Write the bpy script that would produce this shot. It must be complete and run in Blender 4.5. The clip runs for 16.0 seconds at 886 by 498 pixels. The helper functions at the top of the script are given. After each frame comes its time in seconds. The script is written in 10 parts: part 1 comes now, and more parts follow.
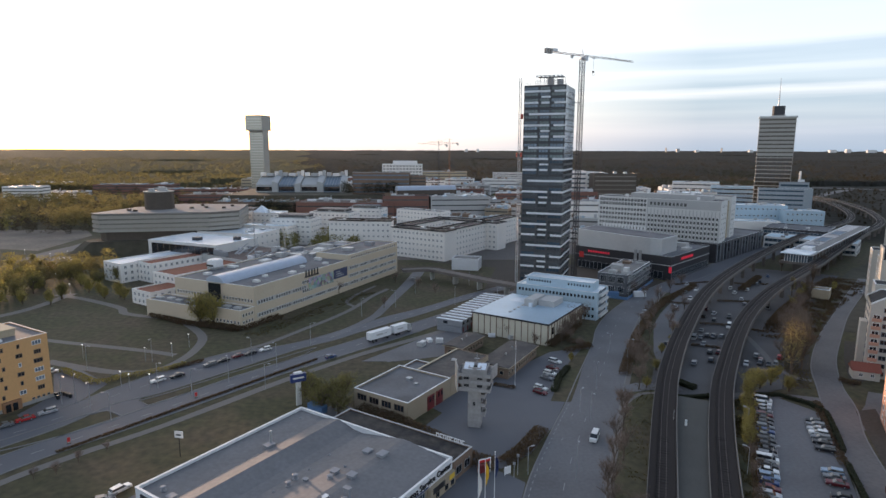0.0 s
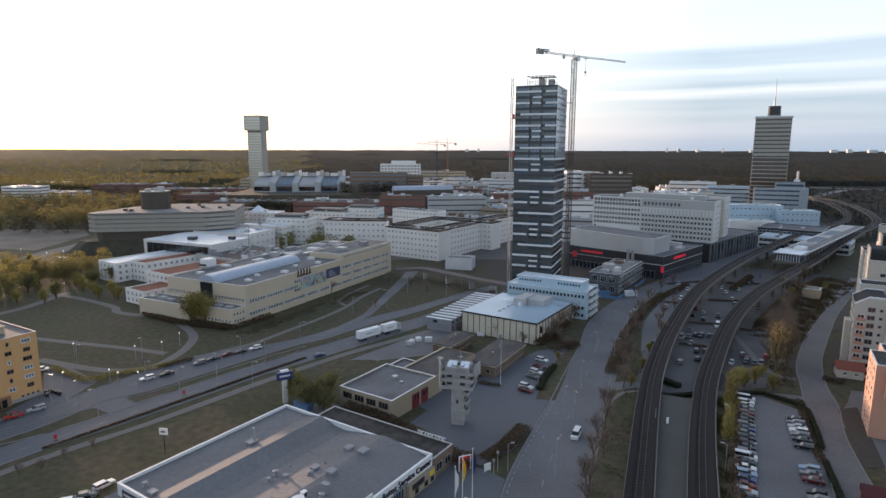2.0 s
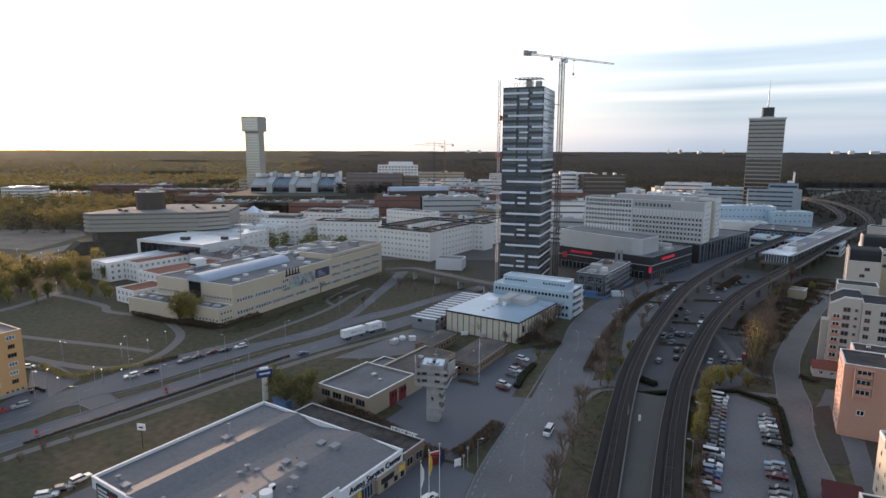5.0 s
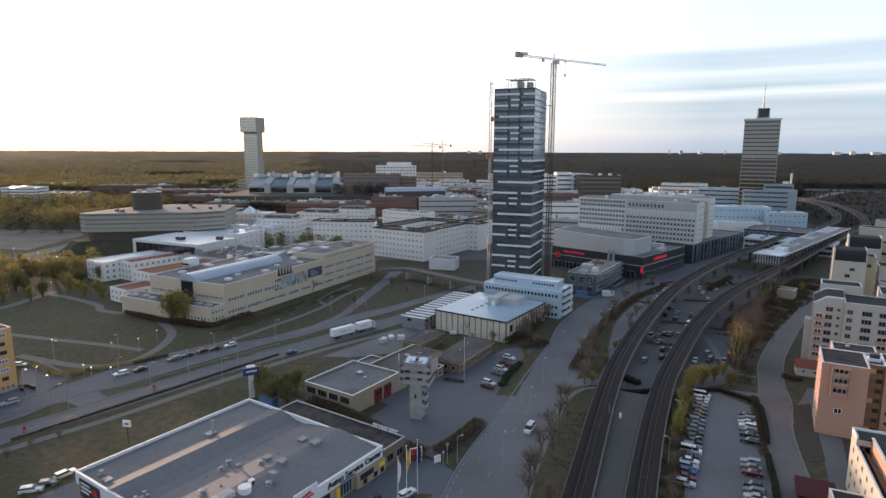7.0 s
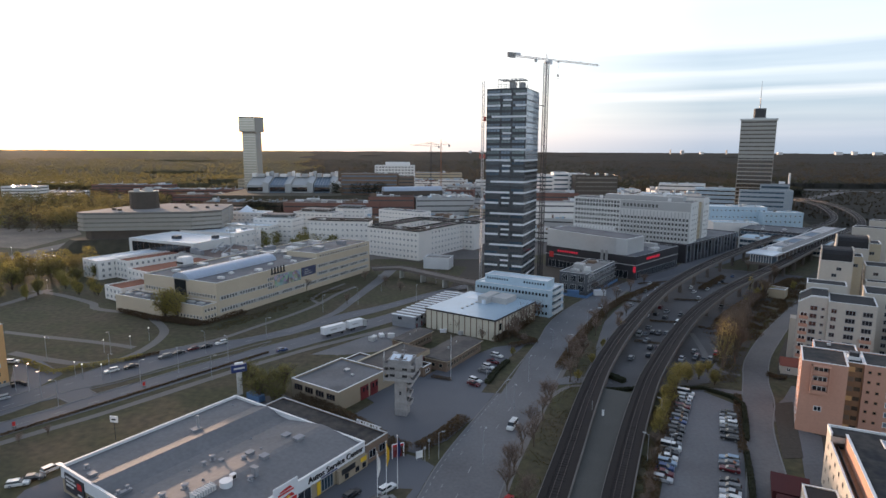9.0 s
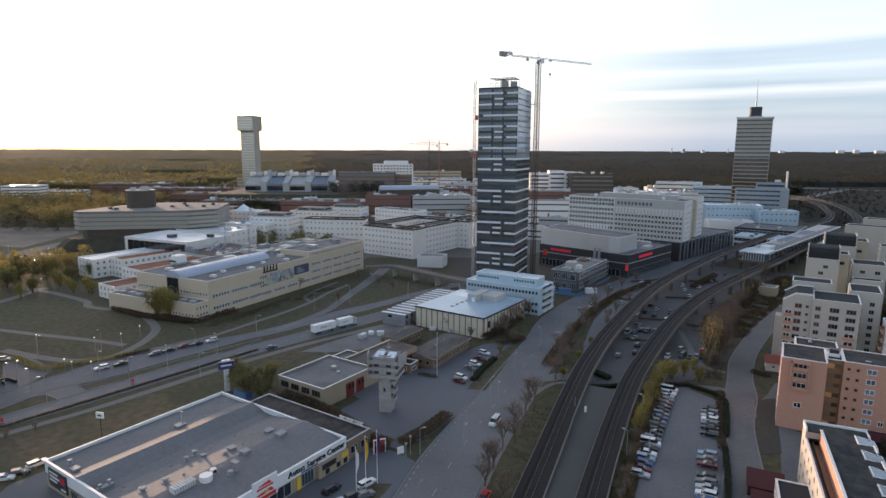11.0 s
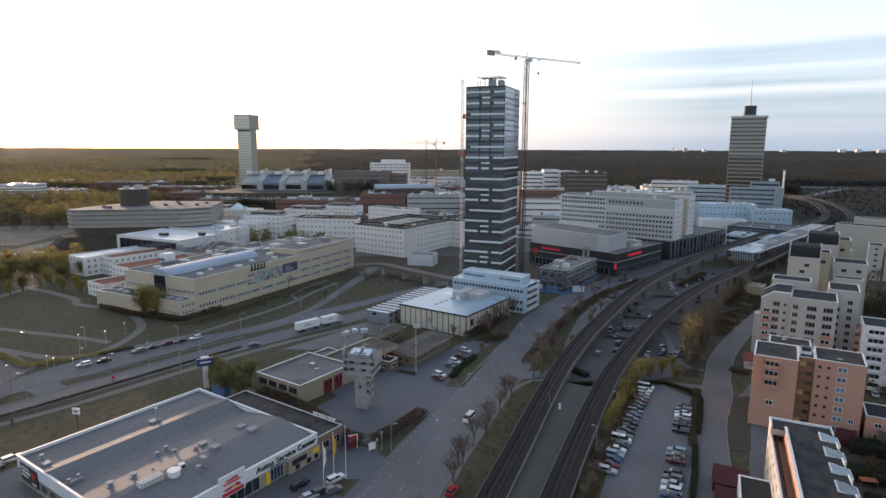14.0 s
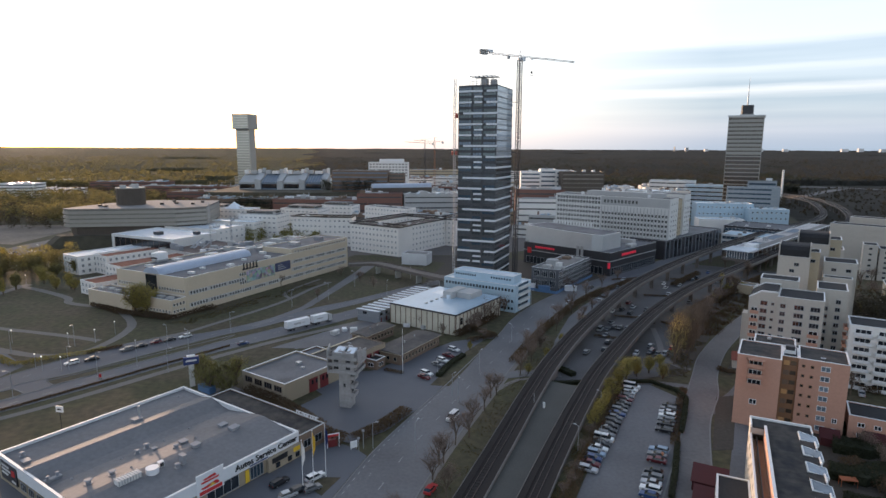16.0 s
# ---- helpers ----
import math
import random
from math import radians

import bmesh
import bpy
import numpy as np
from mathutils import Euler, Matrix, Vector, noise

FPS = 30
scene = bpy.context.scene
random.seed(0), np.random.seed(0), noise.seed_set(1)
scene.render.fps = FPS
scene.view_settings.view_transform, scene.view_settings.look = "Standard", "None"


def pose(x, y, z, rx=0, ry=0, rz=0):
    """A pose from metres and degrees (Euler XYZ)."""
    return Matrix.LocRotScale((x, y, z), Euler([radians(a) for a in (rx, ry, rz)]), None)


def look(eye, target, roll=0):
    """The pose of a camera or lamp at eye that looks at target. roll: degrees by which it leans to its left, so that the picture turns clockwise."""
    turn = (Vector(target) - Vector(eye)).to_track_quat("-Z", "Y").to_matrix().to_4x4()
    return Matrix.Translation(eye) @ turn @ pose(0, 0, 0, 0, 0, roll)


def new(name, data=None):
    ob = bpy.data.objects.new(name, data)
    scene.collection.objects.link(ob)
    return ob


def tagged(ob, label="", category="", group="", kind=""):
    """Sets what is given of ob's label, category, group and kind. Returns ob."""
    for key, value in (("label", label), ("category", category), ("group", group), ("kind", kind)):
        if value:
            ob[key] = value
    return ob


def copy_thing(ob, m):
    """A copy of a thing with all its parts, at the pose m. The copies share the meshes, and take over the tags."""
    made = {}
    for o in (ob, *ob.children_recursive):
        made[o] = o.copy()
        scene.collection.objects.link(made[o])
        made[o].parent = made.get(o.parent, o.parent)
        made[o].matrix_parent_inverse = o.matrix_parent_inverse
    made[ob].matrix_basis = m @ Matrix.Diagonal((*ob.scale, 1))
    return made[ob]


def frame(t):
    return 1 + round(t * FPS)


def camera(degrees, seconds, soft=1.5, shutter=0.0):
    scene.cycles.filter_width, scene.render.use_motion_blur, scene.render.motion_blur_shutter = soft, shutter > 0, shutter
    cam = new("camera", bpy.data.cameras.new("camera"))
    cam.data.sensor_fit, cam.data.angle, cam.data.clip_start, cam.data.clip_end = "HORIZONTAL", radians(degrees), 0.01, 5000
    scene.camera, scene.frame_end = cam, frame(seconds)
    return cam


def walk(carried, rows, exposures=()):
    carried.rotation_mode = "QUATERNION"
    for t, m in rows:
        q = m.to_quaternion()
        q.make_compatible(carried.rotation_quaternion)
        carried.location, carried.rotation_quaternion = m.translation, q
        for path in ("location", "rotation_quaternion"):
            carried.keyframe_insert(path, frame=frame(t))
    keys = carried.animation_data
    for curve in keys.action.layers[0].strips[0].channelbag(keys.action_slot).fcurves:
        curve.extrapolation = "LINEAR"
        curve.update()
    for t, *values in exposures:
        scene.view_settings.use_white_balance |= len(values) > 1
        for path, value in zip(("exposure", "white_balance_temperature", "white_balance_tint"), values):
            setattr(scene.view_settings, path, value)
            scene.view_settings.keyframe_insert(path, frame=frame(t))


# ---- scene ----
cam = camera(73.7, 16.0)
# seconds, x, y, z, yaw, pitch, roll
ROWS = [
    (0.0, 0.000, -0.000, 75.000, 0.015, -9.600, -0.157),
    (0.5, 1.182, -0.352, 75.034, 0.052, -9.601, -0.153),
    (1.0, 2.416, -0.718, 75.053, 0.072, -9.610, -0.151),
    (1.5, 3.641, -1.066, 75.071, 0.108, -9.603, -0.152),
    (2.0, 4.860, -1.513, 75.066, 0.149, -9.605, -0.156),
    (2.5, 6.057, -1.946, 75.059, 0.179, -9.588, -0.163),
    (3.0, 7.274, -2.351, 75.050, 0.224, -9.561, -0.177),
    (3.5, 8.516, -2.761, 75.044, 0.271, -9.546, -0.189),
    (4.0, 9.776, -3.204, 75.068, 0.300, -9.527, -0.193),
    (6.5, 16.125, -5.625, 75.162, 0.482, -9.477, -0.205),
    (7.0, 17.453, -6.145, 75.152, 0.515, -9.451, -0.220),
    (7.5, 18.738, -6.619, 75.159, 0.554, -9.448, -0.232),
    (8.0, 19.951, -7.060, 75.176, 0.604, -9.454, -0.246),
    (8.5, 21.113, -7.476, 75.184, 0.657, -9.456, -0.262),
    (9.0, 22.307, -7.973, 75.170, 0.692, -9.477, -0.280),
    (11.5, 28.842, -9.608, 75.182, 0.888, -9.621, -0.205),
    (12.0, 30.166, -9.833, 75.145, 0.921, -9.642, -0.214),
    (12.5, 31.433, -10.050, 75.116, 0.958, -9.653, -0.223),
    (13.0, 32.708, -10.239, 75.094, 0.981, -9.667, -0.222),
    (13.5, 33.958, -10.341, 75.088, 1.022, -9.683, -0.221),
    (14.0, 35.258, -10.365, 75.083, 1.065, -9.694, -0.233),
    (14.5, 36.523, -10.400, 75.045, 1.115, -9.704, -0.245),
    (15.0, 37.757, -10.428, 74.976, 1.151, -9.720, -0.243),
    (15.5, 39.017, -10.358, 74.914, 1.203, -9.721, -0.241),
    (16.0, 40.300, -10.288, 74.848, 1.253, -9.735, -0.248),
]
walk(cam, [(t, pose(x, y, z, 90 + pitch, roll, yaw)) for t, x, y, z, yaw, pitch, roll in ROWS],
     exposures=[(0.0, 0.20, 6100, 13), (16.0, 0.20, 6100, 13)])

# ---- light ----
SUN_YAW, SUN_UP = 37.0, 2.9
SUN_WAY = Vector((-math.sin(radians(SUN_YAW)) * math.cos(radians(SUN_UP)), math.cos(radians(SUN_YAW)) * math.cos(radians(SUN_UP)), math.sin(radians(SUN_UP))))
sun = new("sun", bpy.data.lights.new("sun", "SUN"))
sun.data.energy, sun.data.angle, sun.data.color = 5.0, radians(0.8), (1.0, 0.66, 0.42)
sun.matrix_world = look(SUN_WAY * 100, (0, 0, 0))

world = bpy.data.worlds.new("evening_sky")
world.use_nodes = True
scene.world = world
wn, wl = world.node_tree.nodes, world.node_tree.links


def wmath(op, a, b=0.0):
    n = wn.new("ShaderNodeMath")
    n.operation = op
    for i, v in enumerate((a, b)):
        if isinstance(v, (int, float)):
            n.inputs[i].default_value = v
        else:
            wl.new(v, n.inputs[i])
    return n.outputs[0]


def wramp(fac, stops):
    n = wn.new("ShaderNodeValToRGB")
    while len(n.color_ramp.elements) < len(stops):
        n.color_ramp.elements.new(0.5)
    for e, (p, c) in zip(n.color_ramp.elements, stops):
        e.position, e.color = p, (*c, 1)
    wl.new(fac, n.inputs[0])
    return n.outputs[0]


def wmix(fac, a, b):
    n = wn.new("ShaderNodeMix")
    n.data_type = "RGBA"
    for sock, v in ((n.inputs[0], fac), (n.inputs[6], a), (n.inputs[7], b)):
        if isinstance(v, (int, float)):
            sock.default_value = v
        elif isinstance(v, tuple):
            sock.default_value = (*v, 1)
        else:
            wl.new(v, sock)
    return n.outputs[2]


bg = wn["Background"]
sky = wn.new("ShaderNodeTexSky")
sky.sky_type, sky.sun_disc = "NISHITA", False
sky.sun_elevation, sky.sun_rotation = radians(SUN_UP), radians(-SUN_YAW)
sky.altitude, sky.air_density, sky.dust_density = 60, 1.0, 2.0
coords = wn.new("ShaderNodeTexCoord")
sep = wn.new("ShaderNodeSeparateXYZ")
wl.new(coords.outputs["Generated"], sep.inputs[0])
dot = wn.new("ShaderNodeVectorMath")
dot.operation = "DOT_PRODUCT"
wl.new(coords.outputs["Generated"], dot.inputs[0])
dot.inputs[1].default_value = SUN_WAY
up = wmath("MAXIMUM", sep.outputs[2], 0.0)
# thin cloud drawn out into level bands
flat = wn.new("ShaderNodeCombineXYZ")
wl.new(wmath("MULTIPLY", sep.outputs[0], 1.1), flat.inputs[0])
wl.new(wmath("MULTIPLY", sep.outputs[1], 1.1), flat.inputs[1])
wl.new(wmath("MULTIPLY", wmath("POWER", up, 0.8), 19.0), flat.inputs[2])
cloud = wn.new("ShaderNodeTexNoise")
cloud.inputs["Scale"].default_value, cloud.inputs["Detail"].default_value, cloud.inputs["Roughness"].default_value = 1.0, 4.0, 0.45
wl.new(flat.outputs[0], cloud.inputs["Vector"])
bands = wramp(cloud.outputs[0], [(0.43, (0, 0, 0)), (0.58, (1, 1, 1))])
clear = wramp(up, [(0.0, (0.36, 0.49, 0.60)), (0.03, (0.31, 0.47, 0.63)), (0.10, (0.31, 0.45, 0.61)), (0.17, (0.40, 0.51, 0.64)), (0.24, (0.74, 0.82, 0.91)), (0.38, (0.42, 0.48, 0.58)), (0.8, (0.19, 0.26, 0.38))])
white = wramp(up, [(0.0, (0.44, 0.55, 0.65)), (0.1, (0.64, 0.75, 0.85)), (0.25, (1.0, 1.0, 1.0)), (0.42, (0.58, 0.63, 0.70)), (0.8, (0.34, 0.40, 0.48))])
deck = wmix(wmath("MULTIPLY", bands, 0.55), clear, white)
wisp = wn.new("ShaderNodeTexNoise")
wisp.inputs["Scale"].default_value, wisp.inputs["Detail"].default_value, wisp.inputs["Roughness"].default_value = 2.6, 5.0, 0.55
wl.new(flat.outputs[0], wisp.inputs["Vector"])
level = wmath("ADD", up, wmath("MULTIPLY", wmath("SUBTRACT", wisp.outputs[0], 0.5), 0.022))
streak = wramp(level, [(0.012, (0.1, 0.1, 0.1)), (0.03, (0.3, 0.3, 0.3)), (0.045, (0.06, 0.06, 0.06)), (0.074, (0.05, 0.05, 0.05)), (0.086, (0.9, 0.9, 0.9)), (0.093, (0.1, 0.1, 0.1)), (0.106, (0.2, 0.2, 0.2)), (0.116, (0.75, 0.75, 0.75)), (0.122, (0.05, 0.05, 0.05)), (0.143, (0.1, 0.1, 0.1)), (0.155, (1.0, 1.0, 1.0)), (0.19, (0.75, 0.75, 0.75)), (0.235, (0.9, 0.9, 0.9)), (0.3, (0.0, 0.0, 0.0))])
deck = wmix(streak, deck, (0.80, 0.84, 0.90))
half = wmath("MULTIPLY", wmath("ADD", dot.outputs["Value"], 1.0), 0.5)
near_sun = wramp(half, [(0.0, (0, 0, 0)), (0.75, (0.0, 0.0, 0.0)), (0.90, (0.75, 0.75, 0.75)), (0.965, (1, 1, 1))])
glow = wramp(up, [(0.0, (1.02, 0.98, 0.90)), (0.04, (1.15, 1.13, 1.08)), (0.2, (1.25, 1.25, 1.25))])
deck = wmix(near_sun, deck, glow)
core = wramp(half, [(0.0, (0, 0, 0)), (0.955, (0, 0, 0)), (0.985, (0.5, 0.5, 0.5)), (1.0, (1, 1, 1))])
ember = wramp(up, [(0.0, (5.0, 3.1, 0.95)), (0.03, (5.5, 3.9, 1.7)), (0.09, (4.2, 3.5, 2.4)), (0.2, (2.0, 1.9, 1.7)), (0.4, (1.2, 1.2, 1.2))])
deck = wmix(core, deck, ember)
air = wmix(0.12, deck, sky.outputs[0])
wl.new(air, bg.inputs[0])
bg.inputs[1].default_value = 1.0

# ---- materials ----
def surface(name, colour, rough=0.8, grain=3.0, vary=0.12, stain=0.15, stain_size=0.08, bump=0.15, metal=0.0, colour2=None, each=0.0):
    """A procedural surface: base colour with fine grain and large stains (scales per metre), and relief."""
    m = bpy.data.materials.new(name)
    m.use_nodes = True
    n, l = m.node_tree.nodes, m.node_tree.links
    b = n["Principled BSDF"]
    geo = n.new("ShaderNodeTexCoord")
    fine = n.new("ShaderNodeTexNoise")
    fine.inputs["Scale"].default_value, fine.inputs["Detail"].default_value = grain, 4
    big = n.new("ShaderNodeTexNoise")
    big.inputs["Scale"].default_value, big.inputs["Detail"].default_value = stain_size, 5
    l.new(geo.outputs["Object"], fine.inputs["Vector"])
    l.new(geo.outputs["Object"], big.inputs["Vector"])
    c2 = colour2 or tuple(c * 0.6 for c in colour)
    mix1 = n.new("ShaderNodeMix")
    mix1.data_type = "RGBA"
    mix1.inputs[6].default_value, mix1.inputs[7].default_value = (*colour, 1), (*c2, 1)
    ramp = n.new("ShaderNodeMapRange")
    ramp.inputs[1].default_value, ramp.inputs[2].default_value, ramp.inputs[3].default_value, ramp.inputs[4].default_value = 0.4, 0.68, 0.0, stain * (1.0 if colour2 is None else 4.0)
    l.new(big.outputs[0], ramp.inputs[0])
    l.new(ramp.outputs[0], mix1.inputs[0])
    hsv = n.new("ShaderNodeHueSaturation")
    val = n.new("ShaderNodeMapRange")
    val.inputs[1].default_value, val.inputs[2].default_value, val.inputs[3].default_value, val.inputs[4].default_value = 0.25, 0.75, 1 - vary, 1 + vary
    l.new(fine.outputs[0], val.inputs[0])
    out = val.outputs[0]
    if each:
        info = n.new("ShaderNodeObjectInfo")
        e = n.new("ShaderNodeMapRange")
        e.inputs[3].default_value, e.inputs[4].default_value = 1 - each, 1 + each
        l.new(info.outputs["Random"], e.inputs[0])
        mul = n.new("ShaderNodeMath")
        mul.operation = "MULTIPLY"
        l.new(out, mul.inputs[0])
        l.new(e.outputs[0], mul.inputs[1])
        out = mul.outputs[0]
    l.new(out, hsv.inputs["Value"])
    l.new(mix1.outputs[2], hsv.inputs["Color"])
    l.new(hsv.outputs[0], b.inputs["Base Color"])
    b.inputs["Roughness"].default_value, b.inputs["Metallic"].default_value = rough, metal
    if bump:
        bp = n.new("ShaderNodeBump")
        bp.inputs["Strength"].default_value, bp.inputs["Distance"].default_value = bump, 0.05
        l.new(fine.outputs[0], bp.inputs["Height"])
        l.new(bp.outputs[0], b.inputs["Normal"])
    return m


def glazing(name, colour, rough=0.06):
    """Dark window glass: a glossy pane before an unlit room, each pane a little different."""
    m = surface(name, colour, rough, grain=0.6, vary=0.3, stain=0.3, stain_size=0.2, bump=0.0, each=0.35)
    m.node_tree.nodes["Principled BSDF"].inputs["Specular IOR Level"].default_value = 0.7
    return m


def leafy(m, share=0.45, gain=1.4):
    """Lets part of the light through thin leaves and blades, a little yellower than what they reflect."""
    n, l = m.node_tree.nodes, m.node_tree.links
    b, out = n["Principled BSDF"], n["Material Output"]
    tint = n.new("ShaderNodeMix")
    tint.data_type, tint.blend_type = "RGBA", "MULTIPLY"
    tint.inputs[0].default_value = 1.0
    tint.inputs[7].default_value = (gain * 1.06, gain, gain * 0.7, 1)
    l.new(b.inputs["Base Color"].links[0].from_socket, tint.inputs[6])
    t = n.new("ShaderNodeBsdfTranslucent")
    l.new(tint.outputs[2], t.inputs[0])
    mix = n.new("ShaderNodeMixShader")
    mix.inputs[0].default_value = share
    l.new(b.outputs[0], mix.inputs[1])
    l.new(t.outputs[0], mix.inputs[2])
    l.new(mix.outputs[0], out.inputs[0])
    return m


def lamp_glow(name, colour, power):
    m = bpy.data.materials.new(name)
    m.use_nodes = True
    b = m.node_tree.nodes["Principled BSDF"]
    b.inputs["Base Color"].default_value = (*colour, 1)
    b.inputs["Emission Color"].default_value = (*colour, 1)
    b.inputs["Emission Strength"].default_value = power
    return m


GRASS = surface("grass", (0.058, 0.055, 0.022), 0.95, 0.45, 0.45, 0.25, 0.05, 0.5, colour2=(0.078, 0.06, 0.034))
DRY_GRASS = surface("dry_grass", (0.115, 0.095, 0.05), 0.95, 2.0, 0.35, 0.2, 0.3, 0.0)
EARTH = surface("bare_earth", (0.062, 0.05, 0.038), 0.95, 1.2, 0.25, 0.2, 0.06, 0.4)
ASPHALT = surface("asphalt", (0.115, 0.117, 0.128), 0.78, 5, 0.12, 0.25, 0.06, 0.1)
ASPHALT_OLD = surface("worn_asphalt", (0.138, 0.137, 0.142), 0.72, 1.2, 0.16, 0.22, 0.045, 0.1, colour2=(0.095, 0.093, 0.096))
PAVING = surface("brownish_asphalt", (0.098, 0.094, 0.094), 0.85, 2, 0.15, 0.25, 0.06, 0.1, colour2=(0.07, 0.066, 0.064))
PATH = surface("gravel_path", (0.17, 0.155, 0.14), 0.9, 4, 0.15, 0.15, 0.1, 0.2)
KERB = surface("kerb_stone", (0.2, 0.195, 0.19), 0.85, 3, 0.15, 0.15, 0.3, 0.1)
PAINT_LINE = surface("road_marking", (0.31, 0.31, 0.31), 0.7, 3, 0.2, 0.35, 0.5, 0.05)
CONCRETE = surface("concrete", (0.34, 0.33, 0.31), 0.85, 2.0, 0.1, 0.3, 0.15, 0.2)
PALE_CONCRETE = surface("pale_concrete", (0.50, 0.49, 0.46), 0.85, 2.0, 0.1, 0.25, 0.12, 0.2)
BALLAST = surface("track_ballast", (0.024, 0.018, 0.0155), 0.95, 6, 0.35, 0.2, 0.2, 0.6)
STEEL_RAIL = surface("rail_steel", (0.12, 0.09, 0.08), 0.4, 4, 0.15, 0.2, 0.5, 0.05, metal=0.7)
SLEEPER = surface("concrete_sleeper", (0.036, 0.031, 0.028), 0.9, 4, 0.2, 0.2, 0.5, 0.1)
WHITE = surface("white_render", (0.80, 0.77, 0.725), 0.8, 1.5, 0.05, 0.12, 0.10, 0.08)
WHITE_METAL = surface("white_sheet_metal", (0.72, 0.73, 0.74), 0.45, 1.0, 0.04, 0.10, 0.15, 0.03)
CREAM = surface("cream_panel", (0.62, 0.58, 0.47), 0.75, 1.5, 0.05, 0.15, 0.12, 0.06)
YELLOW_TILE = surface("pale_yellow_cladding", (0.56, 0.475, 0.35), 0.7, 1.5, 0.06, 0.12, 0.10, 0.06)
BEIGE = surface("beige_brick", (0.34, 0.28, 0.20), 0.85, 4, 0.12, 0.2, 0.15, 0.15)
BROWN_BRICK = surface("brown_brick", (0.20, 0.14, 0.10), 0.85, 4, 0.15, 0.2, 0.12, 0.15)
RED_BRICK = surface("red_brick", (0.21, 0.105, 0.08), 0.85, 4, 0.15, 0.2, 0.10, 0.15)
OCHRE = surface("ochre_render", (0.60, 0.35, 0.15), 0.85, 1.5, 0.06, 0.12, 0.12, 0.1)
SALMON = surface("salmon_render", (0.53, 0.295, 0.21), 0.85, 1.5, 0.06, 0.12, 0.12, 0.1)
OFFWHITE = surface("offwhite_render", (0.50, 0.46, 0.40), 0.85, 1.5, 0.06, 0.12, 0.12, 0.1)
SAND = surface("sand_render", (0.44, 0.37, 0.26), 0.85, 1.5, 0.06, 0.12, 0.12, 0.1)
ROOF_STAINED = surface("weathered_roofing_felt", (0.052, 0.046, 0.041), 0.92, 0.7, 0.35, 0.25, 0.32, 0.12, colour2=(0.014, 0.016, 0.02))
DECK = surface("weathered_concrete", (0.155, 0.134, 0.118), 0.88, 2.0, 0.15, 0.35, 0.12, 0.2)
GLASS_BRONZE = glazing("bronze_glass", (0.07, 0.055, 0.04))
GREY_PANEL = surface("grey_panel", (0.44, 0.44, 0.43), 0.7, 1.0, 0.05, 0.15, 0.10, 0.05)
LIGHT_PANEL = surface("light_grey_panel", (0.66, 0.655, 0.63), 0.6, 1.0, 0.05, 0.12, 0.10, 0.05)
DARK_PANEL = surface("dark_panel", (0.035, 0.035, 0.04), 0.4, 1.0, 0.1, 0.2, 0.10, 0.03)
BLUE_PANEL = surface("pale_blue_panel", (0.42, 0.54, 0.62), 0.5, 1.0, 0.05, 0.10, 0.10, 0.03)
ROOF_FELT = surface("roofing_felt", (0.145, 0.148, 0.158), 0.8, 0.9, 0.14, 0.2, 0.11, 0.15, colour2=(0.085, 0.085, 0.088))
ROOF_DARK = surface("black_roofing_felt", (0.025, 0.025, 0.027), 0.92, 1.2, 0.2, 0.3, 0.12, 0.15)
ROOF_GREY = surface("grey_roof_gravel", (0.23, 0.22, 0.21), 0.9, 2.0, 0.15, 0.28, 0.05, 0.15)
ROOF_WHITE = surface("pale_roof_sheet", (0.68, 0.74, 0.8), 0.25, 0.7, 0.06, 0.2, 0.10, 0.05)
ROOF_BLUE = surface("blue_grey_roof_sheet", (0.36, 0.47, 0.56), 0.3, 0.7, 0.06, 0.2, 0.10, 0.05)
ROOF_SEDUM = surface("sedum_roof", (0.24, 0.09, 0.05), 0.95, 2.5, 0.25, 0.3, 0.10, 0.3)
ROOF_RED = surface("red_roof_tile", (0.24, 0.075, 0.05), 0.85, 3.0, 0.15, 0.2, 0.10, 0.2)
TRIM_WHITE = surface("white_trim", (0.76, 0.76, 0.75), 0.5, 1.0, 0.05, 0.12, 0.3, 0.02)
GLASS = glazing("window_glass", (0.018, 0.022, 0.028))
GLASS_BLUE = glazing("blue_glass", (0.05, 0.08, 0.11))
GLASS_PALE = glazing("bright_glass", (0.16, 0.20, 0.24))
RED_DOOR = surface("red_door_paint", (0.16, 0.02, 0.022), 0.5, 1.5, 0.1, 0.2, 0.2, 0.03)
RED_SIGN = surface("red_sign", (0.55, 0.03, 0.03), 0.5, 1.5, 0.05, 0.1, 0.2, 0.0)
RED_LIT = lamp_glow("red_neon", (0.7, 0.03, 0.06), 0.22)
BLUE_SIGN = surface("blue_sign", (0.028, 0.045, 0.15), 0.4, 1.5, 0.05, 0.1, 0.2, 0.0)
YELLOW_SIGN = surface("yellow_sign", (0.75, 0.48, 0.03), 0.5, 1.5, 0.05, 0.1, 0.2, 0.0)
BLACK = surface("black_paint", (0.02, 0.02, 0.022), 0.5, 2, 0.1, 0.1, 0.3, 0.0)
STEEL = surface("galvanised_steel", (0.42, 0.43, 0.44), 0.45, 3, 0.08, 0.15, 0.4, 0.03, metal=0.5)
RED_STEEL = surface("red_steel", (0.42, 0.09, 0.06), 0.5, 3, 0.1, 0.15, 0.3, 0.03)
WARM_PANEL = surface("wood_panel", (0.27, 0.145, 0.075), 0.7, 3, 0.12, 0.2, 0.3, 0.08)
LAMP_LIT = lamp_glow("lamp_light", (1.0, 0.95, 0.82), 0.9)
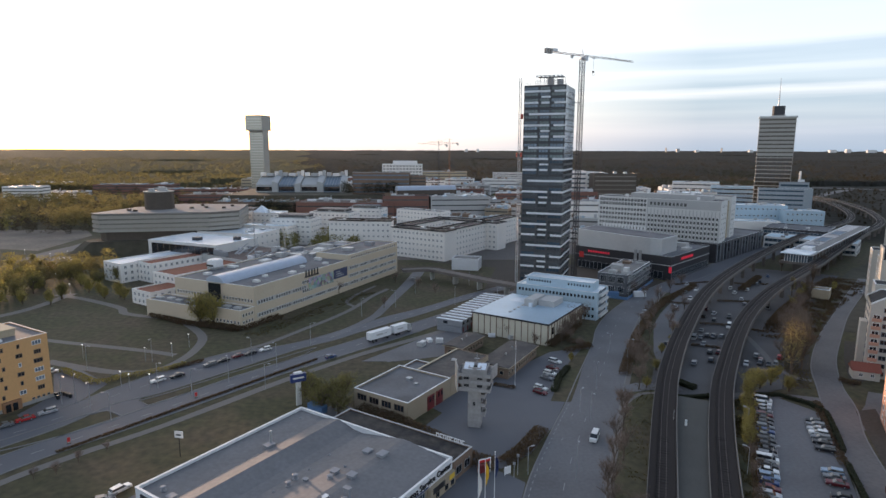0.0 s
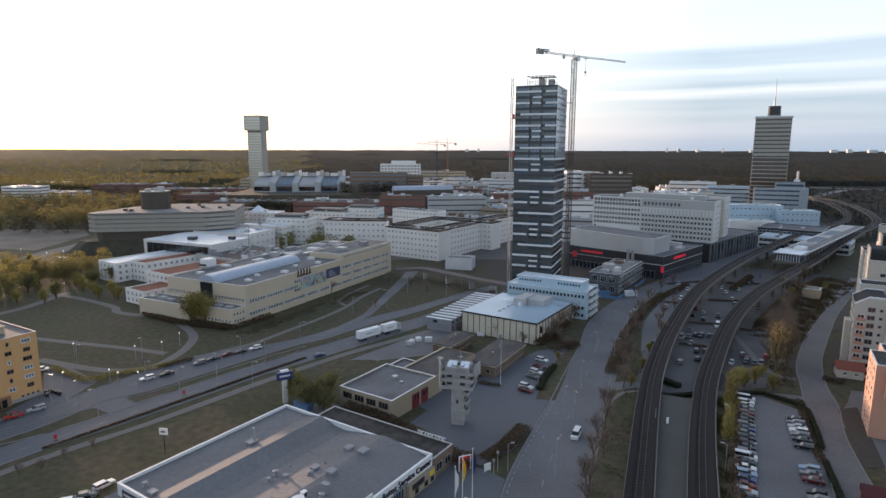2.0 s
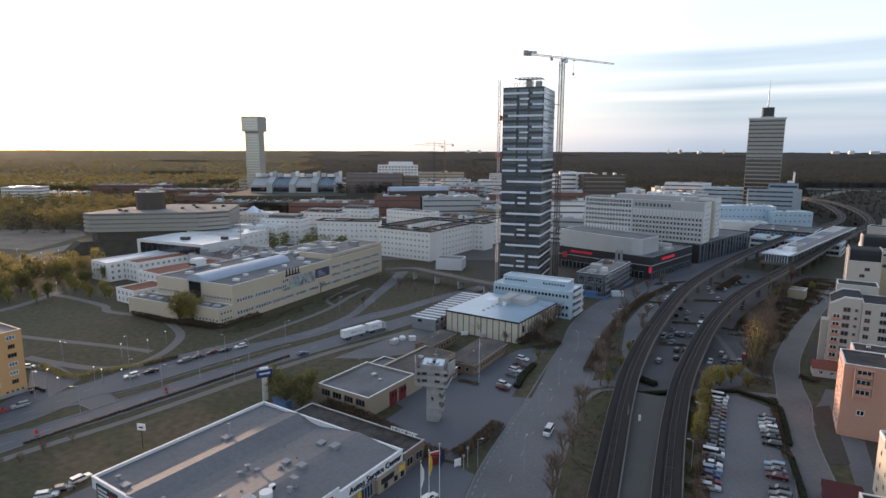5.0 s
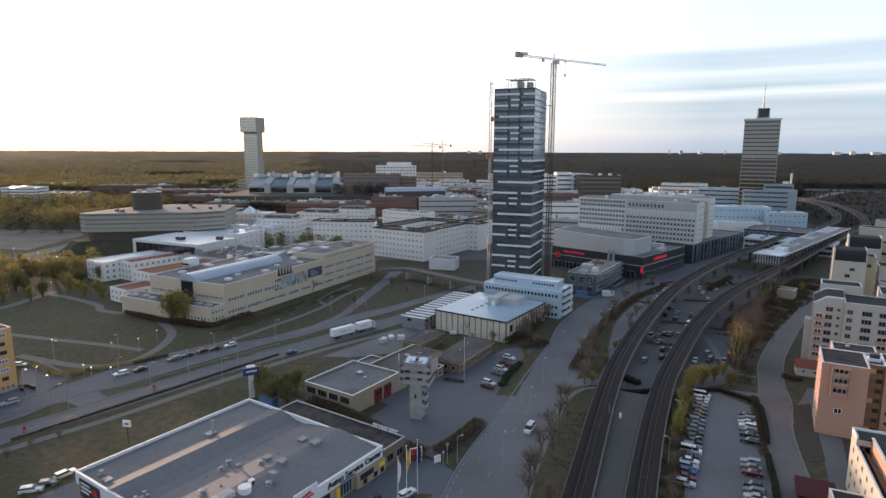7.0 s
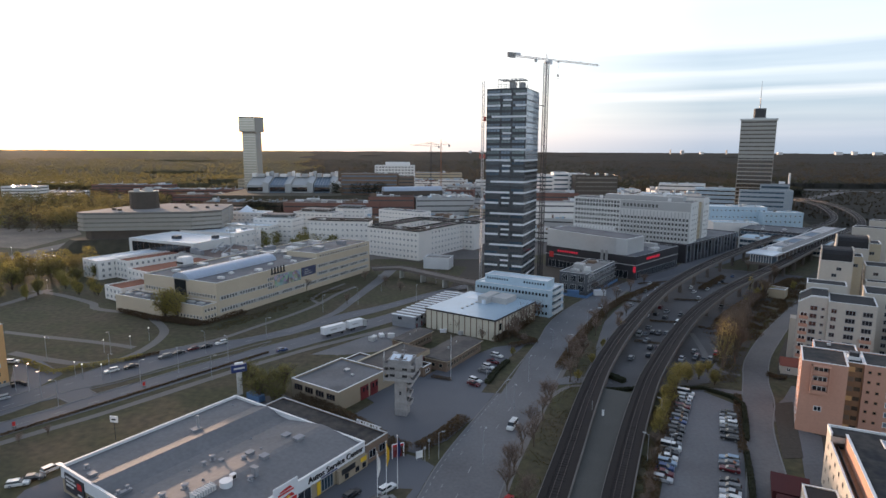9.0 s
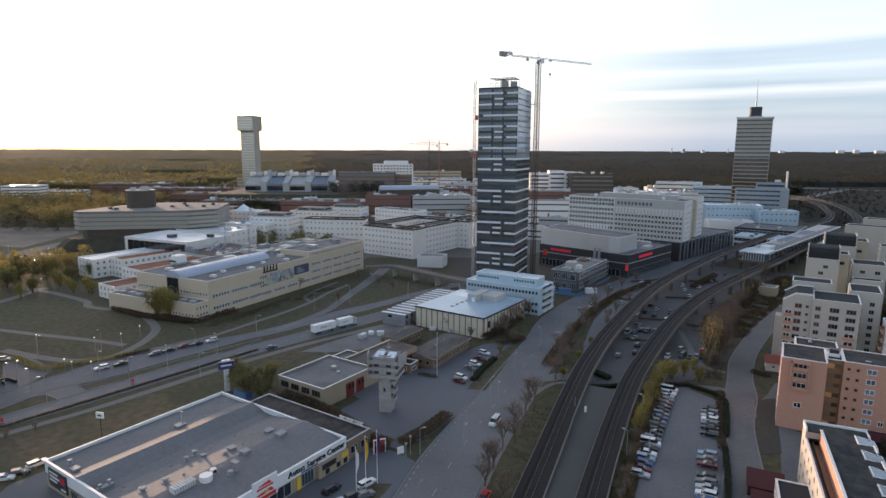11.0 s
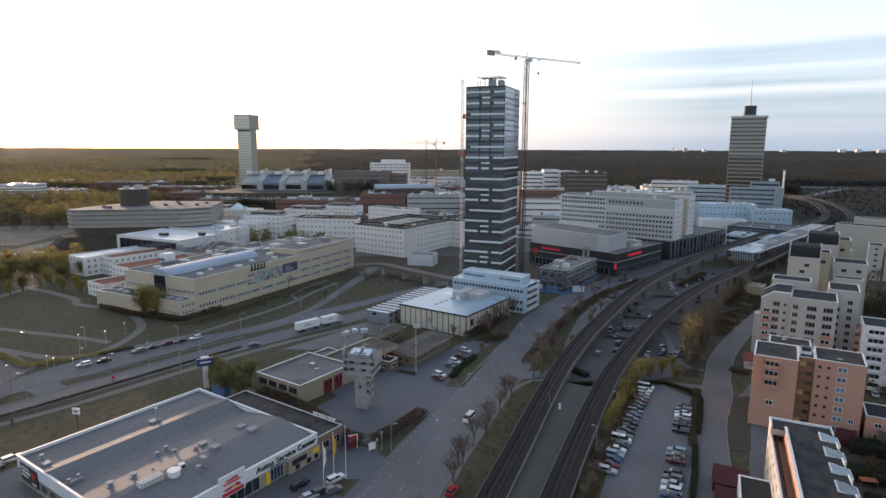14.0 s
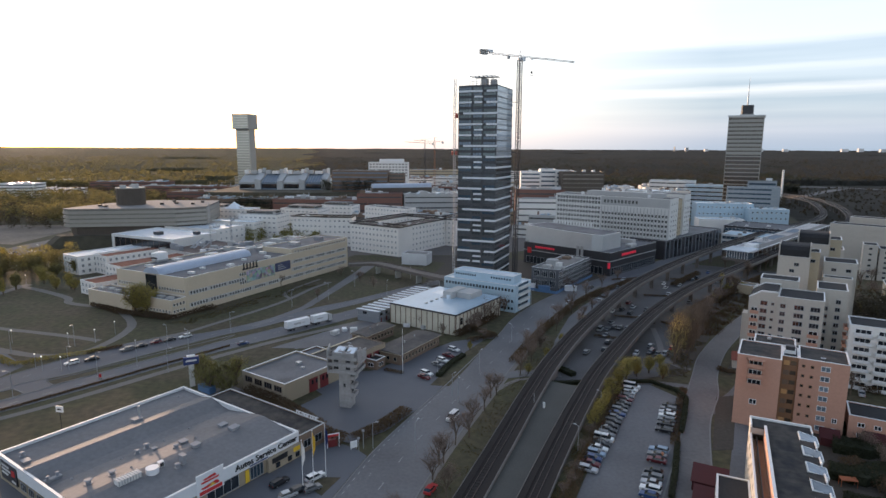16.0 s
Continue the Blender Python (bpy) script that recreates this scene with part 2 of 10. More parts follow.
RUBBER = surface("tyre_rubber", (0.015, 0.015, 0.016), 0.8, 6, 0.1, 0.1, 1, 0.0)
BARK = surface("bark", (0.12, 0.09, 0.065), 0.95, 6, 0.25, 0.2, 0.5, 0.3)
TWIG = surface("bare_twigs", (0.24, 0.175, 0.14), 0.95, 3, 0.2, 0.2, 0.3, 0.0, each=0.2)
LEAF_YELLOW = surface("yellow_green_leaves", (0.38, 0.325, 0.11), 0.8, 1.5, 0.3, 0.3, 0.4, 0.0, each=0.2)
LEAF_GREEN = surface("young_green_leaves", (0.22, 0.205, 0.08), 0.8, 1.5, 0.3, 0.3, 0.4, 0.0, each=0.2)
HEDGE = surface("hedge_leaves", (0.035, 0.04, 0.02), 0.9, 2.5, 0.35, 0.3, 0.6, 0.3)
BUSH_BROWN = surface("brown_bush", (0.11, 0.078, 0.052), 0.9, 2.5, 0.3, 0.3, 0.6, 0.3)
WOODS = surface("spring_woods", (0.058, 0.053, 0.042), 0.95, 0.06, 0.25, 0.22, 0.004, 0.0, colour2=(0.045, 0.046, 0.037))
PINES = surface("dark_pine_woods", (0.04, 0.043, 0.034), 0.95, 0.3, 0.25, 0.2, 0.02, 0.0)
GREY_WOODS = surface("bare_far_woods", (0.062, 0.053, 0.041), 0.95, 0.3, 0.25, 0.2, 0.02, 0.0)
FIELD = surface("far_fields", (0.2, 0.18, 0.12), 0.95, 0.02, 0.2, 0.2, 0.004, 0.0)
CRANE_RED = surface("red_brown_crane_steel", (0.19, 0.07, 0.055), 0.5, 3, 0.1, 0.15, 0.3, 0.03)
CRANE_DARK = surface("dark_crane_steel", (0.02, 0.021, 0.027), 0.5, 3, 0.1, 0.15, 0.3, 0.03)
SHED_RED = surface("falu_red_timber", (0.065, 0.012, 0.014), 0.85, 3, 0.1, 0.2, 0.3, 0.1)
TOWER_GREY = surface("bronze_grey_panel", (0.36, 0.335, 0.29), 0.6, 1.0, 0.05, 0.15, 0.10, 0.05)
GRAVEL = surface("grey_gravel", (0.078, 0.076, 0.068), 0.95, 5, 0.2, 0.25, 0.12, 0.3)
HOARDING = surface("blue_hoarding", (0.10, 0.19, 0.34), 0.6, 2, 0.1, 0.15, 0.3, 0.0)
CABIN = surface("grey_cabin", (0.24, 0.25, 0.27), 0.6, 1.0, 0.08, 0.15, 0.2, 0.05)
SANDY = surface("bare_sandy_ground", (0.2, 0.165, 0.13), 0.9, 0.4, 0.25, 0.25, 0.03, 0.2, colour2=(0.12, 0.1, 0.08))
MOOR = surface("dry_open_land", (0.075, 0.063, 0.042), 0.95, 0.15, 0.35, 0.25, 0.012, 0.3, colour2=(0.05, 0.047, 0.028))
for m in (DRY_GRASS, BUSH_BROWN, HEDGE):
    leafy(m)
for m in (LEAF_YELLOW, LEAF_GREEN):
    leafy(m, 0.5, 0.8)
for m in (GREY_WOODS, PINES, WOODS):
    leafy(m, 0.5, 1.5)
# far window glass, its base colour lightened to stand in for reflected sky
GLASS_FAR_GREY = glazing("far_grey_glass", (0.2, 0.205, 0.205), 0.15)
GLASS_FAR_PALE = glazing("far_pale_glass", (0.36, 0.36, 0.35), 0.2)
GLASS_OFFICE = glazing("office_glass", (0.095, 0.096, 0.094), 0.25)
GLASS_TERRACE = glazing("brown_band_glass", (0.19, 0.17, 0.14), 0.3)
# budding trees of the west, base colour lifted to stand in for sun glare
BUDDING = leafy(surface("glare_lifted_budding_woods", (0.135, 0.12, 0.062), 0.95, 0.2, 0.3, 0.22, 0.01, 0.0), 0.5, 1.8)
STREET = surface("brownish_street_asphalt", (0.15, 0.14, 0.135), 0.78, 1.0, 0.16, 0.22, 0.05, 0.1, colour2=(0.105, 0.098, 0.095))
BRONZE_DARK = surface("dark_bronze_cladding", (0.085, 0.066, 0.05), 0.55, 0.8, 0.12, 0.25, 0.12, 0.05)
ROOF_SHED = surface("brown_grey_shed_felt", (0.105, 0.092, 0.083), 0.9, 0.8, 0.2, 0.22, 0.15, 0.12, colour2=(0.06, 0.055, 0.054))
ROOF_BROWN = surface("brown_roof_gravel", (0.14, 0.105, 0.09), 0.9, 0.6, 0.2, 0.3, 0.04, 0.15)

# ---- mesh tools ----
class Shape:
    """Gathers vertices and faces for one mesh; faces carry a material slot."""

    def __init__(self):
        self.v, self.f, self.s = [], [], []

    def face(self, pts, slot=0):
        k = len(self.v)
        self.v += [tuple(p) for p in pts]
        self.f.append(tuple(range(k, k + len(pts))))
        self.s.append(slot)
        return self

    def box(self, x0, x1, y0, y1, z0, z1, slot=0, bevel=0.0):
        if bevel:
            b = bevel
            ring = [(x0 + b, y0), (x1 - b, y0), (x1, y0 + b), (x1, y1 - b), (x1 - b, y1), (x0 + b, y1), (x0, y1 - b), (x0, y0 + b)]
            return self.prism(ring, z0, z1, slot)
        return self.prism([(x0, y0), (x1, y0), (x1, y1), (x0, y1)], z0, z1, slot)

    def prism(self, ring, z0, z1, slot=0, top=None):
        """An upright prism over a ring that runs counter-clockwise; top: slot of the upper face; z1 may be a list, one a corner."""
        k, n = len(self.v), len(ring)
        zs = z1 if isinstance(z1, (list, tuple)) else [z1] * n
        self.v += [(x, y, z0) for x, y in ring] + [(x, y, z) for (x, y), z in zip(ring, zs)]
        for i in range(n):
            j = (i + 1) % n
            self.f.append((k + i, k + j, k + n + j, k + n + i))
            self.s.append(slot)
        self.f += [tuple(range(k + n - 1, k - 1, -1)), tuple(range(k + n, k + 2 * n))]
        self.s += [slot, slot if top is None else top]
        return self

    def ring(self, x0, x1, y0, y1, e, z0, z1, slot=0):
        """A rectangular frame of wall thickness e, in one piece."""
        k = len(self.v)
        out = [(x0, y0), (x1, y0), (x1, y1), (x0, y1)]
        inn = [(x0 + e, y0 + e), (x1 - e, y0 + e), (x1 - e, y1 - e), (x0 + e, y1 - e)]
        for z in (z0, z1):
            self.v += [(x, y, z) for x, y in out + inn]
        for i in range(4):
            j = (i + 1) % 4
            self.f += [(k + i, k + j, k + 8 + j, k + 8 + i), (k + 4 + j, k + 4 + i, k + 12 + i, k + 12 + j),
                       (k + 8 + i, k + 8 + j, k + 12 + j, k + 12 + i), (k + j, k + i, k + 4 + i, k + 4 + j)]
            self.s += [slot] * 4
        return self

    def bar(self, a, b, r, n=6, r2=None, slot=0):
        """A round bar from a to b, tapering from r to r2."""
        a, b = Vector(a), Vector(b)
        way = (b - a).normalized()
        side = way.orthogonal().normalized()
        other = way.cross(side)
        k, r2 = len(self.v), r if r2 is None else r2
        for p, q in ((a, r), (b, r2)):
            for i in range(n):
                w = 2 * math.pi * i / n
                self.v.append(tuple(p + side * (q * math.cos(w)) + other * (q * math.sin(w))))
        for i in range(n):
            j = (i + 1) % n
            self.f.append((k + i, k + j, k + n + j, k + n + i))
            self.s.append(slot)
        self.f += [tuple(range(k + n - 1, k - 1, -1)), tuple(range(k + n, k + 2 * n))]
        self.s += [slot, slot]
        return self

    def tube(self, centre, r, z0, z1, n=24, slot=0, r2=None, top=None):
        x, y = centre
        k, r2 = len(self.v), r if r2 is None else r2
        for z, q in ((z0, r), (z1, r2)):
            self.v += [(x + q * math.cos(2 * math.pi * i / n), y + q * math.sin(2 * math.pi * i / n), z) for i in range(n)]
        for i in range(n):
            j = (i + 1) % n
            self.f.append((k + i, k + j, k + n + j, k + n + i))
            self.s.append(slot)
        self.f += [tuple(range(k + n - 1, k - 1, -1)), tuple(range(k + n, k + 2 * n))]
        self.s += [slot, slot if top is None else top]
        return self

    def mesh(self, name, *mats):
        me = bpy.data.meshes.new(name)
        me.from_pydata(self.v, [], self.f)
        for m in mats:
            me.materials.append(m)
        if any(self.s):
            me.polygons.foreach_set("material_index", self.s)
        me.update()
        return me


def part(name, shape, mats, parent, label="", m=None):
    """Links a shape (or a ready mesh) as one mesh object under a thing or a part."""
    me = shape if isinstance(shape, bpy.types.Mesh) else shape.mesh(name, *(mats if isinstance(mats, (list, tuple)) else [mats]))
    ob = new(name, me)
    ob.parent = parent
    if m is not None:
        ob.matrix_basis = m
    if label:
        tagged(ob, label)
    return ob


def thing(name, label, category, m=None, group="", kind=""):
    ob = new(name)
    ob.empty_display_size = 0.5
    if m is not None:
        ob.matrix_basis = m
    return tagged(ob, label, category, group, kind)


def solo(name, shape, mats, label, category, m=None, group="", kind=""):
    """A thing that is one mesh."""
    ob = new(name, shape.mesh(name, *(mats if isinstance(mats, (list, tuple)) else [mats])))
    if m is not None:
        ob.matrix_basis = m
    return tagged(ob, label, category, group, kind)


def strip(left, right, z, thick=0.0):
    """A sheet between two lines of the same number of points."""
    s = Shape()
    for (a, b), (c, d) in zip(zip(left, left[1:]), zip(right, right[1:])):
        s.face([(*c, z), (*d, z), (*b, z), (*a, z)])
    return s


def offset(line, d):
    """The line moved sideways by d metres, to its left for d above 0."""
    out = []
    for i, p in enumerate(line):
        a, b = Vector(line[max(i - 1, 0)]), Vector(line[min(i + 1, len(line) - 1)])
        t = (b - a).normalized()
        out.append((p[0] - t.y * d, p[1] + t.x * d))
    return out


def smooth(line, steps=5):
    """A Catmull-Rom curve through points of any dimension."""
    pts = [np.array(p, float) for p in line]
    pts = [2 * pts[0] - pts[1]] + pts + [2 * pts[-1] - pts[-2]]
    out = []
    for a, b, c, d in zip(pts, pts[1:], pts[2:], pts[3:]):
        for i in range(steps):
            u = i / steps
            out.append(tuple(0.5 * (2 * b + (c - a) * u + (2 * a - 5 * b + 4 * c - d) * u * u + (3 * b - a - 3 * c + d) * u ** 3)))
    return out + [tuple(pts[-2])]


def way_points(line, step):
    """Places every step metres along a line, with the heading there in degrees."""
    out, left = [], 0.0
    for a, b in zip(line, line[1:]):
        a, b = Vector(a[:2]), Vector(b[:2])
        d = (b - a).length
        while left < d:
            p = a.lerp(b, left / d)
            out.append((p.x, p.y, math.degrees(math.atan2(b.y - a.y, b.x - a.x))))
            left += step
        left -= d
    return out


# ---- buildings ----
PANES = {}


def glazed(w, h, bars, t=0.09, out=0.09, pane=True):
    """A frame with recessed panes in one welded piece, in the xz plane, facing -y, its middle at the origin. Slot 1 is the glass."""
    s, seen = Shape(), {}
    xs = [-w / 2]
    for i in range(bars):
        a, b = -w / 2 + w * i / bars, -w / 2 + w * (i + 1) / bars
        xs += [a + (t if i == 0 else t / 2), b - (t if i == bars - 1 else t / 2)]
    xs.append(w / 2)
    zs = [-h / 2, -h / 2 + t, h / 2 - t, h / 2]

    def at_(x, y, z):
        key = (round(x, 4), round(y, 4), round(z, 4))
        if key not in seen:
            seen[key] = len(s.v)
            s.v.append(key)
        return seen[key]

    def quad(pts, slot=0):
        s.f.append(tuple(at_(*p) for p in pts))
        s.s.append(slot)
    for i in range(len(xs) - 1):
        for k in range(3):
            x0, x1, z0, z1 = xs[i], xs[i + 1], zs[k], zs[k + 1]
            if k == 1 and i % 2 == 1:
                back = -0.025
                ring = [(x0, z0), (x1, z0), (x1, z1), (x0, z1)]
                for (xa, za), (xb, zb) in zip(ring, ring[1:] + ring[:1]):
                    quad([(xa, -out, za), (xb, -out, zb), (xb, back, zb), (xa, back, za)])
                if pane:
                    quad([(x, back, z) for x, z in ring], 1)
            else:
                quad([(x0, -out, z0), (x1, -out, z0), (x1, -out, z1), (x0, -out, z1)])
    for i in range(len(xs) - 1):
        quad([(xs[i], 0, zs[0]), (xs[i + 1], 0, zs[0]), (xs[i + 1], -out, zs[0]), (xs[i], -out, zs[0])])
        quad([(xs[i], -out, zs[3]), (xs[i + 1], -out, zs[3]), (xs[i + 1], 0, zs[3]), (xs[i], 0, zs[3])])
    for k in range(3):
        quad([(xs[0], 0, zs[k]), (xs[0], -out, zs[k]), (xs[0], -out, zs[k + 1]), (xs[0], 0, zs[k + 1])])
        quad([(xs[-1], -out, zs[k]), (xs[-1], 0, zs[k]), (xs[-1], 0, zs[k + 1]), (xs[-1], -out, zs[k + 1])])
    return s


def window_meshes(w, h, frame_mat, glass, bars):
    key = (w, h, frame_mat.name, glass.name, bars)
    if key not in PANES:
        PANES[key] = (glazed(w, h, bars, 0.13, pane=False).mesh("window", frame_mat), Shape().box(-w / 2 + 0.05, w / 2 - 0.05, -0.03, 0.01, -h / 2 + 0.05, h / 2 - 0.05).mesh("pane", glass), glazed(w, h, bars).mesh("window", frame_mat, glass))
    return PANES[key]


def side_pose(side, w, d, along, z, x0=0.0, y0=0.0):
    """A pose on a wall of the block: its x runs along the wall to the right as seen from outside, its -y out of it."""
    if side == "S":
        return pose(x0 + along, y0, z)
    if side == "E":
        return pose(x0 + w, y0 + along, z, 0, 0, 90)
    if side == "N":
        return pose(x0 + w - along, y0 + d, z, 0, 0, 180)
    return pose(x0, y0 + d - along, z, 0, 0, 270)


def windows(parent, side, w, d, start, end, count, heights, ww, wh, frame_mat=TRIM_WHITE, glass=GLASS, bars=2, x0=0.0, y0=0.0, panes=False, skip=()):
    """A grid of windows on one wall; each one is a part of its building."""
    f, p, both = window_meshes(ww, wh, frame_mat, glass, bars)
    for r, z in enumerate(heights):
        for c in range(count):
            if (r, c) in skip:
                continue
            a = start + (end - start) * (c + 0.5) / count
            ob = part("window", f if panes else both, None, parent, m=side_pose(side, w, d, a, z, x0, y0))
            if panes:
                part("pane", p, None, ob)


def ribbon(parent, side, w, d, start, end, z0, z1, mat, proud=0.06, name="window_band", x0=0.0, y0=0.0, label="", posts=0, post_mat=None):
    """A band of glass or cladding along a wall, with upright posts where it has them."""
    if posts:
        key = (end - start, z1 - z0, posts, mat.name, (post_mat or TRIM_WHITE).name)
        if key not in PANES:
            PANES[key] = glazed(end - start, z1 - z0, posts, 0.14, proud + 0.06).mesh(name, post_mat or TRIM_WHITE, mat)
        return part(name, PANES[key], None, parent, label, side_pose(side, w, d, (start + end) / 2, (z0 + z1) / 2, x0, y0))
    return part(name, Shape().box(start, end, -proud, 0.0, z0, z1), mat, parent, label, side_pose(side, w, d, 0, 0, x0, y0))


def body(parent, w, d, h, wall, roof, rim=TRIM_WHITE, z0=0.0, x0=0.0, y0=0.0, lip=0.5, edge=0.3, name="wall"):
    """The walls, the roof inside its parapet and the coping of one block."""
    e = edge
    part(name, Shape().ring(x0, x0 + w, y0, y0 + d, e, z0, h), wall, parent)
    r = part("roof", Shape().box(x0 + e, x0 + w - e, y0 + e, y0 + d - e, h - lip - 0.3, h - lip), roof, parent)
    if rim:
        part("coping", Shape().ring(x0 - 0.06, x0 + w + 0.06, y0 - 0.06, y0 + d + 0.06, e + 0.12, h, h + 0.1), rim, r)
    return r


def roof_box(parent, x, y, z, w, d, h, mat, name="roof_unit", bevel=0.08):
    return part(name, Shape().box(x - w / 2, x + w / 2, y - d / 2, y + d / 2, z, z + h, 0, bevel), mat, parent)


def lettering(name, text, size, mat, parent, m, depth=0.12, label=""):
    """Raised letters in the built-in font, turned into a mesh; they stand in the xz plane and face -y."""
    cu = bpy.data.curves.new(name, "FONT")
    cu.body, cu.size, cu.extrude, cu.align_x = text, size, depth, "CENTER"
    cu.resolution_u = 2
    tmp = bpy.data.objects.new(name, cu)
    scene.collection.objects.link(tmp)
    dg = bpy.context.evaluated_depsgraph_get()
    dg.update()
    me = bpy.data.meshes.new_from_object(tmp.evaluated_get(dg))
    bpy.data.objects.remove(tmp)
    me.materials.clear()
    me.materials.append(mat)
    return part(name, me, None, parent, label, m @ pose(0, 0, 0, 90))

def lattice(s, a, b, half, bays, r=0.09):
    """A square lattice mast between two points."""
    a, b = Vector(a), Vector(b)
    way = (b - a).normalized()
    side = way.cross(Vector((0, 0, 1))) if abs(way.z) < 0.9 else Vector((1, 0, 0))
    side.normalize()
    up = side.cross(way).normalized()
    cs = [side * half + up * half, -side * half + up * half, -side * half - up * half, side * half - up * half]
    for c in cs:
        s.bar(a + c, b + c, r, 4)
    for i in range(bays):
        p, q = a.lerp(b, i / bays), a.lerp(b, (i + 1) / bays)
        for j in range(4):
            k = (j + 1) % 4
            s.bar(p + cs[j], q + cs[k], r * 0.6, 3)
            s.bar(p + cs[j], p + cs[k], r * 0.6, 3)
    return s


# ---- ground, roads, paths ----
def sheet(name, shape, mat, label, category):
    return solo(name, shape, mat, label, category, kind="structure")


g = Shape()
g.face([(-3600, -400, 0), (3600, -400, 0), (3600, 4900, 0), (-3600, 4900, 0)])
sheet("ground", g, GRASS, "spring grass and bare earth between the roads", "ground")


def area(name, pts, mat, label, category="road", z=0.06, z0=-0.2):
    return sheet(name, Shape().prism(pts, z0, z), mat, label, category)


AVE_L = [(-4, 40), (8, 84), (14.4, 106), (20.2, 126), (29.2, 148.6), (37, 167), (45.2, 188), (58.3, 221), (65, 241), (76, 264), (94, 292), (110, 312), (150, 356), (215, 424), (290, 500)]
AVE_R = [(15, 40), (25.5, 84), (32, 106), (38.5, 127), (48.5, 154), (56, 174), (64, 195), (75, 226), (83, 246), (93, 266), (109, 293), (124, 314), (163, 352), (228, 418), (303, 494)]
sheet("road", strip(smooth(AVE_L), smooth(AVE_R), 0.06), ASPHALT_OLD, "wide worn asphalt avenue beside the railway", "road")

# the dual carriageway
A_UP = [(-130.1, 127.8), (-124.2, 143.6), (-111.3, 162.8), (-104.2, 177.0), (-93.6, 195.5), (-84.2, 206.1), (-74.7, 213.8), (-64.5, 217.2), (-55.4, 223.8), (-46.3, 233.6), (-36.7, 246.0), (-23.7, 260.6), (-9.0, 274.8), (14.0, 302.0), (44.8, 333.8)]
A_LO = [(-120.8, 117.8), (-115.9, 133.2), (-103.7, 150.8), (-97.8, 165.3), (-88.0, 173.1), (-76.3, 187.6), (-69.5, 196.2), (-62.7, 204.6), (-53.3, 216.2), (-42.3, 226.2), (-34.8, 235.4), (-22.3, 249.7), (-8.3, 264.7), (13.4, 291.2), (43.1, 321.8)]
B_UP = [(-120.8, 117.8), (-109.0, 135.1), (-98.8, 147.8), (-87.7, 161.8), (-71.3, 184.6), (-57.0, 201.0), (-32.5, 228.0), (-6.0, 257.2), (21.9, 291.0), (57.0, 330.1)]
B_LO = [(-112.6, 108.9), (-102.8, 126.7), (-93.6, 139.4), (-82.8, 152.2), (-66.8, 172.4), (-53.9, 189.2), (-30.7, 214.4), (-5.6, 241.9), (20.8, 275.8), (54.7, 316.1)]
C_UP = [(-110.4, 106.6), (-101.1, 124.3), (-91.8, 136.6), (-78.9, 150.6), (-65.5, 168.7), (-55.6, 181.9), (-43.9, 196.1), (-28.4, 213.2), (-5.5, 234.9), (11.6, 251.2)]
C_LO = [(-108.5, 104.5), (-99.4, 122.0), (-90.3, 134.1), (-77.7, 148.0), (-64.2, 165.1), (-54.5, 178.2), (-43.1, 192.4), (-27.9, 209.4), (-5.4, 230.4), (11.4, 246.1)]
sheet("road", strip(smooth(A_UP), smooth(A_LO), 0.06), ASPHALT, "grey asphalt carriageway with queueing cars", "road")
sheet("road", strip(smooth(B_UP), smooth(B_LO), 0.06), ASPHALT, "grey asphalt carriageway with a lorry", "road")
sheet("path", strip(smooth(C_UP), smooth(C_LO), 0.06), PATH, "pale narrow path beside the carriageway", "path")
area("road", [(-99.7, 146.9), (-90.9, 157.0), (-97.1, 161.0), (-100.3, 158.1), (-100.5, 171.8), (-91.4, 172.7), (-91.7, 168.1), (-86.5, 164.5), (-87.4, 153.6)], ASPHALT, "asphalt crossing between the two carriageways", "road", 0.065)
RAMP_L = [(-50.5, 228.0), (-44.3, 235.2), (-33.6, 257.6), (-30.6, 272.3), (-27.5, 292.2), (-20.2, 343.1), (-18.0, 366.0)]
RAMP_R = [(-43.5, 229.5), (-36.1, 242.6), (-29.0, 258.4), (-26.0, 272.5), (-22.6, 291.5), (-14.2, 336.4), (-11.0, 360.9)]
sheet("road", strip(smooth(RAMP_L), smooth(RAMP_R), 0.075), ASPHALT_OLD, "asphalt slip road climbing to the bridge", "road")


def footpath(pts, width, label="pale curving footpath through the grass", z=0.05, mat=PATH):
    line = smooth(pts)
    return sheet("path", strip(offset(line, width / 2), offset(line, -width / 2), z), mat, label, "path")


footpath([(-162.8, 226.1), (-143.7, 220.7), (-125.9, 216.2), (-108.4, 211.3), (-98.3, 207.7)], 3.0, z=0.056)
footpath([(-140.6, 200.9), (-123.6, 194.4), (-107.8, 190.3), (-97.1, 194.1), (-93.7, 204.1), (-93.6, 216.5), (-96.8, 228.9), (-106.3, 241.8), (-118.8, 253.5), (-144.8, 262.3), (-153.9, 273.0), (-180.0, 288.8), (-200.1, 297.9)], 3.6, z=0.062)
footpath([(-78.5, 210.5), (-74.4, 214.4), (-68.2, 221.5), (-59.3, 238.2), (-49.1, 257.3), (-42.0, 275.2), (-36.8, 295.6), (-29.8, 312.9)], 2.6, z=0.068)
footpath([(-42.0, 275.2), (-47.5, 284.0), (-46.5, 294.0), (-43.9, 302.9), (-37.3, 320.3)], 2.0, z=0.058)
footpath([(-192.9, 300.4), (-194.5, 272.6), (-199.9, 258.1), (-206.8, 247.4)], 5.0, "pale lane past the car park", z=0.074)

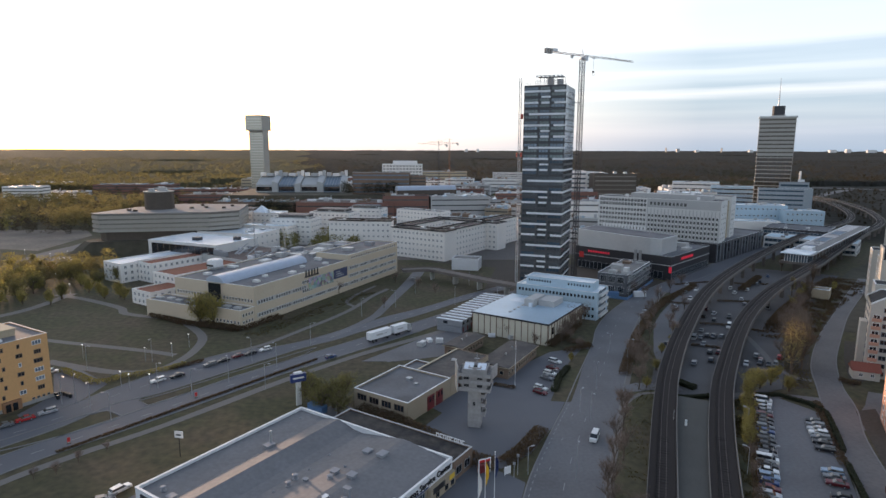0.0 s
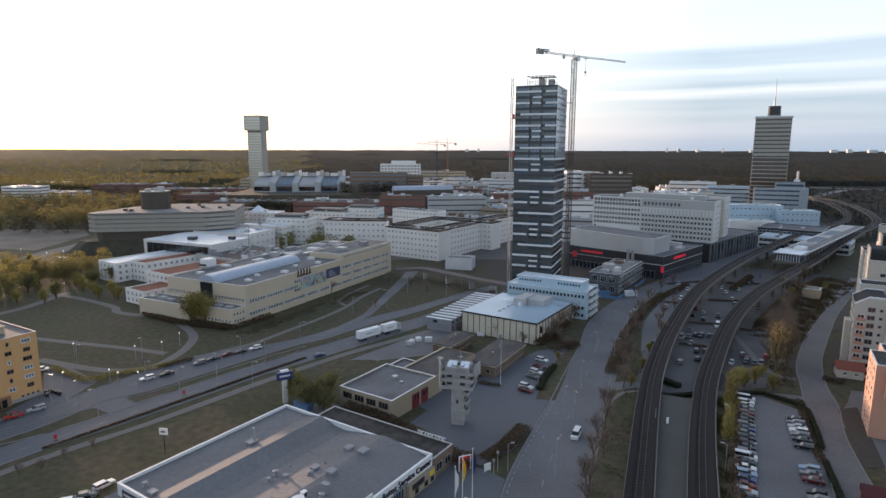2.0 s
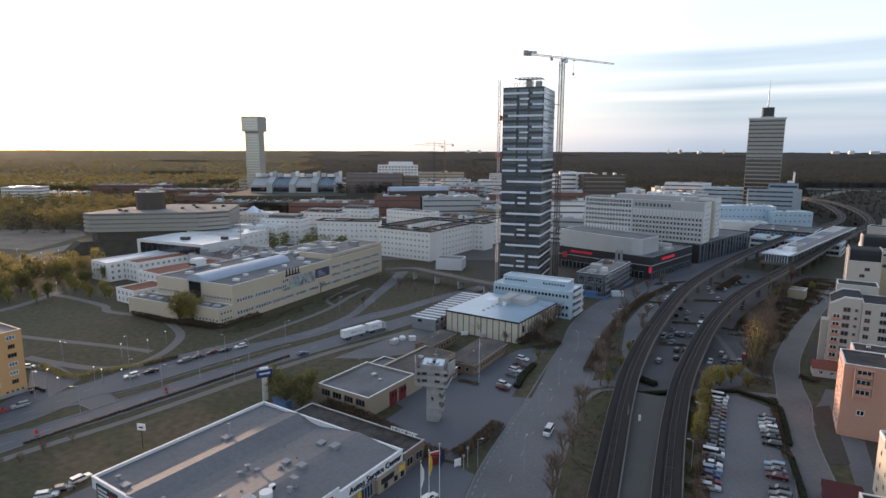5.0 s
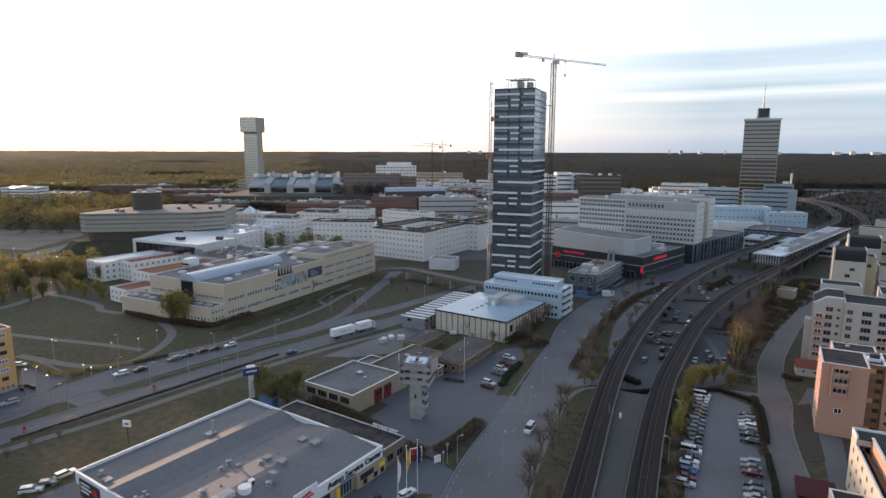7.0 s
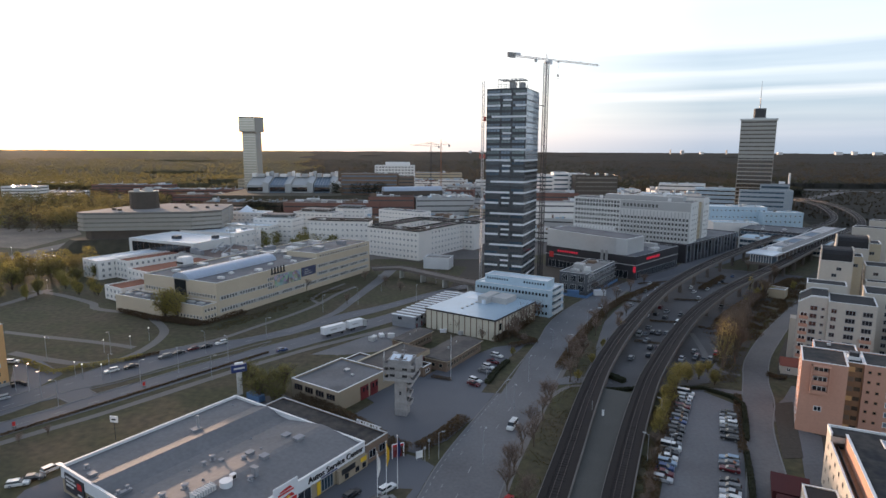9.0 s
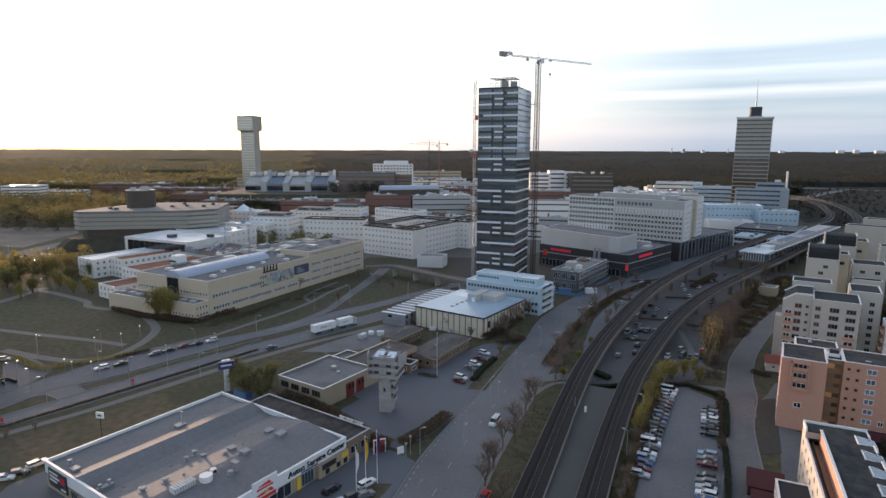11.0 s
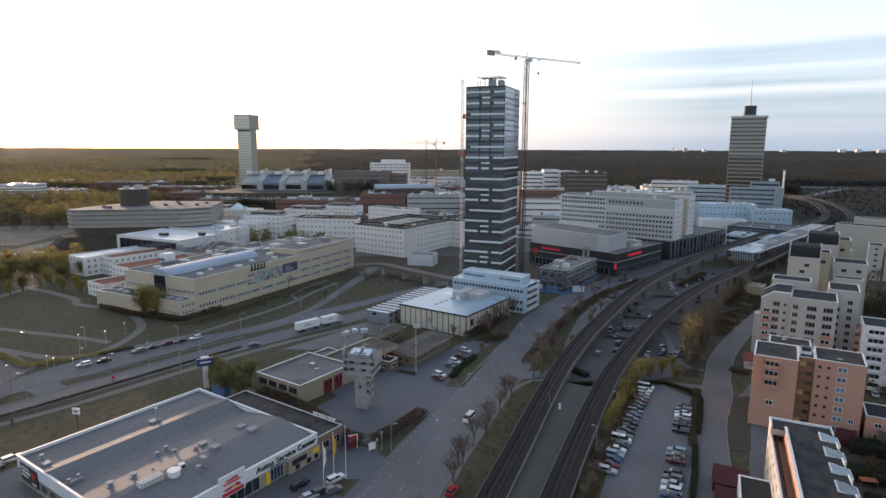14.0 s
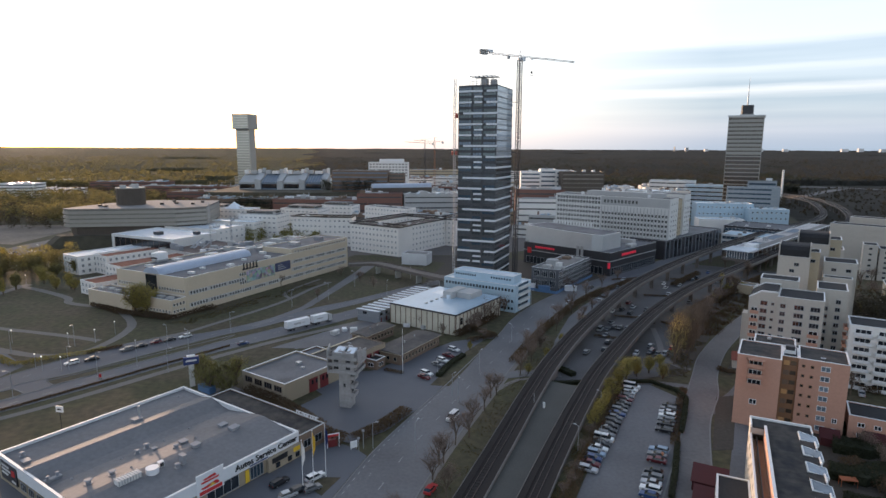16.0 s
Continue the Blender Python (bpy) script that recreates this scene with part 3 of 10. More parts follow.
# paved yards
area("yard", [(-14, 176), (0, 160), (-6, 150), (6, 134), (14, 130), (22, 137), (30.5, 152), (45, 188), (57, 219), (40, 212), (12, 180)], ASPHALT, "dark asphalt yard of the fire station", "yard", 0.05)
area("yard", [(-36, 162), (-31, 167), (-10, 150), (5, 133), (15, 128), (19, 124), (14, 106), (0, 60), (-40, 40), (-70, 90), (-72, 112), (-40, 160)], ASPHALT, "asphalt forecourt round the car repair shop", "yard", 0.045)
area("yard", [(-100, 110), (-72, 104), (-70, 60), (-110, 60)], ASPHALT, "asphalt car park behind the repair shop", "yard", 0.045)
area("yard", [(-121.1, 157.9), (-119.5, 171.6), (-133.3, 192.8), (-127.2, 195.5), (-108.0, 180.6), (-108.8, 169.6), (-110.4, 149.4)], ASPHALT, "asphalt yard beside the ochre house", "yard", 0.05)
area("yard", [(-29.0, 201.8), (-5.4, 231.9), (17.1, 260.2), (1.4, 207.9), (-16.8, 201.8)], ASPHALT_OLD, "worn asphalt lane behind the fire station", "yard", 0.05)
area("car_park", [(66, 178), (87, 228), (113, 281), (142, 324), (190, 378), (240, 350), (200, 310), (160, 262), (132, 218), (108, 178), (84, 168)], PAVING, "asphalt car park below the railway viaducts", "car park", 0.05)
area("car_park", [(60, 92), (95.4, 171), (103, 171), (109.5, 160), (99.5, 137), (87, 110), (80, 92)], ASPHALT_OLD, "pale asphalt car park in front of the flats", "car park", 0.055)
ST_L = [(77, 92), (86, 108.5), (103.4, 143), (111.8, 163), (120.2, 179.9), (130.1, 199.1), (148.4, 225.2), (163, 243.5), (178.4, 261.8), (200, 288), (222, 314), (246, 342)]
ST_R = [(90, 92), (97.5, 110), (110.6, 143), (121.5, 163), (128.6, 180), (141.0, 202.0), (157.8, 225.3), (171.5, 243.5), (185.6, 261.8), (208, 288), (231, 314), (255, 341)]
sheet("road", strip(smooth(ST_L), smooth(ST_R), 0.065), STREET, "curving asphalt street in front of the flats", "road")
area("yard", [(112, 152), (126, 166), (134, 176), (150, 168), (128, 140)], STREET, "asphalt drive between the houses", "yard", 0.05)
area("road", [(116.0, 314.2), (177.1, 381.7), (242.6, 450.0), (294.4, 494.1), (284.4, 461.5), (183.1, 363.5), (121.3, 304.0)], ASPHALT, "asphalt street in front of the shopping centre", "road", 0.09)
area("verge", [(100, 176), (117, 179), (127, 195), (142, 219), (154, 236), (181, 274), (208, 312), (196, 310), (160, 262), (132, 218), (108, 178)], EARTH, "brown earth verge under the trees by the street", "ground", 0.055)
footpath([(124.0, 232.0), (121.7, 220.2), (119.9, 211.3), (117.2, 201.0), (116.3, 194.3), (118.1, 188.1), (121.5, 184.6)], 2.2, "curved footpath from the viaduct car park to the street", 0.07, STREET)
footpath([(89.6, 173.4), (99.8, 173.0), (107.6, 172.0), (116, 169.5)], 3.2, "asphalt path behind the car park hedge", 0.072, STREET)
footpath([(53.7, 165.3), (58.4, 171.1), (62.1, 174.0), (66.0, 174.6), (72.5, 175.0)], 1.6, "pale path curving to the underpass below the metro tracks", 0.07)
footpath([(-20.8, 202.6), (-8.1, 213.6), (-2.2, 220.6), (7.7, 236.0)], 5.0, "asphalt lane behind the fire station", 0.066, ASPHALT_OLD)
footpath([(697.8, 1208.2), (758.7, 1195.9), (806.8, 1166.3), (850.1, 1122.7), (883.2, 1067.8)], 26, "far road crossing the open land", 0.08)
footpath([(564.0, 913.7), (675.2, 1038.4), (773.9, 1131.8)], 18, "far slip road on the open land", 0.11)
area("car_park", [(77.0, 202.6), (79.6, 213.4), (85.5, 230.4), (91.5, 247.2), (100.6, 264.7), (115.4, 288.7), (135.1, 317.3), (154.3, 337.9), (158, 334), (120, 282), (96, 238), (84, 210)], ASPHALT_OLD, "worn asphalt parking strip beside the viaduct", "car park", 0.085)
area("road", [(56.0, 174.5), (58.0, 180.0), (63.0, 182.6), (70.0, 182.0), (76.0, 179.5), (76.0, 176.5), (66.0, 177.0)], ASPHALT_OLD, "short asphalt link under the viaduct", "road", 0.088)
area("verge", [(32.7, 168.4), (38.7, 167.7), (43.0, 179.3), (48.7, 196.0), (56.4, 215.7), (52.8, 215.6), (44.6, 200.1), (37.8, 183.3)], GRASS, "narrow lawn between the station yard and the avenue", "ground", 0.09)
area("verge", [(7.0, 110.9), (11.0, 114.2), (14.4, 114.1), (11.6, 106.8)], GRASS, "small lawn at the edge of the forecourt", "ground", 0.09)
area("yard", [(110, 96), (127, 150), (150, 138), (175, 120), (160, 80)], EARTH, "dark bare earth behind the flats", "ground", 0.04)
area("planting_bed", [(105.4, 129.2), (110.8, 129.7), (127.2, 163.4), (120.4, 162.0)], EARTH, "bare brown planting bed by the street", "ground", 0.085)
area("yard", [(103.4, 115.8), (110.0, 128.8), (118.6, 146.2), (122.3, 141.2), (115.6, 128.9), (108.1, 115.9)], ASPHALT_OLD, "paved yard between the flats and the street", "yard", 0.07)
area("building_site", [(20, 300), (34, 372), (-20, 395), (60, 398), (110, 372), (128, 330), (98, 298), (60, 292)], EARTH, "brown earth and gravel round the unfinished tower", "ground", 0.035)
area("yard", [(-170, 372), (-60, 330), (-30, 398), (60, 400), (120, 440), (330, 560), (330, 860), (-330, 860), (-330, 560), (-240, 470)], surface("city_paving", (0.13, 0.115, 0.105), 0.9, 0.5, 0.2, 0.3, 0.02, 0.1), "brown-grey paved yards between the offices", "ground", 0.03)

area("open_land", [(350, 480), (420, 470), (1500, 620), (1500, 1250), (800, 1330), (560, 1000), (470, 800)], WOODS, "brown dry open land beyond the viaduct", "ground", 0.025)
area("verge", [(160, 240), (190, 290), (230, 336), (262, 372), (300, 400), (330, 380), (262, 330), (210, 262), (176, 236)], MOOR, "brown scrubby ground below the metro station", "ground", 0.045)
area("building_site", [(-560, 580), (-407, 543), (-331, 545), (-305, 509), (-299, 430), (-342, 440), (-420, 420), (-560, 470)], SANDY, "bare sandy ground of a building site", "ground", 0.05)
sheet("road", strip(smooth([(-279.8, 350.6), (-290.1, 414.5), (-287.7, 448.7), (-283.8, 478.8), (-240.0, 468.3)]), smooth([(-263.8, 331.1), (-273.6, 394.3), (-273.0, 432.9), (-270.0, 464.0), (-230.7, 451.1)]), 0.1), PATH, "pale gravel road past the low offices", "road")
area("car_park", [(-259.0, 366.1), (-279.9, 403.1), (-261.1, 408.5), (-231.3, 363.3)], ASPHALT, "asphalt car park among the park trees", "car park", 0.09)

# ---- railway ----
RAIL_W = smooth([(24, 60, 0.2), (38, 92, 0.3), (51, 126, 0.8), (64, 160, 2.2), (76.5, 189, 3.6), (96.5, 227, 5.4), (131.5, 284, 7.6), (180, 346, 8.8), (240, 414, 9.2), (310, 488, 9.2), (369.5, 543, 9), (400, 577, 9), (433, 627, 9), (466, 691, 9), (496, 760, 9), (509, 822, 9), (503, 880, 9)], 6)
RAIL_E = smooth([(38, 60, 0.2), (51.5, 92, 0.3), (64.5, 124, 0.8), (77.5, 154, 1.8), (92.5, 184, 3.2), (123, 234, 5.2), (154, 274, 7.0), (186, 308, 8.2), (219, 341.5, 8.8), (246, 370.6, 9.2), (293, 423, 9.2), (345, 480, 9.2), (382, 517, 9), (414, 555, 9), (452, 617, 9), (489, 692, 9), (521, 778, 9), (533, 843, 9), (530, 900, 9)], 6)


PARAPET = surface("pale_weathered_parapet", (0.18, 0.165, 0.15), 0.88, 2.0, 0.15, 0.35, 0.12, 0.2)


def railway(line, name, label):
    top = thing(name, label, "railway", kind="structure")
    flat = [p[:2] for p in line]
    zs = [p[2] for p in line]
    deck, bed, wall = Shape(), Shape(), Shape()
    sides = {d: offset(flat, d) for d in (3.3, 3.15, -2.9, -3.05, -3.3)}

    def run(s, a, b, za, zb, low=None):
        """A solid bar between the offsets a (left) and b (right), from za under to zb over the rail height."""
        for i in range(len(flat) - 1):
            p = [sides[a][i], sides[b][i], sides[b][i + 1], sides[a][i + 1]]
            z = [zs[i], zs[i], zs[i + 1], zs[i + 1]]
            lo = [(x, y, (low if low is not None else h + za)) for (x, y), h in zip(p, z)]
            hi = [(x, y, h + zb) for (x, y), h in zip(p, z)]
            s.face(hi)
            s.face([lo[1], lo[2], hi[2], hi[1]])
            s.face([lo[3], lo[0], hi[0], hi[3]])
            s.face(lo[::-1])
    run(deck, 3.3, -3.3, -1.3, -0.45)
    run(bed, 3.15, -2.9, -0.45, -0.1)
    run(wall, -3.05, -3.3, -0.45, 0.3)
    run(wall, 3.3, 3.15, -0.45, 0.12)
    part("deck", deck, DECK, top)
    part("ballast", bed, BALLAST, top)
    part("parapet", wall, PARAPET, top)
    for o in (0.72, -0.72, 1.55):
        sides[o + 0.05], sides[o - 0.05] = offset(flat, o + 0.05), offset(flat, o - 0.05)
        r = Shape()
        run(r, o + 0.05, o - 0.05, -0.1, 0.08 if o < 1 else 0.16)
        part("rail", r, STEEL_RAIL if o < 1 else BALLAST, top)
    tie = Shape().box(-0.13, 0.13, -1.3, 1.3, -0.12, -0.05).mesh("sleeper", SLEEPER)
    count = 0
    for x, y, a in way_points(flat, 1.2):
        if 88 < y and count < 50:
            k = min(range(len(flat)), key=lambda i: (flat[i][0] - x) ** 2 + (flat[i][1] - y) ** 2)
            part("sleeper", tie, None, top, m=pose(x, y, zs[k] + 0.02, 0, 0, a))
            count += 1
    pier = 0
    for x, y, a in way_points(flat, 25):
        k = min(range(len(flat)), key=lambda i: (flat[i][0] - x) ** 2 + (flat[i][1] - y) ** 2)
        if zs[k] > 3.2:
            s = Shape().box(-0.55, 0.55, -0.95, 0.95, 0, zs[k] - 1.9, 0, 0.3).box(-0.7, 0.7, -2.9, 2.9, zs[k] - 1.9, zs[k] - 1.25, 0, 0.2)
            part("pier", s, DECK, top, m=pose(x, y, 0, 0, 0, a))
    # earth under the low stretch
    low = [i for i in range(len(flat)) if zs[i] < 3.3]
    fill = Shape()
    for i, j in zip(low, low[1:]):
        a, b = offset(flat, 3.2), offset(flat, -3.2)
        fill.face([(*b[i], -0.1), (*b[j], -0.1), (*b[j], zs[j] - 1.2), (*b[i], zs[i] - 1.2)])
        fill.face([(*a[j], -0.1), (*a[i], -0.1), (*a[i], zs[i] - 1.2), (*a[j], zs[j] - 1.2)])
    i = low[-1]
    fill.face([(*a[i], -0.1), (*b[i], -0.1), (*b[i], zs[i] - 1.2), (*a[i], zs[i] - 1.2)])
    part("retaining_wall", fill, DECK, top)
    return top


railway(RAIL_W, "railway_track", "single dark ballasted metro track on a curving concrete viaduct")
railway(RAIL_E, "railway_track", "single dark ballasted metro track climbing onto a concrete viaduct")
# gravel between the tracks, and the grassy banks
mid_l = offset([p[:2] for p in RAIL_W if p[1] < 172], -3.3)
mid_r = offset([p[:2] for p in RAIL_E if p[1] < 172], 3.3)
n_mid = min(len(mid_l), len(mid_r))
yard_bed = Shape()
for i in range(n_mid - 1):
    za, zb = max(0.1, RAIL_W[i][2] - 0.8), max(0.1, RAIL_W[i + 1][2] - 0.8)
    yard_bed.face([(*mid_l[i], za), (*mid_r[i], za), (*mid_r[i + 1], zb), (*mid_l[i + 1], zb)])
sheet("gravel_bed", yard_bed, GRAVEL, "grey gravel between the two metro tracks", "ground")

# ---- landmark buildings ----
GRID = -33.0


def at(x, y, rot=GRID, z=0.0):
    return pose(x, y, z, 0, 0, rot)


def rows_of(h, floors, base=0.0, top=0.9):
    step = (h - top - base) / floors
    return [base + 0.2 + step * (i + 0.55) for i in range(floors)]


def simple(name, label, xy, w, d, h, wall, roof, rot=GRID, floors=0, ww=1.6, wh=1.4, pitch=3.0, sides="SE", rim=TRIM_WHITE, frame_mat=TRIM_WHITE, glass=GLASS, category="building", band=False, group="", base=0.0, bars=2, units=0, z=0.0, attic=0.0, eaves=False):
    """An ordinary block: walls, parapet roof and rows of windows or of window bands."""
    t = thing(name, label, category, at(*xy, rot, z), group)
    body(t, w, d, h, wall, roof, rim)
    if floors:
        zs = rows_of(h, floors, base)
        for side in sides:
            length = w if side in "SN" else d
            if band:
                for q in zs:
                    ribbon(t, side, w, d, 0.8, length - 0.8, q - wh / 2, q + wh / 2, glass, posts=max(2, int(length / pitch)) if pitch < 10 else 0, post_mat=frame_mat)
            else:
                windows(t, side, w, d, 0.8, length - 0.8, max(1, int((length - 1.6) / pitch)), zs, ww, wh, frame_mat, glass, bars)
    if eaves:
        part("roof_edge", Shape().ring(-0.5, w + 0.5, -0.5, d + 0.5, 1.6, h + 0.1, h + 0.75), ROOF_STAINED, t, "dark projecting roof edge")
    rng = random.Random(int(abs(xy[0] * 7 + xy[1] * 13)))
    if attic:
        a, b = w * 0.12 + 1.0, d * 0.14 + 1.0
        top = part("attic", Shape().box(a, w - a, b, d - b, h - 0.5, h + attic), GREY_PANEL, t, "grey set-back attic storey")
        part("attic_roof", Shape().box(a - 0.4, w - a + 0.4, b - 0.4, d - b + 0.4, h + attic, h + attic + 0.25), ROOF_FELT, top)
        part("attic_glass", Shape().box(a + 0.5, w - a - 0.5, b - 0.08, b, h + 0.5, h + attic - 0.3), GLASS_OFFICE, top)
        part("attic_glass", Shape().box(w - a, w - a + 0.08, b + 0.5, d - b - 0.5, h + 0.5, h + attic - 0.3), GLASS_OFFICE, top)
    if units > 8:
        s = Shape()
        for i in range(units):
            x, y, a, b = rng.uniform(0.08, 0.92) * w, rng.uniform(0.1, 0.9) * d, rng.uniform(0.5, 3.2), rng.uniform(0.5, 2.4)
            s.box(x - a, x + a, y - b, y + b, h - 0.5, h - 0.5 + rng.uniform(0.6, 3.4), rng.randrange(4))
        tagged(part("roof_clutter", s, [GREY_PANEL, LIGHT_PANEL, BROWN_BRICK, ROOF_BLUE], t), kind="stuff")
        units = 0
    for i in range(units):
        roof_box(t, rng.uniform(0.15, 0.85) * w, rng.uniform(0.15, 0.85) * d, h - 0.5, rng.uniform(1.2, 4), rng.uniform(1.2, 4), rng.uniform(0.8, 2.2), rng.choice((GREY_PANEL, STEEL, LIGHT_PANEL, ROOF_GREY)))
    return t


# ---- car repair shop in the foreground ----
SHOP = (-63.2, 111.7)
t = thing("repair_shop", "low white car repair shop with a flat dark felt roof", "shop", at(*SHOP))
part("wall", Shape().ring(0.15, 48.05, 0.15, 45.85, 0.3, 0, 3.5), BEIGE, t)
part("fascia", Shape().ring(0, 48.2, 0, 46, 0.35, 3.5, 6.2), WHITE_METAL, t)
part("coping", Shape().ring(-0.08, 48.28, -0.08, 46.08, 0.55, 6.2, 6.32), TRIM_WHITE, t)
# the roof rises and falls in two very flat ridges
roof = Shape()
PROFILE = [(0.35, 5.55), (9.2, 5.55), (14.0, 6.6), (19.0, 5.1), (22.0, 4.9), (34.5, 6.95), (36.2, 6.9), (47.85, 5.5)]
for (xa, za), (xb, zb) in zip(PROFILE, PROFILE[1:]):
    roof.face([(xa, 0.35, za), (xb, 0.35, zb), (xb, 45.65, zb), (xa, 45.65, za)])
roof = part("roof", roof, surface("pale_roofing_felt", (0.17, 0.168, 0.172), 0.85, 1.0, 0.14, 0.25, 0.09, 0.15), t)


def shop_z(x):
    for (xa, za), (xb, zb) in zip(PROFILE, PROFILE[1:]):
        if xa <= x <= xb:
            return za + (zb - za) * (x - xa) / (xb - xa)
    return 5.3



def vent_box(x, y, w, d, h, mat=CABIN):
    s = Shape().box(x - w / 2, x + w / 2, y - d / 2, y + d / 2, shop_z(x) - 0.3, shop_z(x) + h, 0, 0.1)
    s.box(x - w / 2 - 0.12, x + w / 2 + 0.12, y - d / 2 - 0.12, y + d / 2 + 0.12, shop_z(x) + h, shop_z(x) + h + 0.12, 0, 0.1)
    return part("roof_vent", s, mat, t)


def vent_pipe(x, y, r, h, cap=True):
    z = shop_z(x)
    s = Shape().tube((x, y), r * 1.8, z - 0.3, z + 0.18, 12).tube((x, y), r, z + 0.18, z + h, 12)
    if cap:
        s.tube((x, y), r * 1.7, z + h, z + h + 0.14, 12, r2=r * 1.2)
    return part("roof_vent", s, CABIN, t)


for x, y, r, h in ((5, 3.1, 0.35, 0.9), (24.9, 18.6, 0.35, 0.9), (24.1, 21.3, 0.4, 1.1), (39.8, 19.4, 0.4, 0.9), (31, 10, 0.5, 0.9), (30.1, 5.6, 0.5, 0.9), (20.3, 2.0, 0.28, 1.2), (20.0, 4.0, 0.28, 1.2), (31.4, 24.2, 0.4, 0.7)):
    vent_pipe(x, y, r, h)
for x, y in ((23.9, 15.5), (23.7, 25.7), (23.4, 5.3), (30.8, 29.5), (31.5, 13.8), (22.8, 33), (3.8, 42)):
    vent_pipe(x, y, 0.16, 0.35, False)
for x, y, w, d, h in ((9.1, 2.3, 1.6, 1.4, 0.7), (20.2, 3.0, 0.9, 3.2, 0.4), (8.8, 27.4, 1.7, 2.2, 0.6), (26.8, 21.6, 1.0, 0.8, 0.4), (30.6, 26.5, 1.5, 1.6, 0.6), (35.4, 26.6, 1.7, 1.7, 0.6), (30.9, 37, 1.6, 1.9, 0.55), (35.3, 37, 1.8, 2.2, 0.55), (39.2, 21.0, 1.5, 0.9, 2.0)):
    vent_box(x, y, w, d, h)
part("chimney", Shape().tube((8.6, 28.2), 0.32, 5.2, 9.2, 12), STEEL, t)
# big ventilation plant near the street front
duct = part("ventilation_plant", Shape().box(35.5, 37.4, 8.0, 13.0, 6.4, 7.8, 0, 0.2), LIGHT_PANEL, t)
for i in range(9):
    part("duct_collar", Shape().box(35.35, 37.55, 8.1 + i * 0.58, 8.22 + i * 0.58, 6.3, 7.95), STEEL, duct)
part("fan_housing", Shape().tube((37.6, 15.0), 1.3, 5.6, 7.9, 20), WHITE_METAL, t)
part("duct_leg", Shape().box(36.4, 36.9, 9, 9.5, 5.4, 6.4), STEEL, duct)
part("duct_leg", Shape().box(36.4, 36.9, 12, 12.5, 5.4, 6.4), STEEL, duct)
part("cooling_unit", Shape().box(36.2, 37.2, 16.8, 18.0, 5.5, 7.9, 0, 0.1), WHITE_METAL, t)
part("fan_grille", Shape().box(37.2, 37.26, 17.0, 17.8, 6.9, 7.7), BLACK, t)
# street front: signs, show windows and the canopy box
E_SIDE = side_pose("E", 48.2, 46, 0, 0)
for a, b, z0, z1, mat in ((2, 10, 0.4, 3.3, GLASS), (11, 17.6, 0.4, 3.3, GLASS), (20.5, 28.5, 0.3, 3.4, GLASS), (30.2, 31.2, 0.2, 3.2, YELLOW_SIGN), (31.5, 35.2, 0.3, 3.4, GLASS_BLUE)):
    if mat is YELLOW_SIGN:
        part("sign_board", Shape().box(a, b, -0.06, 0.1, z0, z1), mat, t, "yellow sign board", E_SIDE)
    else:
        part("shop_window", glazed(b - a, z1 - z0, 4, 0.12, 0.12).mesh("shop_window", STEEL, mat), None, t, "", side_pose("E", 48.05, 46, (a + b) / 2, (z0 + z1) / 2))
part("display_front", Shape().box(36, 46, -0.9, 0.1, 0.2, 3.4, 0, 0.1), BEIGE, t, "", E_SIDE)
for a, b, z0, z1, mat in ((37, 41.5, 2.0, 3.3, BLACK), (43.4, 45.4, 2.2, 3.3, YELLOW_SIGN), (38, 39.2, 0.6, 1.8, GLASS), (41.6, 42.8, 0.6, 1.8, GLASS), (44, 45.2, 0.6, 1.8, GLASS)):
    part("sign_board" if mat is not GLASS else "window", Shape().box(a, b, -1.0, -0.9, z0, z1), mat, t, "", E_SIDE)
lettering("sign_letters", "Autos Service Center", 2.0, BLACK, t, E_SIDE @ pose(36.4, -0.16, 4.3))
part("sign_bar", Shape().box(31.5, 36.5, -0.08, 0.0, 3.65, 3.95), BLUE_SIGN, t, "", E_SIDE)
board = part("sign_board", Shape().box(18.2, 24.6, -0.25, 0.0, 2.9, 7.7), WHITE_METAL, t, "white sign board with red lettering bars", E_SIDE)
part("sign_bar", Shape().box(18.7, 24.1, -0.3, -0.25, 3.1, 3.9), RED_SIGN, board)
part("sign_bar", Shape().face([(19.6, -0.29, 4.2), (23.6, -0.29, 4.2), (22.8, -0.29, 5.1), (18.9, -0.29, 4.6)]), RED_SIGN, board)
part("sign_bar", Shape().face([(20.8, -0.31, 4.25), (22.6, -0.31, 4.25), (21.8, -0.31, 4.95)]), YELLOW_SIGN, board)
part("sign_bar", Shape().box(19.2, 23.4, -0.3, -0.25, 5.5, 5.9), RED_SIGN, board)
part("sign_bar", Shape().face([(20.0, -0.29, 6.1), (23.0, -0.29, 6.1), (22.4, -0.29, 6.8), (19.5, -0.29, 6.4)]), RED_SIGN, board)
ban = part("banner", Shape().box(2.0, 10.2, -0.2, 0.0, 1.3, 5.4), DARK_PANEL, t, "dark hanging banner with pale lettering bars", side_pose("S", 48.2, 46, 0, 0))
for i, (a, b) in enumerate(((2.6, 6.4), (2.6, 7.0), (2.6, 5.8), (7.6, 9.6))):
    part("sign_bar", Shape().box(a, b, -0.25, -0.2, 4.4 - i * 0.9, 4.85 - i * 0.9), LIGHT_PANEL, ban)
part("sign_bar", Shape().box(7.6, 9.4, -0.25, -0.2, 3.2, 4.6), RED_SIGN, ban)
windows(t, "S", 48.2, 46, 11, 46, 9, [2.2], 2.6, 1.8, STEEL, GLASS, 3)

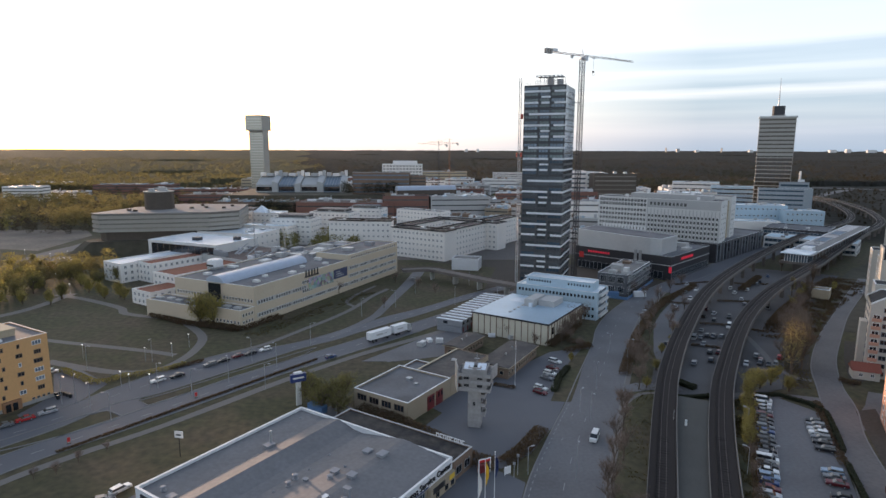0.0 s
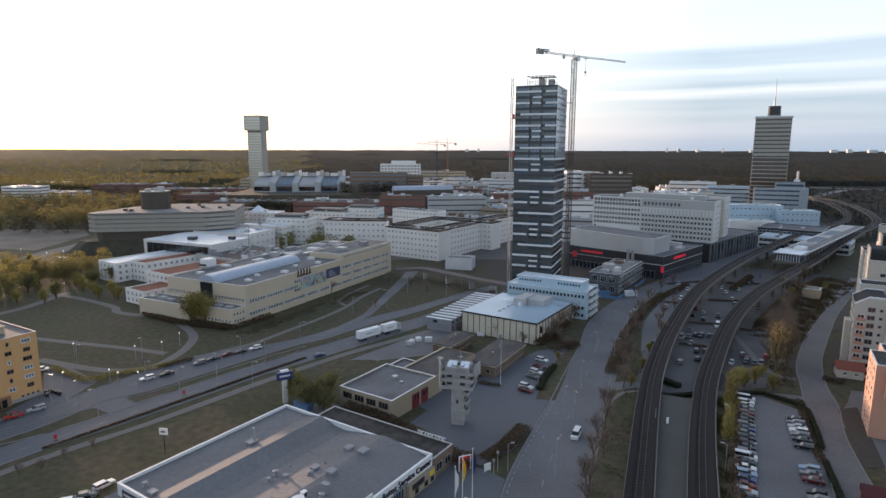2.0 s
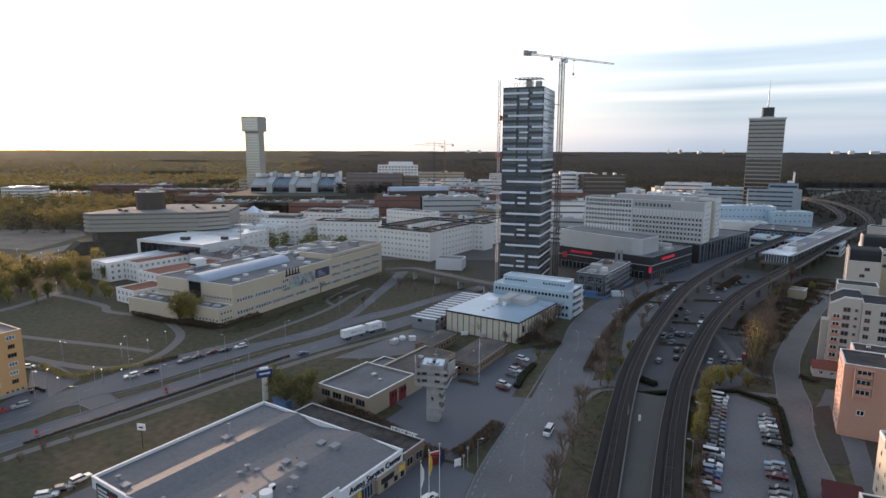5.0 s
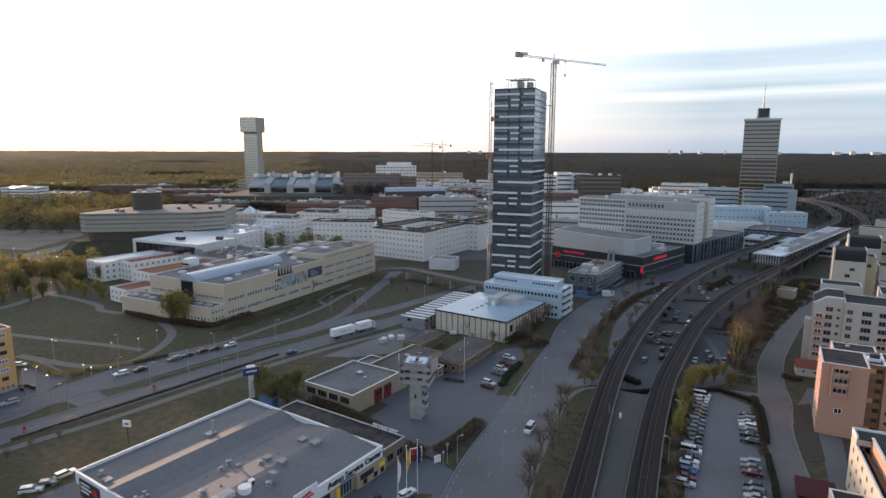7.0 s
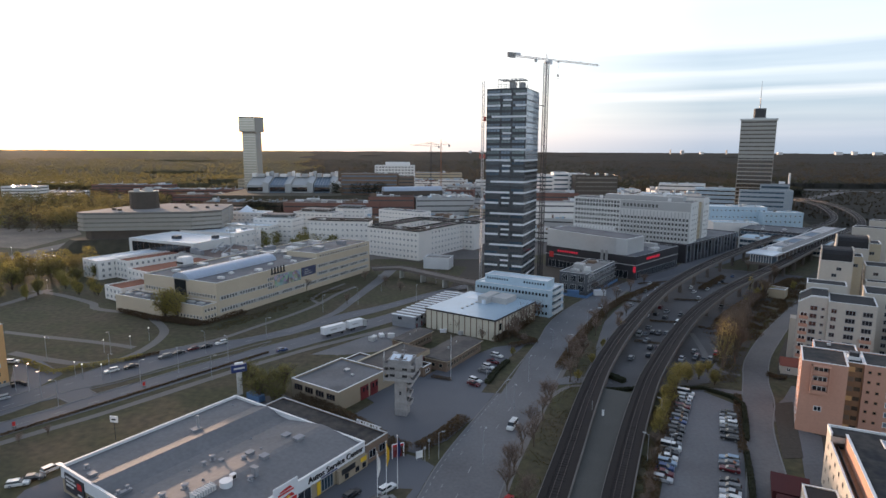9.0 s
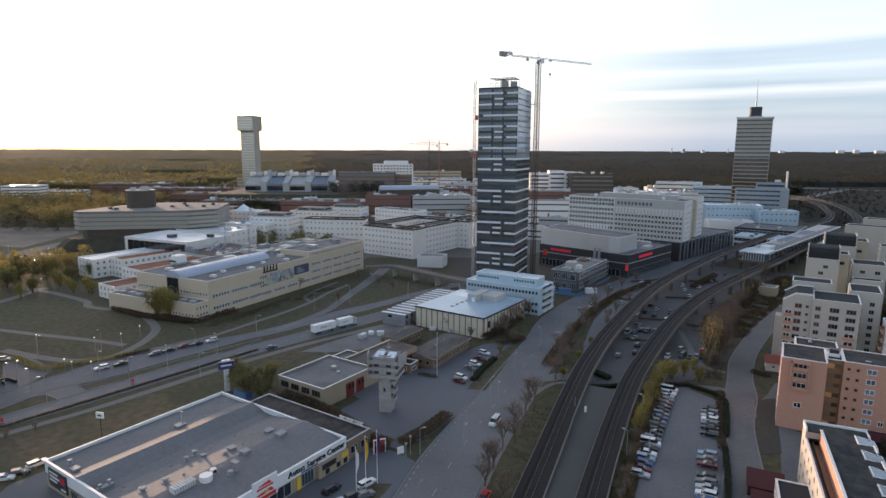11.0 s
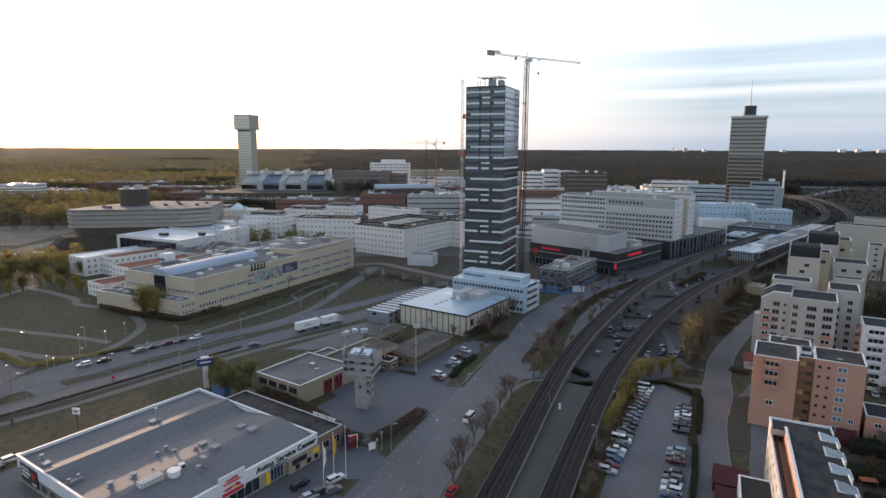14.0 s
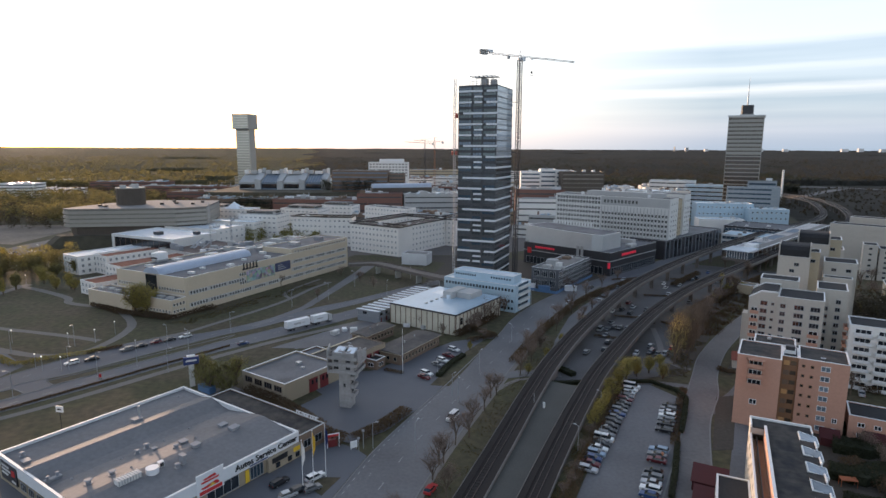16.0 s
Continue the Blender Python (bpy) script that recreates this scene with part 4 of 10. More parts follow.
t = thing("shop_annexe", "low dark-roofed annexe joined to the repair shop", "building", at(*SHOP))
body(t, 38.5, 8.4, 5.0, BROWN_BRICK, ROOF_STAINED, GREY_PANEL, x0=9.9, y0=46.12, lip=0.3)
windows(t, "E", 38.5, 8.4, 0.5, 7.9, 2, [2.2], 2.4, 2.0, STEEL, GLASS, 2, x0=9.9, y0=46.12)
sign = thing("roof_sign", "row of white raised letter shapes on the annexe roof", "sign", at(*SHOP))
for i in range(8):
    x = 38.4 + i * 1.05
    f = Shape().box(x, x + 0.2, 54.0, 54.16, 5.15, 6.15).box(x + 0.2, x + 0.85, 54.0, 54.16, 5.95, 6.15)
    if i % 3 != 1:
        f.box(x + 0.65, x + 0.85, 54.0, 54.16, 5.15, 5.95)
    if i % 2:
        f.box(x + 0.2, x + 0.65, 54.0, 54.16, 5.15, 5.35)
    part("letter_shape", f, TRIM_WHITE, sign)
part("sign_frame", Shape().box(38.2, 46.8, 54.05, 54.12, 5.0, 5.1), STEEL, sign)

# ---- fire station ----
t = thing("fire_station", "beige brick fire station with flat felt roofs", "fire station", at(-25.9, 163.8))
body(t, 19.5, 22, 6, BEIGE, ROOF_FELT, TRIM_WHITE)
body(t, 12.5, 24, 6, BEIGE, ROOF_SHED, BROWN_BRICK, x0=7, y0=22.05, lip=0.2)
part("roof_strip", Shape().box(6.95, 7.5, 22.1, 46, 6.1, 6.3), YELLOW_TILE, t, "pale yellow roof edge")
body(t, 6.8, 9, 5.2, BROWN_BRICK, ROOF_FELT, TRIM_WHITE, x0=0.1, y0=22.05)
for i, a in enumerate((9.5, 14.0, 26, 30.5, 35, 39.5)):
    door = part("garage_door", Shape().box(a, a + 3.6, -0.08, 0.0, 0.05, 4.4), RED_DOOR, t, "red folding engine bay door", side_pose("E", 19.5, 46, 0, 0))
    for k in range(4):
        part("door_panel", Shape().box(a + 0.15 + k * 0.85, a + 0.85 + k * 0.85, -0.14, -0.08, 2.4, 3.8), GLASS if k % 2 else RED_DOOR, door)
windows(t, "S", 19.5, 22, 0.8, 18.7, 4, [3.9], 3.4, 1.9, BROWN_BRICK, GLASS, 3)
roof_box(t, 9, 15, 5.5, 1.6, 1.6, 0.7, STEEL)
roof_box(t, 13, 13, 5.5, 1.0, 1.0, 0.5, STEEL)
roof_box(t, 12, 36, 5.5, 1.6, 1.2, 0.8, GREY_PANEL)
def eaved_house(xy, rot, w, d, h, label):
    """A low brick wing under a very flat dark roof with projecting eaves."""
    t = thing("station_house", label, "building", at(*xy, rot))
    part("wall", Shape().ring(0.6, w - 0.6, 0.6, d - 0.6, 0.3, 0, h), BROWN_BRICK, t)
    r = part("roof", Shape().prism([(0, 0), (w / 2, 0), (w / 2, d), (0, d)], h, [h + 0.35, h + 0.85, h + 0.85, h + 0.35]).prism([(w / 2, 0), (w, 0), (w, d), (w / 2, d)], h, [h + 0.85, h + 0.35, h + 0.35, h + 0.85]), ROOF_SHED, t, "very flat brown-grey felt roof with eaves")
    part("gutter", Shape().box(w, w + 0.14, 0, d, h + 0.15, h + 0.32).box(0, w, -0.14, 0, h + 0.15, h + 0.32), SAND, r)
    windows(t, "E", w, d, 1.2, d - 1.2, int(d / 2.2), [1.9], 1.2, 1.5, SAND, GLASS, 1, x0=-0.6)
    windows(t, "S", w, d, 1.4, w - 1.4, int(w / 3), [1.9], 1.4, 1.4, SAND, GLASS, 1, y0=0.6)
    part("roof_vent", Shape().tube((w * 0.5, d * 0.4), 0.3, h + 0.6, h + 1.5, 8), STEEL, t)
    part("roof_vent", Shape().tube((w * 0.4, d * 0.7), 0.22, h + 0.6, h + 1.3, 8), STEEL, t)
    return t


eaved_house((11.6, 190.3), -30, 11.7, 27, 3.7, "low brown brick station house with a flat dark roof")
eaved_house((-0.1, 208.3), -31, 8.4, 18, 3.7, "low brown brick wing behind the fire station")
simple("station_house", "low brown brick store with a pale door", (9.5, 183), 5, 5, 3.4, BROWN_BRICK, ROOF_DARK, rot=-30, floors=1, ww=2.2, wh=1.4, pitch=3.0)

STAINED = surface("stained_concrete", (0.37, 0.35, 0.335), 0.88, 1.2, 0.14, 0.5, 0.35, 0.2)
t = thing("training_tower", "raw concrete fire training tower with overhanging balconies", "tower", at(6.9, 151.4, -12))
part("shaft", Shape().ring(0, 3.5, 0, 3.6, 0.3, 0, 17.2), STAINED, t)
part("head", Shape().ring(-1.6, 5.1, -1.0, 5.0, 0.25, 11.2, 17.0), STAINED, t)
part("roof", Shape().box(-1.3, 4.8, -0.7, 4.7, 16.3, 16.6), ROOF_DARK, t)
for x in (-1.2, 2.3):
    part("roof_light", Shape().prism([(x, -0.4), (x + 2.4, -0.4), (x + 2.4, 3.0), (x, 3.0)], 16.6, [16.8, 16.8, 17.5, 17.5]), ROOF_WHITE, t)
part("mast", Shape().bar((1.8, 3.9, 16.6), (1.8, 3.9, 20.2), 0.06, 6).box(1.1, 2.5, 3.8, 4.0, 18.4, 18.5), STEEL, t)
for z in (11.0, 13.1, 15.1):
    slab = part("balcony", Shape().box(-2.5, 6.2, -1.7, 5.4, z, z + 0.22), CONCRETE if z < 12 else STAINED, t)
    part("railing", Shape().ring(-2.5, 6.2, -1.7, 5.4, 0.1, z + 0.22, z + 1.0), STAINED, slab)
for z in (3.4, 6.0, 8.5):
    slab = part("balcony", Shape().box(3.5, 4.7, 0.3, 3.3, z, z + 0.2), STAINED, t)
    part("railing", Shape().ring(3.5, 4.7, 0.3, 3.3, 0.1, z + 0.2, z + 1.1), STAINED, slab)
for z in (4.4, 7.0, 9.3):
    part("opening", Shape().box(3.5, 3.54, 0.9, 2.5, z, z + 1.6), BLACK, t)
part("opening", Shape().box(1.4, 2.0, -0.04, 0.0, 6.4, 7.4), BLACK, t)
for z in (12.1, 14.2):
    for x in (-1.0, 2.6):
        part("opening", Shape().box(x, x + 1.4, -1.06, -1.0, z, z + 0.85), BLACK, t)
    part("opening", Shape().box(5.1, 5.16, 0.6, 3.0, z, z + 0.85), BLACK, t)
part("fin", Shape().prism([(-2.6, -2.2), (-2.3, -2.1), (-4.0, 3.6), (-4.3, 3.5)], 10.8, 17.9), CONCRETE, t)
part("fin", Shape().prism([(6.3, -1.2), (6.55, -1.3), (7.6, 2.6), (7.3, 2.7)], 14.6, 17.9), STAINED, t)

# ---- sports hall ----
t = thing("sports_hall", "cream panelled hall with a pale sheet metal roof", "hall", at(12.3, 237.4))
part("wall", Shape().ring(0, 33.8, 0, 37, 0.3, 0, 8.3), CREAM, t)
part("roof", Shape().box(-0.25, 34.05, -0.25, 37.25, 8.3, 8.7), [ROOF_BLUE], t)
# a thin white slab stands in for the sun's glint on the roof
part("roof_glint", Shape().box(4.5, 13.0, 24.5, 32.5, 8.7, 8.74), ROOF_WHITE, t, "pale patch painted as a sun glint on the hall roof")
part("roof_edge", Shape().ring(-0.35, 34.15, -0.35, 37.35, 0.2, 8.1, 8.75), DARK_PANEL, t)
fin = Shape().box(-0.12, 0.12, -0.22, 0.0, 0.0, 8.1).mesh("rib", BROWN_BRICK)
for i in range(13):
    part("rib", fin, None, t, m=side_pose("S", 33.8, 37, 0.2 + i * 33.4 / 12, 0))
for i in range(14):
    part("rib", fin, None, t, m=side_pose("E", 33.8, 37, 0.2 + i * 36.6 / 13, 0))
part("roof_house", Shape().box(14, 18.5, 20, 32, 8.7, 11.8, 0, 0.1), GREY_PANEL, t)
part("roof_house", Shape().box(18.6, 26, 24, 34, 8.7, 11.2, 0, 0.1), GREY_PANEL, t)
part("roof_house", Shape().box(16.5, 18, 19, 21.5, 8.7, 10.5, 0, 0.1), ROOF_WHITE, t)
for y in (8, 12, 16, 20):
    roof_box(t, 13.5, y, 8.7, 1.0, 1.2, 0.35, GREY_PANEL)
part("door", Shape().box(6.5, 10, -0.06, 0.0, 0, 2.6), BLACK, t, "", side_pose("E", 33.8, 37, 0, 0))
part("window", Shape().box(3.5, 5.2, -0.08, 0.0, 3.6, 6.4), GLASS, t, "", side_pose("E", 33.8, 37, 0, 0))

# ---- pale blue office ----
t = thing("blue_office", "pale blue and white office block with window bands", "office", at(35, 273.2, -31))
body(t, 38.5, 17, 12.6, BLUE_PANEL, ROOF_WHITE, TRIM_WHITE)
body(t, 32, 9, 16, BLUE_PANEL, ROOF_WHITE, TRIM_WHITE, z0=12.0, x0=3.5, y0=3.5)
for z in (1.8, 5.2, 10.3):
    windows(t, "S", 38.5, 17, 0.8, 37.7, 22, [z], 1.2, 1.5, BLUE_PANEL, GLASS, 1)
windows(t, "S", 32, 9, 0.8, 12.5, 9, [14.3], 0.9, 1.2, BLUE_PANEL, GLASS, 1, x0=3.5, y0=3.5)
windows(t, "S", 32, 9, 20, 31, 8, [14.3], 0.9, 1.2, BLUE_PANEL, GLASS, 1, x0=3.5, y0=3.5)
for z in (1.0, 4.2, 7.4, 10.4):
    b = part("balcony", Shape().box(3, 14, -1.3, 0.0, z, z + 1.0), LIGHT_PANEL, t, "", side_pose("E", 38.5, 17, 0, 0))
    ribbon(t, "E", 38.5, 17, 3, 14, z + 1.1, z + 2.4, GLASS_BLUE)

# ---- site cabins ----
row = thing("site_cabin", "grey two-storey site cabin with a pale roof", "cabin", at(-2.4, 239.6, -28), "site cabins in a row")
for z in (0, 2.6):
    part("body", Shape().box(0, 11.5, 0, 3.7, z + 0.1, z + 2.55, 0, 0.06), CABIN, row)
part("roof", Shape().box(-0.2, 11.7, -0.1, 1.0, 5.15, 5.4), ROOF_WHITE, row)
part("gutter", Shape().box(-0.2, 11.7, 1.0, 3.7, 5.12, 5.25), ROOF_FELT, row)
part("window", Shape().box(11.5, 11.55, 1.0, 2.6, 3.4, 4.5), GLASS, row)
part("window", Shape().box(3.0, 5.0, -0.05, 0.0, 3.4, 4.5), GLASS, row)
part("door", Shape().box(11.5, 11.56, 1.2, 2.2, 0.3, 2.3), RED_DOOR, row)
for i in range(1, 13):
    a = radians(-28)
    copy_thing(row, at(-2.4 - math.sin(a) * 3.95 * i, 239.6 + math.cos(a) * 3.95 * i, -28))

# ---- shop building under scaffolding, by the avenue ----
t = simple("glass_pavilion", "grey two-storey shop building with pale eaves and scaffolding", (82, 306.5), 15.5, 46, 11, surface("dark_grey_cladding", (0.1, 0.105, 0.115), 0.6, 1.0, 0.1, 0.2, 0.15, 0.05), ROOF_GREY, floors=2, ww=3.2, wh=3.4, pitch=4.2, units=10, bars=3)
for i in range(13):
    part("scaffold_pole", Shape().bar((16.6, i * 3.8, 0), (16.6, i * 3.8, 11.5), 0.07), STEEL, t)
for z in (2.5, 5, 7.5, 10):
    part("scaffold_board", Shape().box(15.8, 16.7, 0, 46, z, z + 0.1), STEEL, t)
hoarding = Shape().box(18.2, 18.4, -8, 44, 0, 1.5).box(-4, 18.4, -8.2, -8, 0, 1.5)
solo("site_fence", hoarding, HOARDING, "blue site hoarding round the scaffolded shop", "fence", at(82, 306.5))

# ---- shopping centre and cinema ----
CINEMA_METAL = surface("pale_cinema_cladding", (0.6, 0.61, 0.61), 0.32, 0.8, 0.05, 0.15, 0.1, 0.03, metal=0.35)
t = thing("shopping_centre", "dark shopping centre with a pale cinema hall on top", "shopping centre", at(86, 377, -43.5))
body(t, 62.6, 60, 14, DARK_PANEL, ROOF_FELT, GREY_PANEL)
part("cinema_hall", Shape().prism([(-2, 4), (8, 3.2), (30, 2.6), (48, 3.4), (54, 6), (54, 28), (-2, 28)], 13.4, [24.4, 24.2, 23.6, 23.2, 23.0, 23.0, 24.4]), CINEMA_METAL, t, "pale metal-clad cinema hall")
part("hall_roof", Shape().prism([(-1, 5), (9, 4.2), (30, 3.6), (47.5, 4.4), (53, 6.8), (53, 27), (-1, 27)], 18.6, [24.46, 24.27, 23.68, 23.28, 23.08, 23.08, 24.46]), ROOF_FELT, t, "dark felt roof of the cinema hall")
part("fascia", Shape().box(-0.2, 62.8, -0.25, -0.05, 8.7, 9.1), GREY_PANEL, t)
part("fascia", Shape().box(62.65, 62.85, -0.2, 60, 8.7, 9.1), GREY_PANEL, t)
for i in range(9):
    part("neon_letter", Shape().box(9 + i * 1.7, 10.1 + i * 1.7, -0.4, -0.1, 10.9, 12.1), RED_LIT, t, "red lit letter shape")
for i in range(9):
    part("neon_letter", Shape().box(62.7, 63.0, 14 + i * 2.0, 15.3 + i * 2.0, 10.7, 12.2), RED_LIT, t, "red lit letter shape")
part("neon_sign", Shape().box(61.6, 63.2, -0.6, -0.3, 4.8, 8.2), RED_LIT, t, "red lit upright sign")
part("sign_board", Shape().box(3, 6, -0.5, -0.1, 7.0, 10.6), RED_SIGN, t)
for i in range(14):
    part("letter_shape", Shape().box(3.6 + i * 2.2, 5.0 + i * 2.2, 27.4, 27.7, 24.4, 26.6), TRIM_WHITE, t)
ribbon(t, "S", 62.6, 60, 2, 58, 0.5, 5.0, GLASS, posts=20, post_mat=STEEL)
ribbon(t, "E", 62.6, 60, 2, 58, 0.5, 5.0, GLASS, posts=20, post_mat=STEEL)
part("duct", Shape().box(40, 41.6, -0.6, 0.0, 9.4, 16.0).box(43, 44.6, -0.6, 0.0, 9.4, 16.0), STEEL, t)
for x, y, w, d, h in ((30, 40, 8, 6, 3), (48, 48, 10, 5, 2.4), (20, 46, 6, 8, 2.6), (57, 36, 4, 8, 1.6)):
    roof_box(t, x, y, 13.4, w, d, h, GREY_PANEL)

# ---- grey office block ----
t = thing("office_block", "grey panelled office block with many small windows", "office", at(117.5, 446, -36.5))
body(t, 86, 18, 41, LIGHT_PANEL, ROOF_FELT, DARK_PANEL)
body(t, 28, 16, 42, LIGHT_PANEL, ROOF_FELT, DARK_PANEL, x0=57.5, y0=34)
body(t, 18, 16, 39, SAND, ROOF_FELT, DARK_PANEL, x0=66, y0=18.05)
part("plant_room", Shape().box(22, 78, 7, 16, 40.4, 43.6), GREY_PANEL, t)
zs = rows_of(34, 9, 3)
windows(t, "S", 86, 18, 1, 36, 15, zs, 1.75, 1.9, LIGHT_PANEL, GLASS_OFFICE, 2)
windows(t, "S", 86, 18, 37, 85, 20, zs[:8], 1.5, 1.9, LIGHT_PANEL, GLASS_OFFICE, 1)
windows(t, "S", 86, 18, 1, 36, 15, [35.7, 38.6], 1.9, 2.2, LIGHT_PANEL, GLASS_OFFICE, 2)
part("grey_band", Shape().box(36.5, 85.6, -0.12, 0.0, 34.4, 40.4), GREY_PANEL, t)
windows(t, "S", 86, 18, 38, 64, 10, [37.2], 1.7, 2.4, GREY_PANEL, GLASS_OFFICE, 2, y0=-0.14)
fin = Shape().box(-0.12, 0.12, -0.5, 0, 3, 33.5).mesh("fin", GREY_PANEL)
for i in range(21):
    part("fin", fin, None, t, m=side_pose("S", 86, 18, 37 + i * 2.4, 0))
windows(t, "E", 86, 18, 1.5, 16.5, 3, zs + [37.0], 1.3, 1.6, LIGHT_PANEL, GLASS_OFFICE, 1)
windows(t, "E", 28, 16, 1.5, 14.5, 3, zs + [37.0], 1.3, 1.6, LIGHT_PANEL, GLASS_OFFICE, 1, x0=57.5, y0=34)
windows(t, "E", 18, 16, 1.0, 15, 3, zs, 1.3, 1.6, SAND, GLASS_OFFICE, 1, x0=66, y0=18.05)
for x, y, z in ((20, 4, 40.5), (48, 12, 43.6), (34, 9, 43.6), (70, 4, 40.5), (64, 12, 43.6)):
    part("antenna_box", Shape().box(x - 0.9, x + 0.9, y - 0.9, y + 0.9, z, z + 2.2), TRIM_WHITE, t)
# dark street floors under it
t = thing("street_arcade", "dark glazed shop floors below the office block", "shops", at(164.5, 406.5, -45))
body(t, 25, 95, 13, DARK_PANEL, ROOF_FELT, GREY_PANEL)
fin = Shape().box(-0.25, 0.25, -0.5, 0, 0.5, 12.5).mesh("pier", CABIN)
for i in range(16):
    part("pier", fin, None, t, m=side_pose("E", 25, 95, 2 + i * 5.9, 0))
    if i % 3 != 1:
        part("shop_window", Shape().box(2.6 + i * 5.9, 7.3 + i * 5.9, -0.1, 0, 5.5 if i % 2 else 0.5, 11.5), GLASS, t, "", side_pose("E", 25, 95, 0, 0))

# ---- metro station ----
ROOF_WELL = surface("blue_grey_roof_glazing", (0.15, 0.195, 0.25), 0.65, 0.8, 0.12, 0.25, 0.2, 0.03)
t = thing("metro_station", "metro station hall with a pale flat roof above the tracks", "station", at(208, 357, -44))
part("platform", Shape().box(-1, 17, 0, 190, 6.6, 8.0), DECK, t)
part("roof", Shape().box(0, 15.5, 3, 190, 12.2, 12.9), surface("weathered_station_roof", (0.46, 0.43, 0.42), 0.5, 0.6, 0.14, 0.22, 0.06, 0.05, colour2=(0.27, 0.25, 0.25)), t)
part("roof_walk", Shape().box(9.5, 15.2, 18, 188, 12.9, 12.95), ROOF_GREY, t, "grey felt strip on the station roof")
part("roof_edge", Shape().box(-0.1, 0.5, 17, 190, 12.9, 13.15), WHITE_METAL, t)
part("roof_edge", Shape().box(15.1, 15.7, 17, 190, 12.9, 13.15), WHITE_METAL, t)
for i in range(14):
    part("roof_seam", Shape().box(0.5, 9.3, 19 + i * 12.2, 19.18 + i * 12.2, 12.9, 13.0), STEEL, t)
part("glass_front", Shape().box(1.5, 13.5, 1.5, 14, 8.0, 12.2), GLASS_PALE, t)
part("canopy", Shape().box(-0.6, 15, -1.5, 17, 12.9, 13.5), ROOF_WHITE, t)
for i in range(9):
    part("column", Shape().box(1.2 + i * 1.5, 1.45 + i * 1.5, 1.2, 1.5, 8, 12.9), TRIM_WHITE, t)
for y0, y1 in ((26, 46), (66, 92), (112, 138)):
    part("roof_light", Shape().box(2.2, 9.2, y0, y1, 12.9, 13.05), ROOF_WELL, t, "blue-grey glazed strip in the roof")
    part("roof_light_rim", Shape().ring(2.0, 9.4, y0 - 0.2, y1 + 0.2, 0.25, 12.9, 13.5), GREY_PANEL, t)
part("lift_house", Shape().box(6, 12, 17, 26, 12.9, 15.2), TRIM_WHITE, t)
for i in range(22):
    part("side_column", Shape().box(15.0, 15.4, 6 + i * 8.5, 6.4 + i * 8.5, 8, 12.2), STEEL, t)
part("side_glass", Shape().box(0.2, 0.35, 16, 188, 8.0, 9.4), GLASS_BLUE, t)
for i in range(12):
    part("pier", Shape().box(5, 11, 6 + i * 16, 7.2 + i * 16, 0, 6.6), DECK, t)
for i in range(3):
    part("roof_vent", Shape().box(5 + i * 1.2, 5.6 + i * 1.2, 56, 56.6, 12.9, 15.6), STEEL, t)

# ---- yellow office ----
POSTER = surface("printed_poster", (0.42, 0.40, 0.40), 0.6, 0.9, 0.3, 0.2, 0.5, 0.0)
n_, l_ = POSTER.node_tree.nodes, POSTER.node_tree.links
cells = n_.new("ShaderNodeTexVoronoi")
cells.inputs["Scale"].default_value = 0.6
place = n_.new("ShaderNodeTexCoord")
l_.new(place.outputs["Object"], cells.inputs["Vector"])
ink = n_.new("ShaderNodeHueSaturation")
ink.inputs["Saturation"].default_value = 0.42
ink.inputs["Value"].default_value = 0.5
l_.new(cells.outputs["Color"], ink.inputs["Color"])
l_.new(ink.outputs["Color"], n_["Principled BSDF"].inputs["Base Color"])
VAULT = surface("pale_blue_vault_sheet", (0.40, 0.46, 0.55), 0.35, 0.7, 0.06, 0.2, 0.1, 0.03)
YW, YD, YH = 47.5, 123.0, 16.5
t = thing("yellow_office", "long pale yellow office building with a barrel skylight", "office", at(-123.9, 267, -25.5))
body(t, YW, YD, YH, YELLOW_TILE, ROOF_FELT, TRIM_WHITE)
body(t, 31, 11.0, 8, YELLOW_TILE, ROOF_FELT, TRIM_WHITE, x0=-6, y0=-11.05)
body(t, 22.4, 8.0, 8, YELLOW_TILE, ROOF_FELT, TRIM_WHITE, x0=25.05, y0=-8.05)
body(t, 21, 52, 19, YELLOW_TILE, ROOF_FELT, TRIM_WHITE, x0=26.45, y0=70.9, z0=15.8)
arch = Shape()
pts = [(5.4 * math.cos(math.pi * i / 10), 3.4 * math.sin(math.pi * i / 10)) for i in range(11)]
for (xa, za), (xb, zb) in zip(pts, pts[1:]):
    arch.face([(25 + xb, 0, 16.0 + zb), (25 + xa, 0, 16.0 + za), (25 + xa, 58, 16.0 + za), (25 + xb, 58, 16.0 + zb)])
arch.face([(25 + x, 0, 16.0 + z) for x, z in pts]).face([(25 + x, 58, 16.0 + z) for x, z in pts[::-1]])
vault = part("barrel_skylight", arch, VAULT, t, "pale barrel-vaulted skylight")
part("glass_bay", Shape().box(21.5, 28.5, -0.5, 0.0, 8.2, 16.0), GLASS, t, "dark glass entrance bay under the skylight")
rib = Shape()
for (xa, za), (xb, zb) in zip(pts, pts[1:]):
    rib.face([(25 + xb, 0, 16.06 + zb), (25 + xa, 0, 16.06 + za), (25 + xa, 0.2, 16.06 + za), (25 + xb, 0.2, 16.06 + zb)])
rib = rib.mesh("rib", VAULT)
for i in range(13):
    part("rib", rib, None, vault, m=pose(0, 1 + i * 4.6, 0))
for z in (3.6, 9.2):
    ribbon(t, "E", YW, YD, 1.5, 36, z - 1.0, z + 1.0, PALE_CONCRETE, 0.05, "window_band")
